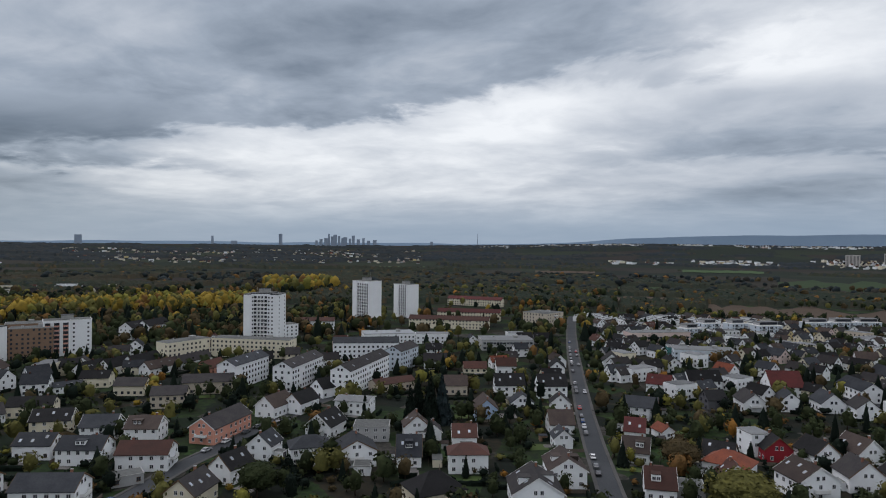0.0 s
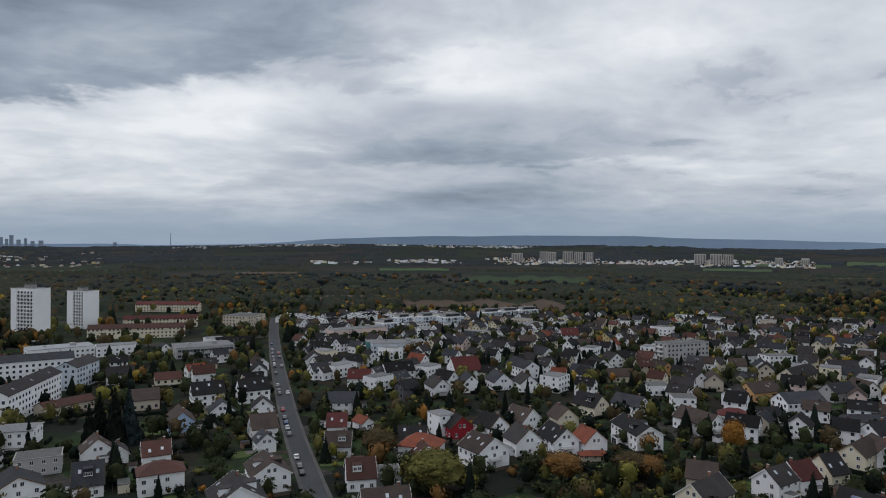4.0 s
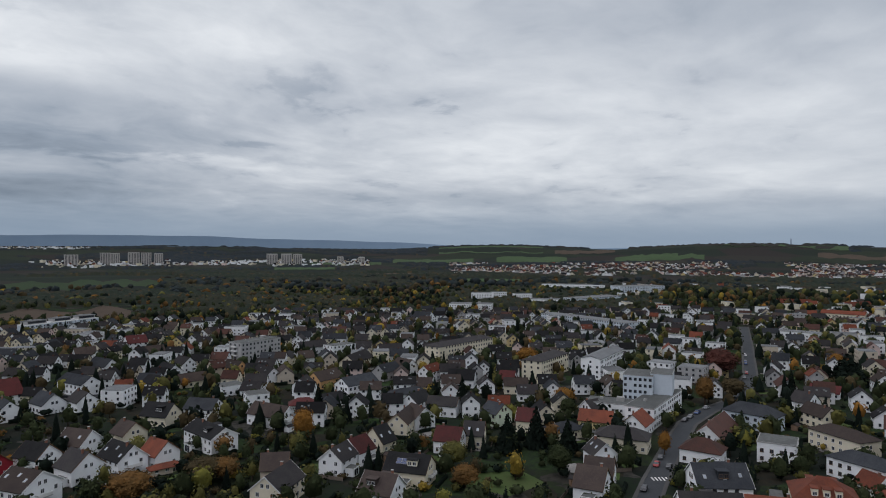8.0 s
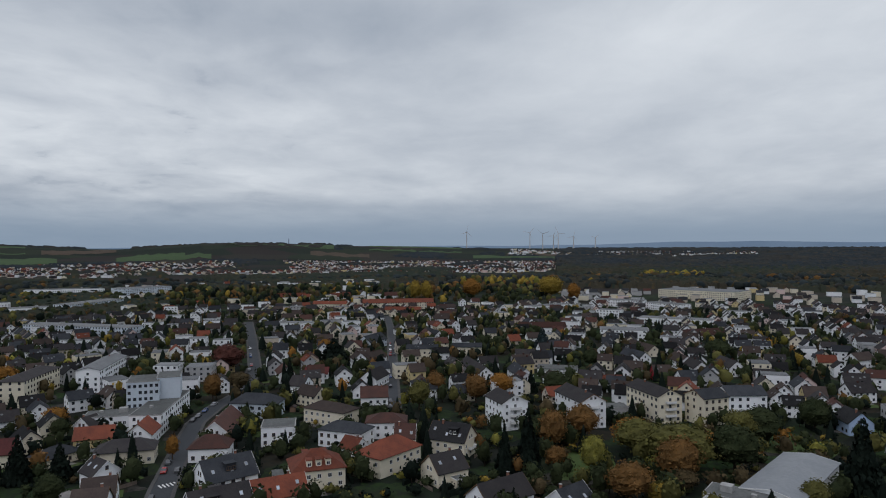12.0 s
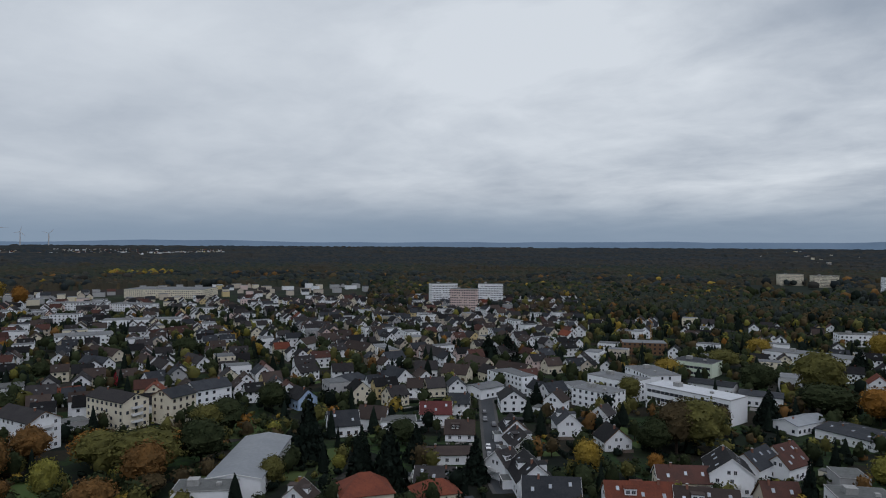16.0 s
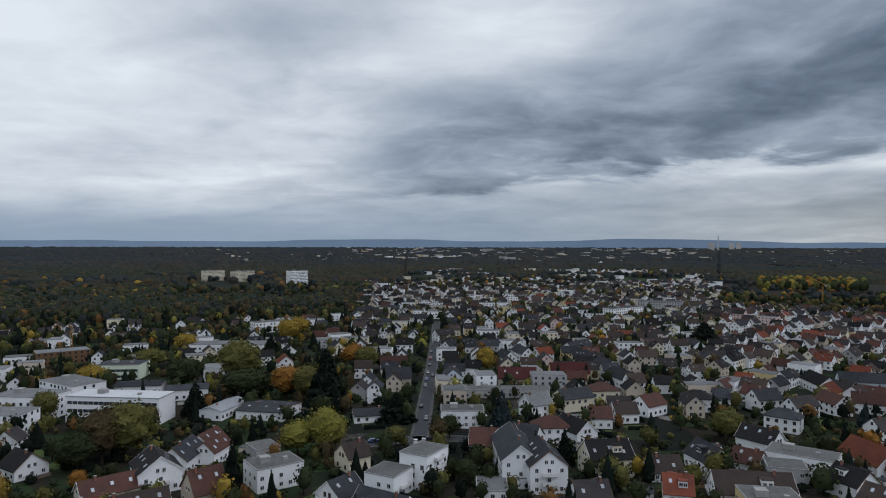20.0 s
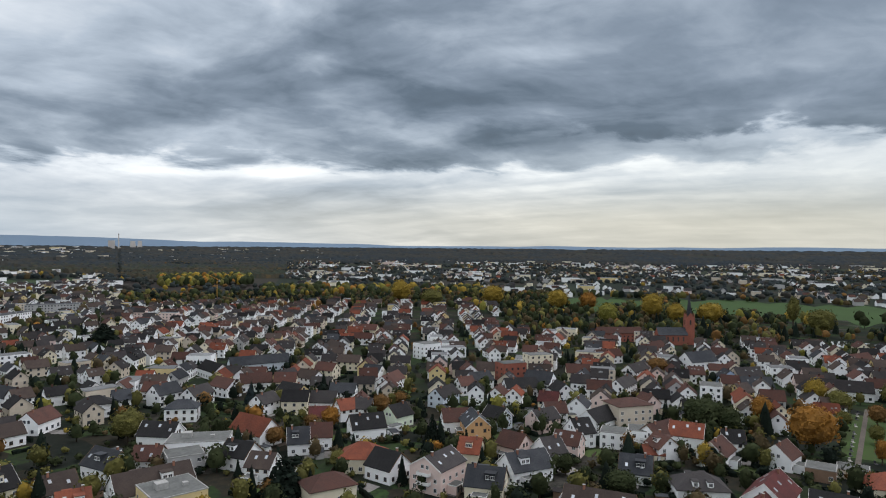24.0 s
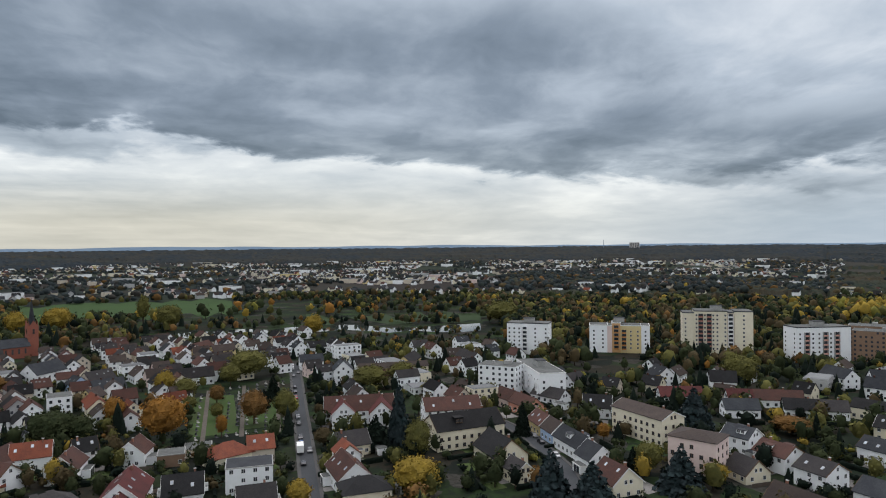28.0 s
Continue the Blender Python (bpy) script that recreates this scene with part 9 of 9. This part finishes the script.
woods("mixed_woods", "mixed autumn trees behind the houses", [
    (35, -15, 425, 600, 10, 12, 0.42), (-300, -326, 345, 640, 9.5, 12, 0.42), (12, -15, 600, 900, 16, 11, 0.42), (35, 12, 690, 900, 18, 12, 0.42),
    (-15, -60, 600, 900, 20, 9, 0.45), (-45, -80, 640, 1000, 19, 10, 0.42), (-80, -112, 700, 1000, 18, 12, 0.42),
    ] + [
    (-187, -216, 560, 1150, 24, 11, 0.42), (-216, -247, 640, 860, 13, 11, 0.42), (-247, -270, 475, 860, 12, 11, 0.42), (-270, -284, 440, 486, 13, 5, 0.5), (-270, -300, 770, 860, 14, 10, 0.45), (-283, -300, 405, 486, 13, 5.5, 0.5), (-270, -300, 524, 575, 12, 9, 0.45), (-284, -300, 600, 770, 14, 10, 0.45)], AUT, 22)
woods("broad_forest", "wide dark mixed forest", [
    (35, -60, 900, 1380, 32, 11, 0.6), (-60, -112, 1000, 1300, 30, 12, 0.6), (-108, -190, 1000, 1380, 27, 15, 0.55),
    (-190, -216, 1150, 1500, 24, 12, 0.55), (-216, -326, 860, 2300, 27, 9, 0.6), (-300, -326, 900, 1500, 20, 11, 0.5)], DEEP, 23)


def canopy(zones, seed):
    """The far forest as one rough roof of crowns, open over fields and settlements. zones: az from, az to, r from, r to, openness, height."""
    rng = random.Random(seed)
    b = Build()
    step = 0.2
    for a0, a1, r0, r1, gap, tall in zones:
        r0, r1 = r0 * K, min(r1 * K, 4755)
        n = int(abs(a1 - a0) / step)
        m = int(math.log(r1 / r0) / math.log(1.011))
        wood = {}
        for j in range(m):
            r = r0 * 1.011 ** (j + 0.5)
            for i in range(n):
                x, y = at(a0 - (i + 0.5) * step, r)
                f = noise.noise(Vector((x / 330, y / 250, 3.3))) + 0.35 * noise.noise(Vector((x / 90, y / 90, 8.1)))
                if any(lo < a0 - (i + 0.5) * step < hi and n0 < r < n1 for hi, lo, n0, n1 in FIELDS + list(OPEN)):
                    continue
                if f < gap and not any((x - p) ** 2 + (y - q) ** 2 < 196 for p, q, _ in NEARBY(x, y)):
                    wood[i, j] = 0 if f < -0.25 else 1 if f < 0.12 else 2
        seen = {}

        def corner(i, j):
            if (i, j) not in seen:
                r = r0 * 1.011 ** j
                x, y = at(a0 - (i + rng.uniform(-0.3, 0.3)) * step, r)
                full = all((i - p, j - q) in wood for p in (0, 1) for q in (0, 1))
                b.v.append((x, y, land(x, y) + (tall * rng.uniform(0.45, 1.0) if full else -0.3)))
                seen[i, j] = len(b.v) - 1
            return seen[i, j]
        for (i, j), k in wood.items():
            b.f.append((corner(i, j), corner(i, j + 1), corner(i + 1, j + 1), corner(i + 1, j))[::-1])
            k = k if rng.random() < 0.8 else rng.randrange(4)
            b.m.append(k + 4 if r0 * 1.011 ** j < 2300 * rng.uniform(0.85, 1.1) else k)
    # first four, for beyond about 2300 m: distance haze painted in as blue
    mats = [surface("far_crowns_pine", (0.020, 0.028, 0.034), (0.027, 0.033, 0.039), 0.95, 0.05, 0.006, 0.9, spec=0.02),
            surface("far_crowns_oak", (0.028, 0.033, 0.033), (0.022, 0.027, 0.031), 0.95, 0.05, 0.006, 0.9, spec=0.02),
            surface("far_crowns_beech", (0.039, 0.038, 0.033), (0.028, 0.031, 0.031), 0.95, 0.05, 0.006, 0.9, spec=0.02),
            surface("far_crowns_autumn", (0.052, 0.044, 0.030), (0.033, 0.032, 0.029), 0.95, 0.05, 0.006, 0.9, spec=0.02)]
    mats += [surface("wood_crowns_green", (0.023, 0.031, 0.024), (0.030, 0.037, 0.027), 0.95, 0.12, 0.012, 0.9, spec=0.02),
             surface("wood_crowns_olive", (0.036, 0.038, 0.026), (0.025, 0.031, 0.024), 0.95, 0.12, 0.012, 0.9, spec=0.02),
             surface("wood_crowns_brown", (0.044, 0.038, 0.026), (0.031, 0.031, 0.024), 0.95, 0.12, 0.012, 0.9, spec=0.02),
             surface("wood_crowns_gold", (0.066, 0.048, 0.025), (0.042, 0.037, 0.025), 0.95, 0.12, 0.012, 0.9, spec=0.02)]
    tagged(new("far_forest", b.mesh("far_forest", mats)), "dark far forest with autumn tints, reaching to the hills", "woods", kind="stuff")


canopy([(-216, -229, 1300, 2250, 0.35, 11), (35, 16, 700, 1380, 0.30, 9), (16, -15, 690, 1380, 0.22, 9), (-15, -60, 640, 1380, 0.06, 8), (-60, -80, 680, 1300, 0.05, 8), (-80, -112, 1000, 1300, 0.2, 9), (-140, -190, 640, 1380, 0.55, 12), (-112, -140, 1000, 1380, 0.55, 12),
        ] + [(-300, -325, 780, 1500, 0.2, 8), (35, -14, 1380, 3990, 0.10, 11), (-14, -60, 1380, 3990, -0.05, 9), (-60, -112, 1300, 2450, 0.0, 10), (-60, -74, 3480, 3900, 0.6, 15), (-77, -93, 3280, 3700, 0.6, 15), (-93, -112, 2450, 3600, -0.2, 8),
        (-112, -190, 1380, 3990, 0.42, 13), (-190, -216, 1500, 3990, 0.30, 12), (-216, -325, 2250, 3990, 0.5, 13)], 31)
woods("garden_trees", "garden trees, shrubs and hedges between the houses", [
    (35, -326, 125, 300, 8.5, 3.0, 0.7), (35, -326, 125, 300, 11.5, 8.5, 0.40), (35, -16, 300, 425, 10.5, 8.5, 0.45), (-16, -112, 300, 640, 9.8, 9.0, 0.42), (-112, -216, 300, 640, 9.8, 9.0, 0.42), (-216, -283, 300, 520, 11.5, 6.5, 0.45), (-283, -326, 300, 420, 10.5, 8.5, 0.45)],
    [("green", 5.5), ("olive", 1.5), ("brown", 1.2), ("rust", 0.35), ("dark", 3.2), ("yellow", 0.22), ("orange", 0.10), ("lime", 0.22)], 24, 1.2)


# ---- the horizon ----
def far_hills():
    """The ranges on the horizon, far behind everything else, their haze painted in as blue."""
    b = Build()
    n = 240
    ring = []
    for i in range(n + 1):
        az = 40 - 370 * i / n
        d = math.sin(radians(az * 7.0)) * 3.0 + math.sin(radians(az * 17 + 40)) * 3.0 + math.sin(radians(az * 41)) * 2.0 + math.sin(radians(az * 67 + 10)) * 1.2

        def hump(a, w, h):
            return h * math.exp(-((az - a) / w) ** 2)
        h = 78 + d + hump(-18, 9, 44) + hump(-30, 10, 66) + hump(-42, 9, 50) + hump(-54, 9, 44) + hump(-125, 14, 26) + hump(-160, 16, 30) + hump(-188, 15, 40) + hump(-212, 10, 46) + hump(-228, 10, 18) + hump(-270, 16, 12)
        ring.append((az, h))
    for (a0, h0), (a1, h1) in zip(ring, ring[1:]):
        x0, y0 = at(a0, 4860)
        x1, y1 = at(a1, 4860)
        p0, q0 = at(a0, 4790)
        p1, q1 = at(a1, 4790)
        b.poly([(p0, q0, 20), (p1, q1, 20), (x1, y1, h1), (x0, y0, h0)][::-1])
    # aerial haze is put into this base colour as blue
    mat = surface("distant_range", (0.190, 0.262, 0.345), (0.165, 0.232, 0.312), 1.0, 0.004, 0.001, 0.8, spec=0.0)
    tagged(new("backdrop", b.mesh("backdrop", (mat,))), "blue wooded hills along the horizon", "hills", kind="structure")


far_hills()


def skyline(name, label, blocks, r, mat, category="towers"):
    """Far towers: az, width, top over the eye, base."""
    k = K if r < 4000 else 1.0
    r *= k
    for az, w, top, taper in blocks:
        w, top = w * k, top * k
        x, y = at(az, r)
        b = Build()
        z0 = land(x, y) - 4
        ring = [(-w / 2, -w / 2), (w / 2, -w / 2), (w / 2, w / 2), (-w / 2, w / 2)]
        b.solid([(u, v, z0) for u, v in ring], [(u * taper, v * taper, EYE + top) for u, v in ring])
        if name == "far_tower_block":
            for floor in range(int((EYE + top - z0) / 3.4) - 1):
                for q in range(4):
                    u = (q - 1.5) * w * 0.235
                    b.box(u, -w / 2 - 0.1, z0 + 2.6 + 3.4 * floor, w * 0.13, 0.4, 1.9, 1)
        ob = tagged(new(name, b.mesh(name, (mat, glass))), label, category, name + "s on the horizon")
        ob.matrix_basis = pose(x, y, 0, 0, 0, az)


# concrete of the skyline and masts, lightened and blued as painted haze
haze_grey = surface("distant_concrete", (0.30, 0.355, 0.44), (0.24, 0.295, 0.38), 0.9, 0.02, 0.004, 0.6)
pale_far = surface("distant_pale", (0.52, 0.49, 0.46), (0.42, 0.39, 0.37), 0.9, 0.05, 0.01, 0.6)
for k, (px, top) in enumerate(((560, 20), (568, 30), (577, 36), (582, 66), (588, 48), (593, 60), (600, 52), (606, 40), (611, 44), (619, 34), (625, 56), (634, 30), (643, 38), (652, 22), (663, 26))):
    skyline("skyscraper", "far grey-blue skyscraper on the horizon", [(-math.degrees(math.atan((px - 784) / 1166)), 16 + 5 * (k % 3), top, 0.8 if k % 4 == 3 else 1.0)], 4640, haze_grey, "skyscraper")
skyline("skyscraper", "far grey-blue skyscraper on the horizon", [(13.86, 24, 62, 1.0), (19.3, 22, 44, 0.6), (29.0, 40, 40, 1.0), (17.6, 40, 12, 1.0), (1.0, 20, 18, 1.0)], 4640, haze_grey, "skyscraper")
skyline("radio_mast", "thin far radio mast on the horizon", [(-3.0, 5, 78, 0.4), (-89.2, 7, 62, 0.8), (-308.5, 5, 34, 0.4)], 4500, haze_grey, "mast")
skyline("far_tower_block", "far pale residential tower block", [(-31.9, 38, -20, 1), (-34.2, 30, -14, 1), (-34.9, 26, -15, 1), (-36.2, 34, -13, 1), (-37.1, 30, -14, 1), (-38.0, 26, -16, 1), (-46.8, 36, -18, 1), (-48.0, 36, -18, 1), (-48.9, 30, -19, 1),
         (-52.5, 22, -28, 1), (-54.3, 22, -29, 1)], 2330, pale_far, "tower block")
skyline("power_station", "far white power station with cooling towers", [(-216.0, 9, 70, 0.6), (-215.5, 38, 26, 1.0), (-217.0, 34, 24, 0.8), (-217.5, 30, 26, 0.75)], 4500, pale_far, "power station")
skyline("far_tower_block", "far pale residential tower block", [(-197.2, 60, -14, 1), (-209.3, 46, -12, 1), (-311.0, 50, 12, 1)], 3600, pale_far, "tower block")


def wind_turbine(az, r, h, turn):
    x, y = at(az, r)
    root = tagged(new("wind_turbine"), "white wind turbine standing on far fields", "wind turbine", "wind turbines on the ridge")
    z = land(x, y)
    root.matrix_basis = pose(x, y, z, 0, 0, az)
    b = Build()
    b.tube(0, 0, -5, 3.2, 1.8, h + 5, 0, 8)
    part("mast", b.mesh("mast", (pale_far,)), root)
    for k in range(3):
        b = Build()
        b.solid([(-1.3, -0.4, 0), (1.3, -0.4, 0), (1.3, 0.4, 0), (-1.3, 0.4, 0)], [(-0.3, -0.2, h * 0.45), (0.3, -0.2, h * 0.45), (0.3, 0.2, h * 0.45), (-0.3, 0.2, h * 0.45)])
        part("blade", b.mesh("blade", (pale_far,)), root, pose(0, -3, h, 0, turn + 120 * k, 0))


for az, h, turn in ((-104.45, 112, 10), (-109.9, 112, 40), (-111.0, 105, 70), (-111.9, 92, 25), (-112.3, 110, 95), (-113.6, 88, 15), (-115.4, 80, 50)):
    wind_turbine(az, 4550, h, turn)


# ---- parked cars ----
for k, (pts, w) in enumerate(list(LANES)):
    cars_along(pts, w, 7.5, 40 + k)


def zebra(p, q, long=3.2):
    """White bars of a crossing, side by side from kerb to kerb."""
    p, q = Vector(p), Vector(q)
    n = max(3, int((q - p).length / 1.0))
    a = math.atan2(q.y - p.y, q.x - p.x)
    for i in range(n):
        c = p + (q - p) * ((i + 0.5) / n)
        b = Build()
        b.box(c.x, c.y, 0.02, 0.5, long, 0.016, 0, a)
        tagged(new("crossing_bar", b.mesh("crossing_bar", (paint_white,))), "white painted bar of a zebra crossing on asphalt", "road marking", "bars of the zebra crossing", kind="structure")


zebra((218.0, 42.8), (221.3, 36.7))


# ---- cemetery ----
def cemetery(ring):
    """A lawn with gravel paths and rows of small stones."""
    rng = random.Random(91)
    a, b, c, d = [Vector(p) for p in ring]
    gravel = surface("grave_path", (0.125, 0.108, 0.092), (0.085, 0.076, 0.068), 0.95, 2.0, 0.2, 0.9)
    for f in (0.18, 0.5, 0.82):
        path = new("cemetery_path", strip([tuple(a.lerp(b, f)), tuple(d.lerp(c, f))], 1.8, 0.06, 0.1).mesh("cemetery_path", (gravel,)))
        tagged(path, "pale gravel path between the graves", "path", kind="structure")
    tones = [surface("stone_" + k, col, None, 0.6, 3.0, 0.5, 0.6) for k, col in (("pale", (0.38, 0.37, 0.35)), ("grey", (0.20, 0.20, 0.20)), ("dark", (0.06, 0.06, 0.065)))]

    def stone(m):
        def make():
            q = Build()
            q.box(0, 0, -0.05, 1.0, 2.0, 0.16, 0)
            q.box(0, 0.8, 0.1, 0.75, 0.2, 0.85, 0)
            return q.mesh("gravestone", (tones[m],))
        return shared(("grave", m), make)
    turn = math.degrees(math.atan2(b.y - a.y, b.x - a.x))
    for i in range(12):
        for j in range(14):
            f, g = (i + 0.5) / 12, (j + 0.5) / 14
            if min(abs(f - 0.18), abs(f - 0.5), abs(f - 0.82)) < 0.04 or rng.random() < 0.25:
                continue
            p = a.lerp(b, f).lerp(d.lerp(c, f), g)
            m = rng.randrange(3)
            ob = tagged(new("gravestone", stone(m)), ("pale", "grey", "dark polished")[m] + " gravestone with a low kerb on the lawn", "gravestone", "gravestones of the cemetery")
            ob.matrix_basis = pose(p.x, p.y, 0.03, 0, 0, turn + rng.uniform(-4, 4))


cemetery([(-361.1, 21.9), (-374.2, 79.8), (-268.8, 58.6), (-268.2, 13.2)])


# ---- a painted sign on the white house ----
def wall_sign(x, y, z, turn):
    b = Build()
    b.box(0, 0, 0, 1.9, 0.08, 2.6, 0)
    ob = tagged(new("wall_sign", b.mesh("wall_sign", (surface("sign_red", (0.30, 0.015, 0.04), None, 0.6),))), "dark red painted sign with pale bars on the house wall", "sign")
    ob.matrix_basis = pose(x, y, z, 0, 0, turn)
    for k in range(4):
        b = Build()
        b.box(0.1 * (k % 2), -0.05, 0.35 + 0.55 * k, 1.1 - 0.2 * (k % 2), 0.03, 0.22, 0)
        part("bar", b.mesh("bar", (frame_white,)), ob)


wall_sign(-116.16, 178.06, 1.2, 3.1)
